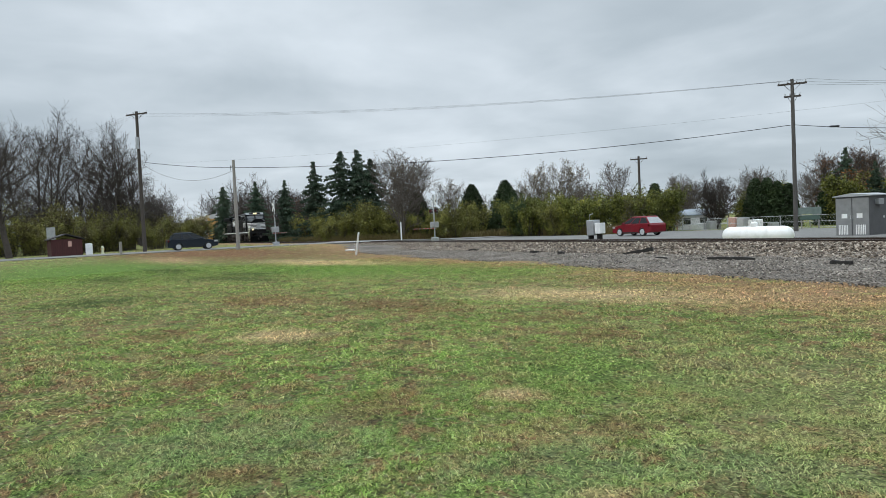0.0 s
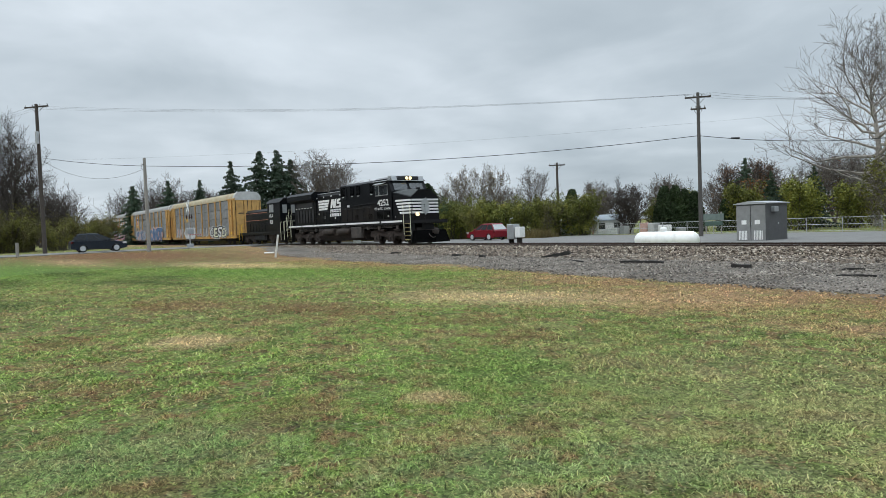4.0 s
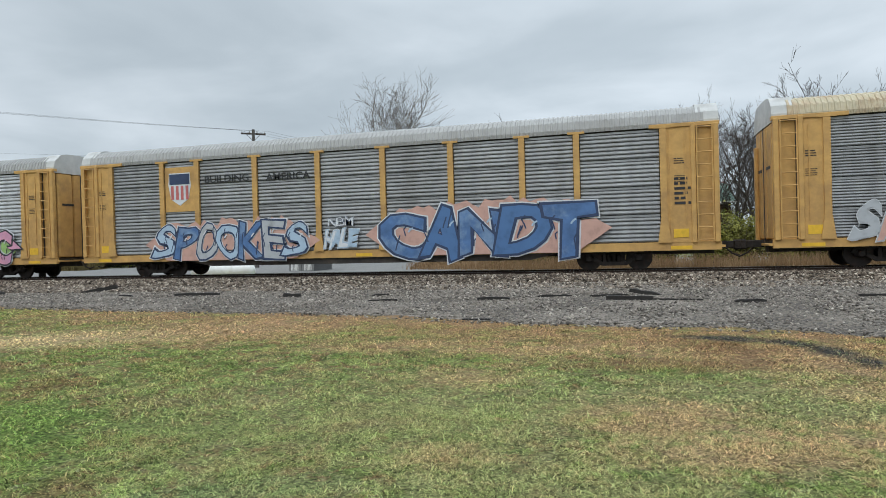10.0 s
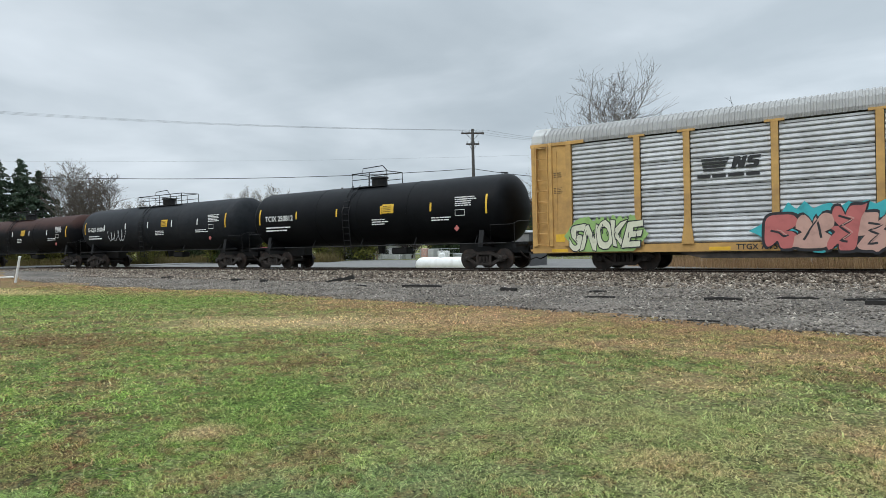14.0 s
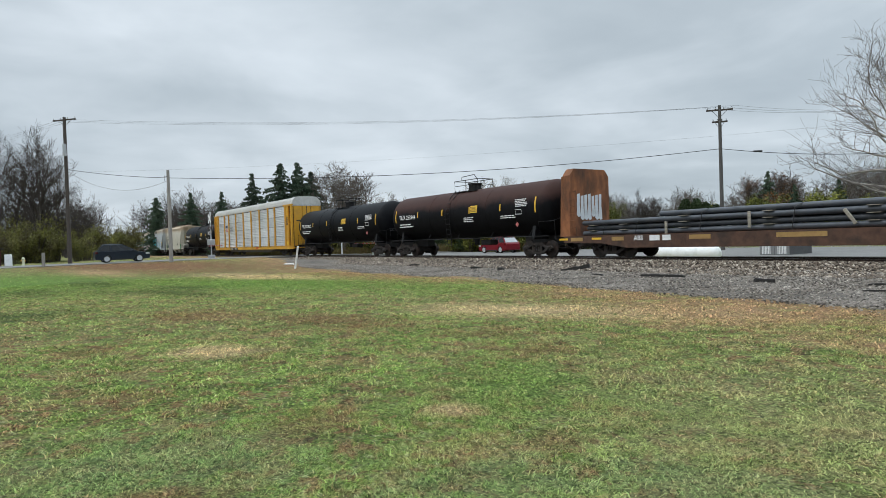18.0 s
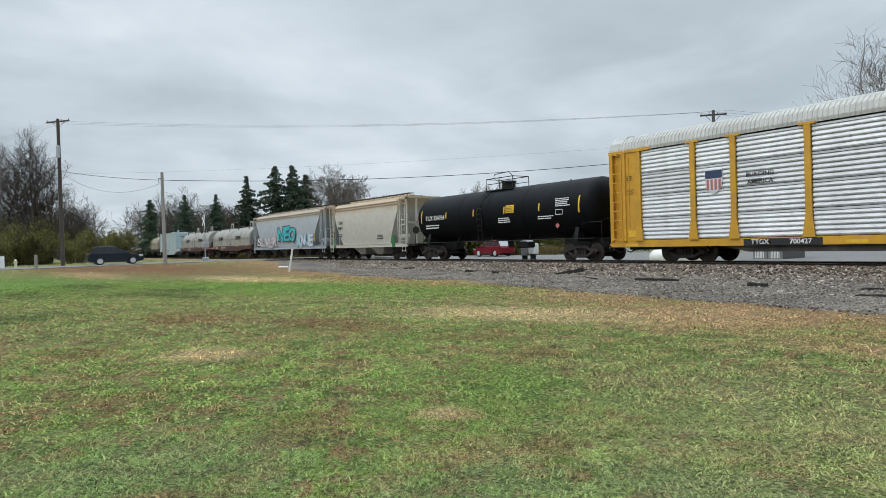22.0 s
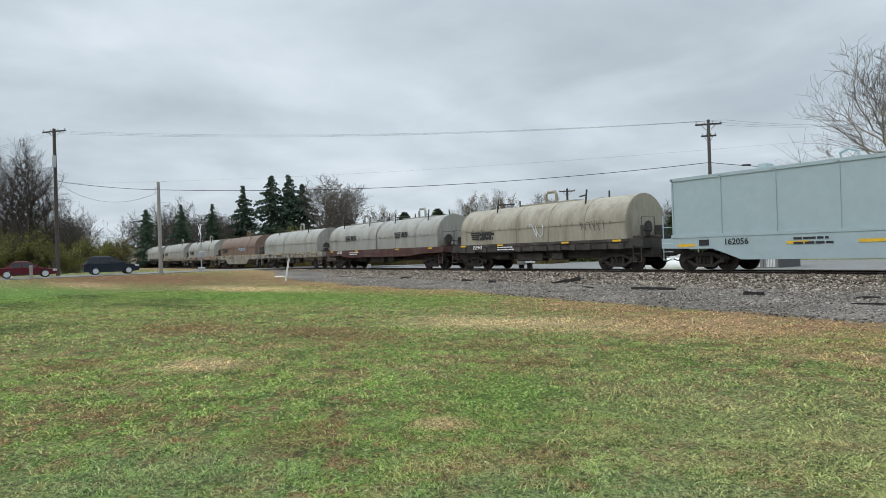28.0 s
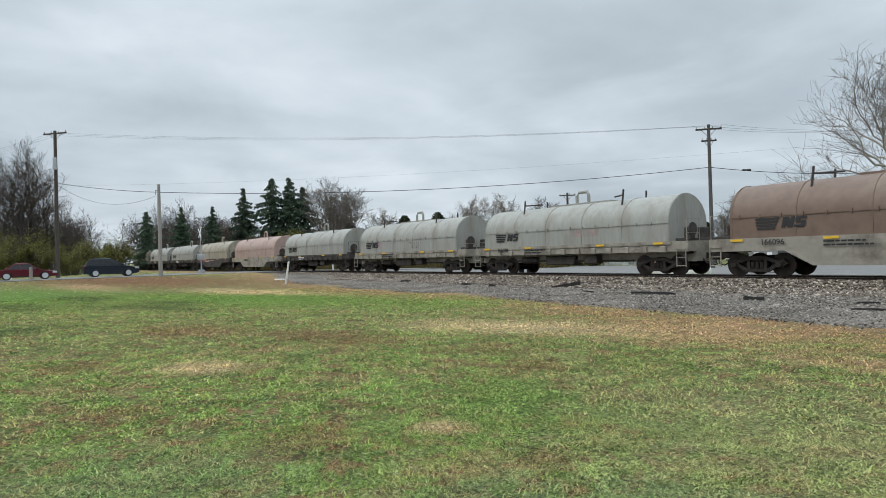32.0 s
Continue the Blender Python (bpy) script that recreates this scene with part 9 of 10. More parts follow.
fence = thing("chain_link_fence", "low grey chain-link fence behind the road", "fence")
for i in range(25):
    part("fence_post", Geo().tube([(-50 + 2.6 * i, 53.0, -0.1), (-50 + 2.6 * i, 53.0, 1.15)], 0.03, 6), SILVER, fence)
g = Geo()
for z in (0.1, 0.6, 1.12):
    g.tube([(-50, 53.0, z), (12.4, 53.0, z)], 0.016, 5)
part("fence_rail", g, SILVER, fence)
g = Geo()
for i in range(240):
    x = -50 + 0.26 * i
    g.tube([(x, 53.0, 0.1), (x + 0.5, 53.0, 1.1)], 0.006, 3).tube([(x + 0.5, 53.01, 0.1), (x, 53.01, 1.1)], 0.006, 3)
part("fence_mesh", g, SILVER, fence)["kind"] = "stuff"

house = thing("white_outbuilding", "small white outbuilding with pale blue-grey roof", "outbuilding", pose(-46.5, 58.0, 0, 0, 0, 38))
part("wall", Geo().box(-2.3, 1.9, -1.5, 1.5, 0, 1.55), WHITE, house)
part("roof", Geo().prism([(-1.7, 1.5), (0, 2.1), (1.7, 1.5), (1.7, 1.58), (0, 2.18), (-1.7, 1.58)], -2.5, 2.1), mat("pale_blue_grey_roof", (0.27, 0.31, 0.34), 0.75), house)
for x in (-1.4, 0.2):
    w = part("window", Geo().box(x - 0.35, x + 0.35, -1.53, -1.5, 0.6, 1.25), GLASS, house)
    part("window_frame", Geo().box(x - 0.42, x + 0.42, -1.52, -1.505, 0.54, 0.6).box(x - 0.42, x + 0.42, -1.52, -1.505, 1.25, 1.31), WHITE, w)
part("gable_trim", Geo().box(-2.32, -2.3, -1.5, 1.5, 1.2, 1.3), SILVER, house)
g = random.Random(3)
for i in range(14):
    o = part("stored_item", Geo().box(-0.5, 0.5, -0.35, 0.35, 0, 1.0, 0.05), (WHITE, SILVER, SP_SALMON, CONC)[i % 4])
    x = -58 + i * 1.6 + g.uniform(-0.4, 0.4)
    o.location, o.scale, o.rotation_euler = (x, 56.0 + g.uniform(-0.6, 1.0), 0.0), (g.uniform(0.4, 1.3), 1, g.uniform(0.5, 1.15)), (0, 0, g.uniform(0, 3))
    tagged(o, "pale crate stored in the yard behind the fence", "crate", "yard clutter")
lot = part("yard", Geo().box(-48, 30, 44.2, 52.5, -0.2, 0.035), ASPH)
tagged(lot, "worn grey asphalt yard beyond the road", "yard", kind="structure")

barn = thing("barn", "long rust-brown barn with pale green metal roof", "barn")
RUSTW = mat("rust_brown_barn_wall", (0.075, 0.032, 0.024), 0.9, var=0.4, scale=2, stretch=(4, 4, 0.5), dirt=(0.04, 0.03, 0.026), damt=0.6)
GREENR = mat("pale_green_metal_roof", (0.105, 0.19, 0.145), 0.6, 0.0, var=0.15, dirt=(0.15, 0.20, 0.165), damt=0.5, dscale=0.4)
part("wall", Geo().box(-15.5, 10.0, 70.0, 82.0, 0, 5.0), RUSTW, barn)
rf = part("roof", Geo().prism([(69.2, 4.85), (76, 7.2), (82.8, 4.85), (82.8, 4.97), (76, 7.32), (69.2, 4.97)], -16.0, 10.4), GREENR, barn)
for i in range(45):
    x = -15.8 + i * 0.58
    part("roof_rib", Geo().prism([(69.2, 4.97), (76, 7.32), (76, 7.36), (69.2, 5.01)], x - 0.02, x + 0.02), GREENR, rf)
for x in (-3.8, 0.6):
    part("skylight", Geo().prism([(69.9, 5.24), (74.9, 6.96), (74.9, 7.0), (69.9, 5.28)], x - 0.8, x + 0.8), mat("weathered_roof_light", (0.40, 0.41, 0.40), 0.6, var=0.2, scale=1.5, stretch=(6, 0.5, 0.5), dirt=(0.25, 0.24, 0.22), damt=0.6), rf, "weathered translucent roof panel")
part("ridge_cap", Geo().prism([(75.7, 7.25), (76, 7.45), (76.3, 7.25)], -16.0, 10.4), mat("red_trim", (0.22, 0.05, 0.04), 0.6), rf)
part("fascia", Geo().box(-16.0, 10.4, 69.14, 69.2, 4.78, 4.98), WHITE, barn)
for i in range(24):
    x = -15 + i * 1.05
    part("wall_batten", Geo().box(x - 0.05, x + 0.05, 69.94, 70.0, 0, 4.9), RUSTW, barn)

# debris on the gravel
CHAR = mat("charred_black_wood", (0.022, 0.019, 0.017), 0.95, var=0.5, scale=6, stretch=(1, 6, 6), bump=0.5)


def old_tie(x, y, L, w, h, turn, tilt=0.0, z=None, label="rotten black wooden tie lying on gravel"):
    rng = random.Random(int(x * 100))
    g2, n = Geo(), 7
    rings = []
    for i in range(n):
        s = -L / 2 + L * i / (n - 1)
        k = 0.55 + 0.5 * rng.random() if i in (0, n - 1) else 0.85 + 0.3 * rng.random()
        rings.append([(s, -w / 2 * k, 0), (s, w / 2 * k, 0), (s, w / 2 * k * 0.9, h * k), (s, -w / 2 * k * 0.9, h * k)])
    o = part("wooden_tie", g2.loft(rings), CHAR)
    o.matrix_basis = pose(x, y, ground_z(x, y) + 0.012 if z is None else z, 0, tilt, turn)
    return tagged(o, label, "wooden debris", "debris on the gravel")


for a in ((-13.5, 18.1, 1.6, 0.16, 0.09, 3), (-9.8, 17.6, 0.55, 0.18, 0.10, -4), (-3.4, 16.6, 0.85, 0.12, 0.07, 2), (0.0, 16.4, 1.1, 0.16, 0.10, -3), (-18.8, 19.6, 1.2, 0.2, 0.14, 30, -10), (-3.0, 12.9, 0.6, 0.07, 0.03, 0),
          (-0.5, 17.2, 1.0, 0.08, 0.06, 20), (1.1, 16.3, 1.1, 0.04, 0.04, -6), (-1.9, 17.2, 0.9, 0.06, 0.05, 12), (-6.4, 16.4, 0.8, 0.07, 0.05, 10), (-7.0, 17.8, 0.5, 0.08, 0.05, 25), (-24.8, 19.0, 0.45, 0.2, 0.1, 10), (-22.6, 18.8, 0.35, 0.2, 0.1, 0),
          (-16.2, 18.0, 0.7, 0.06, 0.05, -15), (2.6, 15.9, 0.7, 0.1, 0.06, 15), (0.4, 17.6, 0.9, 0.12, 0.1, -30, 8), (5.5, 17.0, 0.9, 0.08, 0.05, 8), (-31, 19.5, 0.6, 0.15, 0.1, 40)):
    old_tie(*a)


# ---- road vehicles ----
def road_car(name, label, paint, L, H, W, wagon, m, group="road vehicles"):
    car = thing(name, label, "car", m, group)
    h, w = L / 2, W / 2
    belt = 0.60 * H
    low = [(-h, 0.42), (-h + 0.03, belt - 0.12), (-h + 0.12, belt), (h * 0.36, belt), (h * 0.62, belt - 0.08), (h - 0.12, belt - 0.22), (h, 0.52), (h - 0.06, 0.30), (h * 0.78, 0.24)]
    arch = []
    wx, wr = L * 0.295, 0.36
    for cx in (wx, -wx):
        arch += [(cx + wr * math.cos(a), 0.33 + wr * math.sin(a)) for a in [math.pi * k / 8 for k in range(9)]]
    out = low + [(wx + wr, 0.24)] + arch[:9] + [(wx - wr, 0.22), (-wx + wr, 0.22)] + arch[9:] + [(-wx - wr, 0.24), (-h + 0.05, 0.30)]
    rings = []
    for y, k, dz in ((-w, 0.965, 0.0), (-w + 0.07, 1.0, 0.012), (w - 0.07, 1.0, 0.012), (w, 0.965, 0.0)):
        rings.append([(x * k, y, z + (dz if z > 0.5 else 0)) for x, z in out])
    part("body", Geo().loft(rings), paint, car, smooth=30)
    roof0, roof1 = (-h * 0.70, h * 0.0) if wagon else (-h * 0.36, h * 0.10)
    b0, b1 = (-h + 0.12, h * 0.52) if wagon else (-h * 0.70, h * 0.46)
    base = [(b0, belt - 0.01), (b1, belt - 0.01)]
    cabin = Geo().loft([[(b0, -w + 0.06, belt), (b1, -w + 0.06, belt), (b1, w - 0.06, belt), (b0, w - 0.06, belt)], [(roof0, -w + 0.24, H - 0.07), (roof1, -w + 0.24, H - 0.06), (roof1, w - 0.24, H - 0.06), (roof0, w - 0.24, H - 0.07)],
                        [(roof0 + 0.12, -w + 0.32, H), (roof1 - 0.25, -w + 0.32, H), (roof1 - 0.25, w - 0.32, H), (roof0 + 0.12, w - 0.32, H)]])
    cb = part("cabin", cabin, paint, car, smooth=20)

    def side_point(x, t, side):
        return (x, side * (w - 0.06 - 0.18 * t + 0.008), belt + (H - 0.07 - belt) * t)

    for side in (-1, 1):
        cuts = [0.03, 0.36, 0.68, 0.97] if wagon else [0.10, 0.50, 0.95]
        for a, c in zip(cuts[:-1], cuts[1:]):
            lo = [b0 + (b1 - b0) * (a + 0.02), b0 + (b1 - b0) * (c - 0.02)]
            hi = [roof0 + (roof1 - roof0) * (a + 0.02), roof0 + (roof1 - roof0) * (c - 0.02)]
            q = [side_point(lo[0] + (hi[0] - lo[0]) * 0.1, 0.1, side), side_point(lo[1] + (hi[1] - lo[1]) * 0.1, 0.1, side), side_point(lo[1] + (hi[1] - lo[1]) * 0.9, 0.9, side), side_point(lo[0] + (hi[0] - lo[0]) * 0.9, 0.9, side)]
            part("side_window", Geo().add(q, [(0, 1, 2, 3)]), CARGLASS, cb)
    for xb, xt, nm, dx in ((b1, roof1, "windscreen", 0.008), (b0, roof0, "rear_window", -0.008)):
        q = [(xb + (xt - xb) * 0.08 + dx, -w + 0.14, belt + 0.05), (xb + (xt - xb) * 0.08 + dx, w - 0.14, belt + 0.05), (xb + (xt - xb) * 0.92 + dx, w - 0.28, H - 0.11), (xb + (xt - xb) * 0.92 + dx, -w + 0.28, H - 0.11)]
        part(nm, Geo().add(q, [(0, 1, 2, 3)]), CARGLASS, cb)
    part("sill_trim", Geo().box(-wx + 0.42, wx - 0.42, -w - 0.005, w + 0.005, 0.22, 0.34, 0.01), RUBBER, car)
    for side in (-1, 1):
        part("headlight", Geo().box(h - 0.42, h - 0.08, side * (w - 0.02) - 0.03, side * (w - 0.02) + 0.03, belt - 0.34, belt - 0.17, 0.03), CHROME, car, "clear headlight")
        part("tail_light", Geo().box(-h + 0.02, -h + 0.26, side * (w - 0.03) - 0.03, side * (w - 0.03) + 0.03, belt - 0.22, belt - 0.02, 0.02), REDL, car, "red tail light")
        part("door_mirror", Geo().box(h * 0.30, h * 0.36 + 0.06, side * (w + 0.08) - 0.08, side * (w + 0.08) + 0.06, belt, belt + 0.14, 0.03), paint, car)
        part("door_seam", Geo().box(-0.02, -0.008, side * (w + 0.001) - 0.004, side * (w + 0.001) + 0.004, 0.36, belt), RUBBER, car)
        for x in (-L * 0.12, L * 0.12):
            part("door_handle", Geo().box(x, x + 0.18, side * w - 0.02, side * w + 0.02, belt - 0.14, belt - 0.10, 0.01), paint, car)
    part("grille", Geo().box(h - 0.03, h + 0.01, -0.5, 0.5, 0.5, 0.68, 0.01), RUBBER, car)
    part("number_plate_bar", Geo().box(h + 0.0, h + 0.02, -0.2, 0.2, 0.36, 0.46), WHITE, car)
    wheels = []
    for x in (-wx, wx):
        for side in (-1, 1):
            wh = part("wheel", Geo().lathe([(-0.11, 0.20), (-0.11, 0.32), (-0.08, 0.335), (0.08, 0.335), (0.11, 0.32), (0.11, 0.20)], 24, "y"), RUBBER, car, "black tyre", 40)
            g3 = Geo().lathe([(-0.114, 0.03), (-0.114, 0.235), (0.114, 0.235), (0.114, 0.03)], 20, "y")
            for k in range(5):
                a = 2 * math.pi * k / 5
                g3.prism([(0.0 + 0.04 * math.cos(a + 1.57), 0.04 * math.sin(a + 1.57)), (0.2 * math.cos(a) + 0.03 * math.cos(a + 1.57), 0.2 * math.sin(a) + 0.03 * math.sin(a + 1.57)), (0.2 * math.cos(a) - 0.03 * math.cos(a + 1.57), 0.2 * math.sin(a) - 0.03 * math.sin(a + 1.57)), (-0.04 * math.cos(a + 1.57), -0.04 * math.sin(a + 1.57))], side * 0.114, side * 0.135, axis="y")
            g3.lathe([(-0.14, 0.05), (0.14, 0.05)], 10, "y")
            part("rim", g3, CARRIM, wh, "silver alloy rim")
            wh.location = (x, side * (w - 0.12), 0.335)
            wheels.append(wh)
    return car, wheels


def car_paint(name, c):
    return mat(name, c, 0.35, 0.0, var=0.08, scale=2, coat=0.08, spec=0.25, dirt=tuple(0.7 * q + 0.02 for q in c), damt=0.3, dscale=1.5)


SUV_AT = pose(-66.4, 9.7, 0.47, 0, 0, 90)
road_car("suv", "dark slate-blue SUV waiting at the crossing", car_paint("slate_blue_paint", (0.011, 0.017, 0.026)), 4.6, 1.68, 1.85, True, SUV_AT)
RED_SUV, RED_SUV_WHEELS = road_car("suv", "dark red compact SUV on the road beyond the track", car_paint("dark_red_paint", (0.17, 0.006, 0.014)), 4.3, 1.62, 1.84, True, pose(-38.4, 41, 0.05, 0, 0, 180))
RED_CAR, RED_CAR_WHEELS = road_car("sedan", "dark maroon sedan queueing at the crossing", car_paint("maroon_paint", (0.085, 0.005, 0.012)), 4.7, 1.44, 1.82, False, pose(-66.4, -60, 0.46, 0, 0, 90))

# ---- pieces: ties, stones, grass ----
tie_mesh = Geo().box(-0.115, 0.115, -1.3, 1.3, -0.17, 0.0, 0.01).mesh("tie", WOODTIE)
rt = random.Random(12)
for i in range(200):
    o = part("tie", tie_mesh, None, track)
    o.location = (-78 + 0.52 * i + rt.uniform(-0.03, 0.03), TRACK_Y + rt.uniform(-0.03, 0.03), RAIL_Z - 0.172 + rt.uniform(-0.01, 0.005))
    o.rotation_euler = (0, 0, rt.gauss(0, 0.01))


def stones(count, seed, pick, size, material, name):
    """Broken stones, each a squashed and jittered octahedron."""
    g = np.random.default_rng(seed)
    x, y, z = pick(g, count)
    m = len(x)
    base = np.array([(1, 0, 0), (-1, 0, 0), (0, 1, 0), (0, -1, 0), (0, 0, 1), (0, 0, -1)], float)
    v = base[None] * g.uniform(0.6, 1.35, (m, 6, 1)) + g.normal(0, 0.18, (m, 6, 3))
    a = g.uniform(0, 6.283, m)
    c, s = np.cos(a)[:, None], np.sin(a)[:, None]
    v = np.stack([v[:, :, 0] * c - v[:, :, 1] * s, v[:, :, 0] * s + v[:, :, 1] * c, v[:, :, 2] * 0.7], 2)
    r = size * np.minimum(g.lognormal(0, 0.32, (m, 1, 1)), 1.7)
    v = v * r + np.stack([x, y, z], 1)[:, None, :]
    f = np.array([(0, 2, 4), (2, 1, 4), (1, 3, 4), (3, 0, 4), (2, 0, 5), (1, 2, 5), (3, 1, 5), (0, 3, 5)])
    f = (np.arange(m) * 6)[:, None, None] + f[None]
    return raw_mesh(name, v.reshape(-1, 3), f.reshape(-1, 3), material)


def stone_mat(name, colours):
    return leaf_mat(name, colours, 0.95, 0.0)


ST_BALLAST = stone_mat("ballast_stones", [(0.021, 0.016, 0.012), (0.110, 0.083, 0.061), (0.252, 0.202, 0.158), (0.032, 0.024, 0.017), (0.525, 0.453, 0.369)])
ST_GRAVEL = stone_mat("gravel_stones", [(0.058, 0.051, 0.045), (0.147, 0.126, 0.106), (0.273, 0.236, 0.203), (0.037, 0.031, 0.024), (0.462, 0.414, 0.351)])


def pick_ballast(g, n):
    x = g.uniform(-58, 18, n)
    y = g.uniform(19.3, 24.6, n)
    prof = np.interp(y, [19.3, 21.2, 22.2, 23.2, 23.9, 24.7], [0.13, 0.17, 0.24, 0.31, 0.32, 0.30])
    return x, y, prof + g.uniform(-0.01, 0.03, n)


def pick_gravel(g, n):
    x = g.uniform(-40, 16, n)
    t = np.interp(x, [a for a, _ in TOE], [b for _, b in TOE])
    y = t + (21.5 - t) * g.uniform(0, 1, n) ** 0.8 - 0.15
    keep = np.isfinite(y)
    x, y, t = x[keep], y[keep], t[keep]
    z = 0.20 * np.clip((y - t) / np.maximum(22 - t, 0.5), 0, 1)
    z = np.maximum(z, [min(rise(a, b), 0.30) for a, b in zip(x, y)])
    return x, y, z + 0.015


tagged(new("ballast_stones", stones(56000, 3, pick_ballast, 0.050, ST_BALLAST, "ballast_stones")), "loose grey-brown ballast stones beside the rail", "stones", kind="stuff")
tagged(new("gravel_stones", stones(60000, 4, pick_gravel, 0.027, ST_GRAVEL, "gravel_stones")), "loose blue-grey gravel stones", "stones", kind="stuff")


def blades(count, seed, r0, r1, hmin, hmax, width, flat):
    """Bent grass blades: a quad and a tip each, in a sector of the lawn."""
    g = np.random.default_rng(seed)
    d = np.sqrt(g.uniform(r0 * r0, r1 * r1, count))
    az = np.radians(g.uniform(-98, 24, count))
    x, y = d * np.sin(az), d * np.cos(az)
    # blades gather in tufts
    k = np.array([noise.noise((a * 2.3, b * 2.3, 7)) + 0.5 * noise.noise((a * 7, b * 7, 1)) for a, b in zip(x, y)])
    t = np.interp(x, [a for a, _ in TOE], [b for _, b in TOE])
    keep = (k > g.uniform(-0.75, 0.35, count)) & (y < t - 0.05 + 0.25 * g.normal(size=count))
    x, y, k = x[keep], y[keep], k[keep]
    m = len(x)
    z = np.array([lawn_z(a, b) for a, b in zip(x, y)]) - 0.004
    h = g.uniform(hmin, hmax, m) * (1 + 0.5 * np.clip(k, -0.3, 0.8))
    a = g.uniform(0, 6.283, m)
    lean = flat * g.uniform(0.4, 1.3, m)
    dx, dy = np.cos(a), np.sin(a)
    w = width * g.uniform(0.7, 1.4, m)
    px, py = -dy * w, dx * w
    mid = np.stack([x + dx * h * lean * 0.4, y + dy * h * lean * 0.4, z + h * 0.65], 1)
    tip = np.stack([x + dx * h * lean * 1.25, y + dy * h * lean * 1.25, z + h * np.clip(1.0 - 0.35 * lean, 0.25, 1)], 1)
    off = np.stack([px, py, 0 * px], 1)
    base = np.stack([x, y, z], 1)
    v = np.stack([base - off, base + off, mid + off * 0.8, mid - off * 0.8, tip], 1).reshape(-1, 3)
    i = np.arange(m)[:, None] * 5
    f = np.concatenate([i + np.array([[0, 1, 2]]), i + np.array([[0, 2, 3]]), i + np.array([[3, 2, 4]])])
    return raw_mesh("grass", v, f, BLADES)


def tufts(count, seed, r0, r1):
    """Ragged clumps of longer grass that stand above the sward."""
    g = np.random.default_rng(seed)
    per = 26
    d = np.sqrt(g.uniform(r0 * r0, r1 * r1, count))
    az = np.radians(g.uniform(-98, 24, count))
    cx, cy = d * np.sin(az), d * np.cos(az)
    keep = cy < np.interp(cx, [a for a, _ in TOE], [b for _, b in TOE]) - 0.3
    cx, cy, d = cx[keep], cy[keep], d[keep]
    rad = g.uniform(0.04, 0.16, len(cx)) * (1 + d / 30)
    x = np.repeat(cx, per) + g.normal(0, 1, len(cx) * per) * np.repeat(rad, per) * 1.4
    y = np.repeat(cy, per) + g.normal(0, 1, len(cx) * per) * np.repeat(rad, per)
    far = np.repeat(d, per)
    m = len(x)
    z = np.array([lawn_z(a, b) for a, b in zip(x, y)]) - 0.005
    h = g.uniform(0.012, 0.046, m)
    a = g.uniform(0, 6.283, m)
    w = (0.0028 + 0.0005 * far) * g.uniform(0.7, 1.3, m)
    lean = g.uniform(1.0, 2.6, m) * h
    off = np.stack([-np.sin(a) * w, np.cos(a) * w, 0 * w], 1)
    base = np.stack([x, y, z], 1)
    mid = base + np.stack([np.cos(a) * lean * 0.4, np.sin(a) * lean * 0.4, h * 0.7], 1)
    tip = base + np.stack([np.cos(a) * lean * 1.3, np.sin(a) * lean * 1.3, h * 0.9], 1)
    v = np.stack([base - off, base + off, mid + off * 0.8, mid - off * 0.8, tip], 1).reshape(-1, 3)
    i = np.arange(m)[:, None] * 5
    return raw_mesh("grass_tufts", v, np.concatenate([i + np.array([[0, 1, 2]]), i + np.array([[0, 2, 3]]), i + np.array([[3, 2, 4]])]), BLADES)


tagged(new("grass_tufts", tufts(11000, 8, 2.6, 36)), "ragged tufts of longer green and straw grass", "grass", kind="stuff")
for n, seed, r0, r1, a, b, w, fl in ((260000, 1, 2.6, 6.5, 0.008, 0.028, 0.0034, 2.2), (170000, 2, 6.5, 13, 0.010, 0.034, 0.0062, 2.2), (80000, 3, 13, 30, 0.015, 0.040, 0.013, 2.2), (30000, 4, 30, 60, 0.02, 0.05, 0.022, 2.0), (30000, 5, 55, 92, 0.03, 0.07, 0.034, 1.8)):
    tagged(new("grass", blades(n, seed, r0, r1, a, b, w, fl)), "short uneven autumn grass blades, green and straw", "grass", kind="stuff")


# ---- what moves ----
SPEED, SLOW = 17.17, 16.75  # metres a second before 14 s and after 19 s


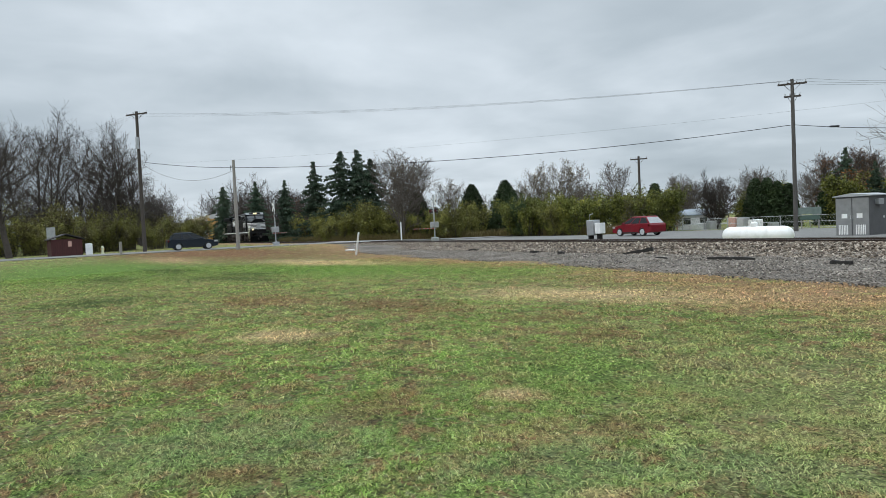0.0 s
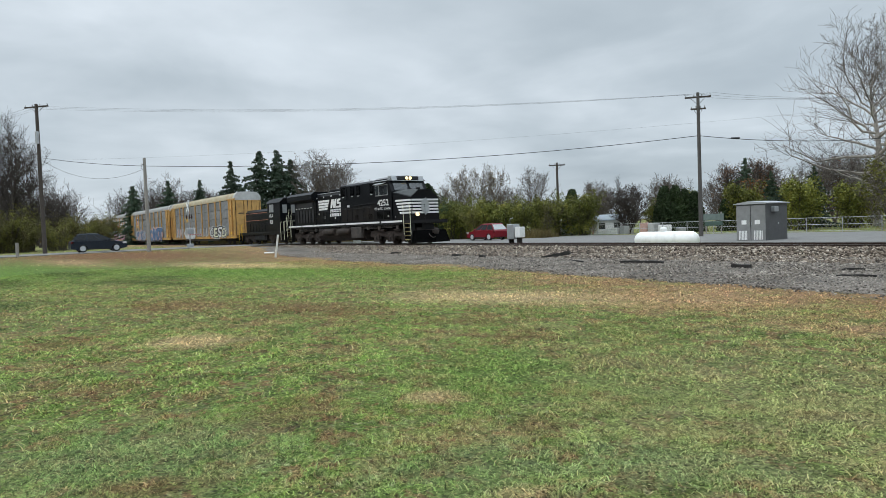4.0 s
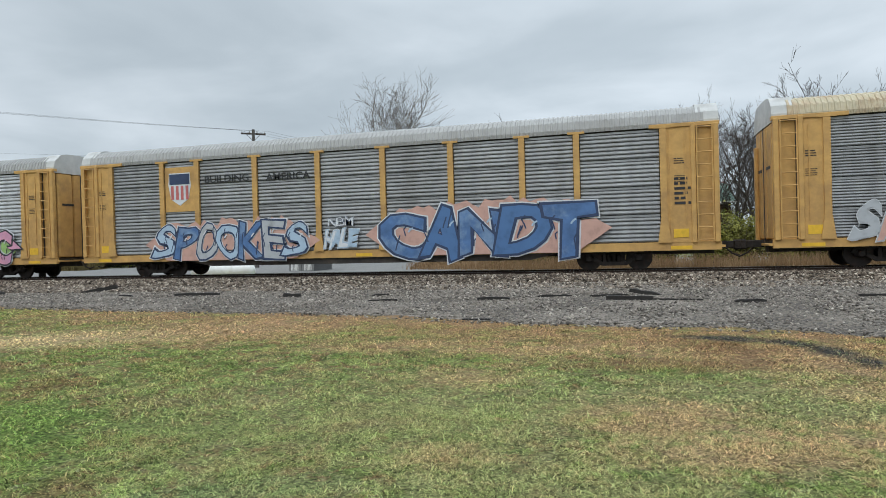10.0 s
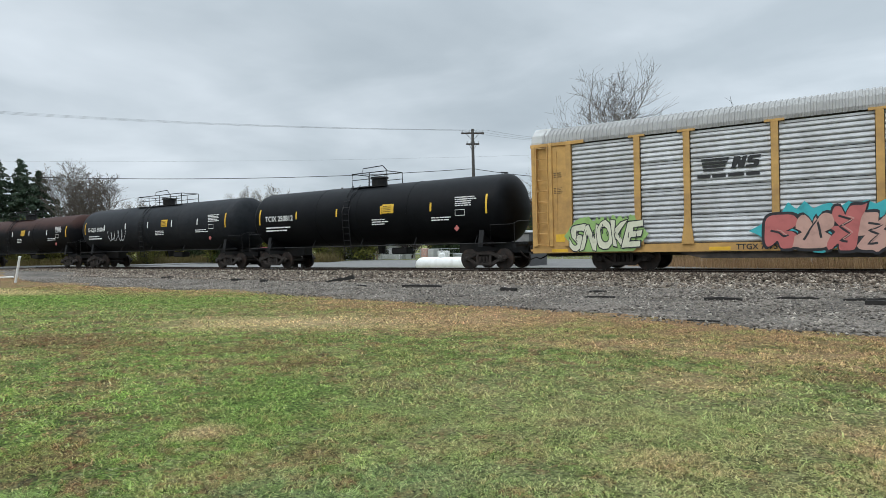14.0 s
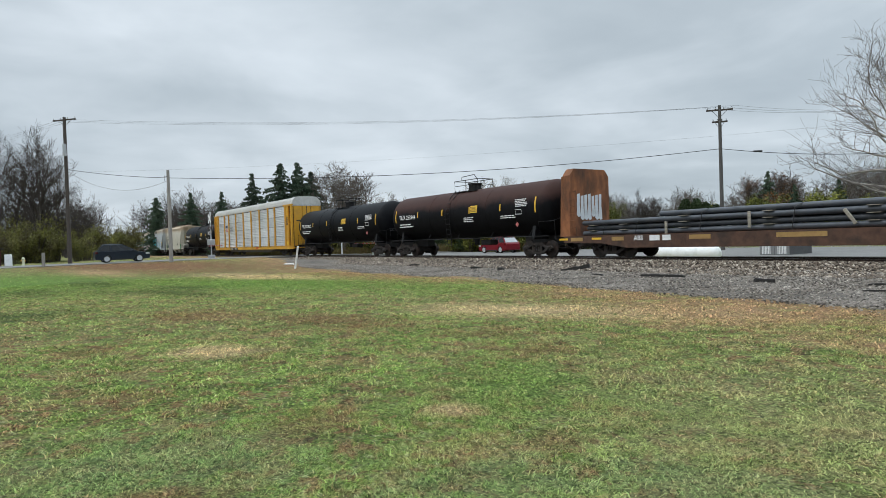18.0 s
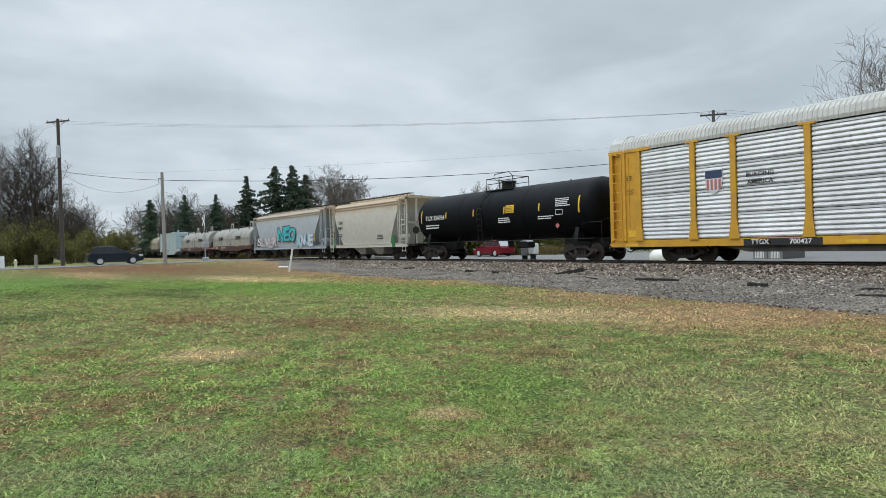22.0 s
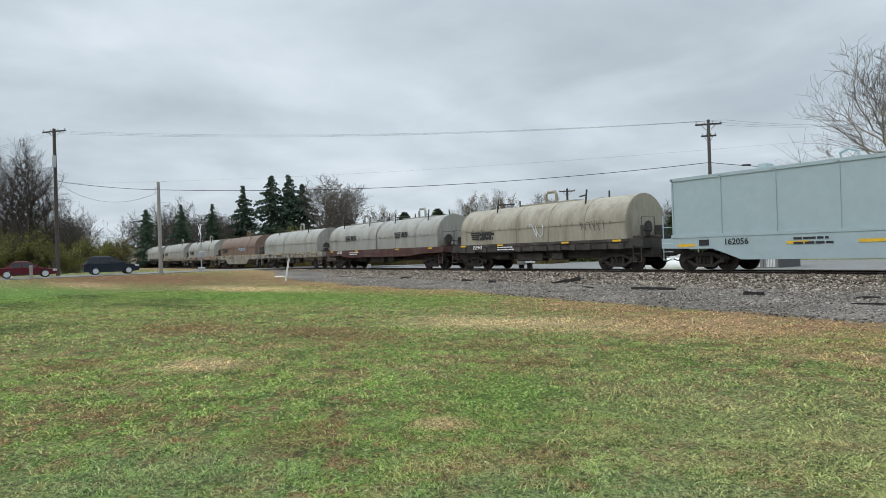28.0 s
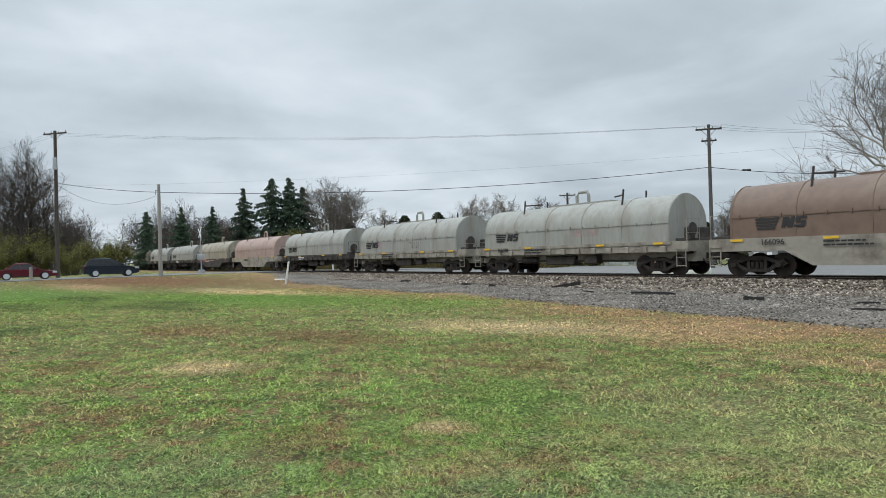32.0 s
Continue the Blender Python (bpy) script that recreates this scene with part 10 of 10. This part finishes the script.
def train_way(t):
    """How far the train has come: it slows a little between 14 and 19 s."""
    k = min(max((t - 14) / 5, 0), 1)
    return SPEED * t - (SPEED - SLOW) * (2.5 * k * k + max(t - 19, 0))


def roll_along(car, wheels, rows, heading):
    """Drives a car through (seconds, x, y) rows, its wheels turning with the way."""
    walk(car, [(t, pose(x, y, z, 0, 0, heading)) for t, x, y, z in rows])
    # the wheels get a row for every eighth of a metre or so
    fine = [(rows[0][0], 0.0)]
    way = 0.0
    for (t0, x0, y0, _), (t1, x1, y1, _) in zip(rows[:-1], rows[1:]):
        d = math.hypot(x1 - x0, y1 - y0)
        n = max(1, math.ceil(d / 0.45))
        fine += [(t0 + (t1 - t0) * k / n, way + d * k / n) for k in range(1, n + 1)]
        way += d
    for w in wheels:
        x, y, z = w.location
        walk(w, [(t, pose(x, y, z, 0, math.degrees(s / 0.335), 0)) for t, s in fine])


def motions():
    for ob, mid in VEHICLES:
        walk(ob, [(t, pose(mid + train_way(t), TRACK_Y, RAIL_Z)) for t in (0, 4, 8, 11, 14, 15, 16, 17, 18, 19, 20, 24, 28, 32)])
    roll_along(RED_SUV, RED_SUV_WHEELS, [(0, -39.2, 41, 0.05), (0.5, -40.4, 41, 0.05), (1, -41.7, 41, 0.05), (1.5, -42.9, 41, 0.05), (2, -44.1, 41, 0.05), (2.5, -45.4, 41, 0.05), (3.5, -47.6, 41, 0.05), (4.5, -49.0, 41, 0.05), (5.5, -49.5, 41, 0.05), (32, -49.5, 41, 0.05)], 180)
    roll_along(RED_CAR, RED_CAR_WHEELS, [(0, -66.4, -60, 0.46), (14, -66.4, -60, 0.46), (16, -66.4, -52, 0.46), (20, -66.4, -24, 0.46), (22, -66.4, -11.5, 0.46), (23, -66.4, -6.2, 0.46), (24, -66.4, -2.4, 0.46), (25, -66.4, 0.0, 0.46), (25.5, -66.4, 1.0, 0.46), (26.5, -66.4, 2.5, 0.46), (27.5, -66.4, 3.1, 0.46), (32, -66.4, 3.1, 0.46)], 90)


motions()
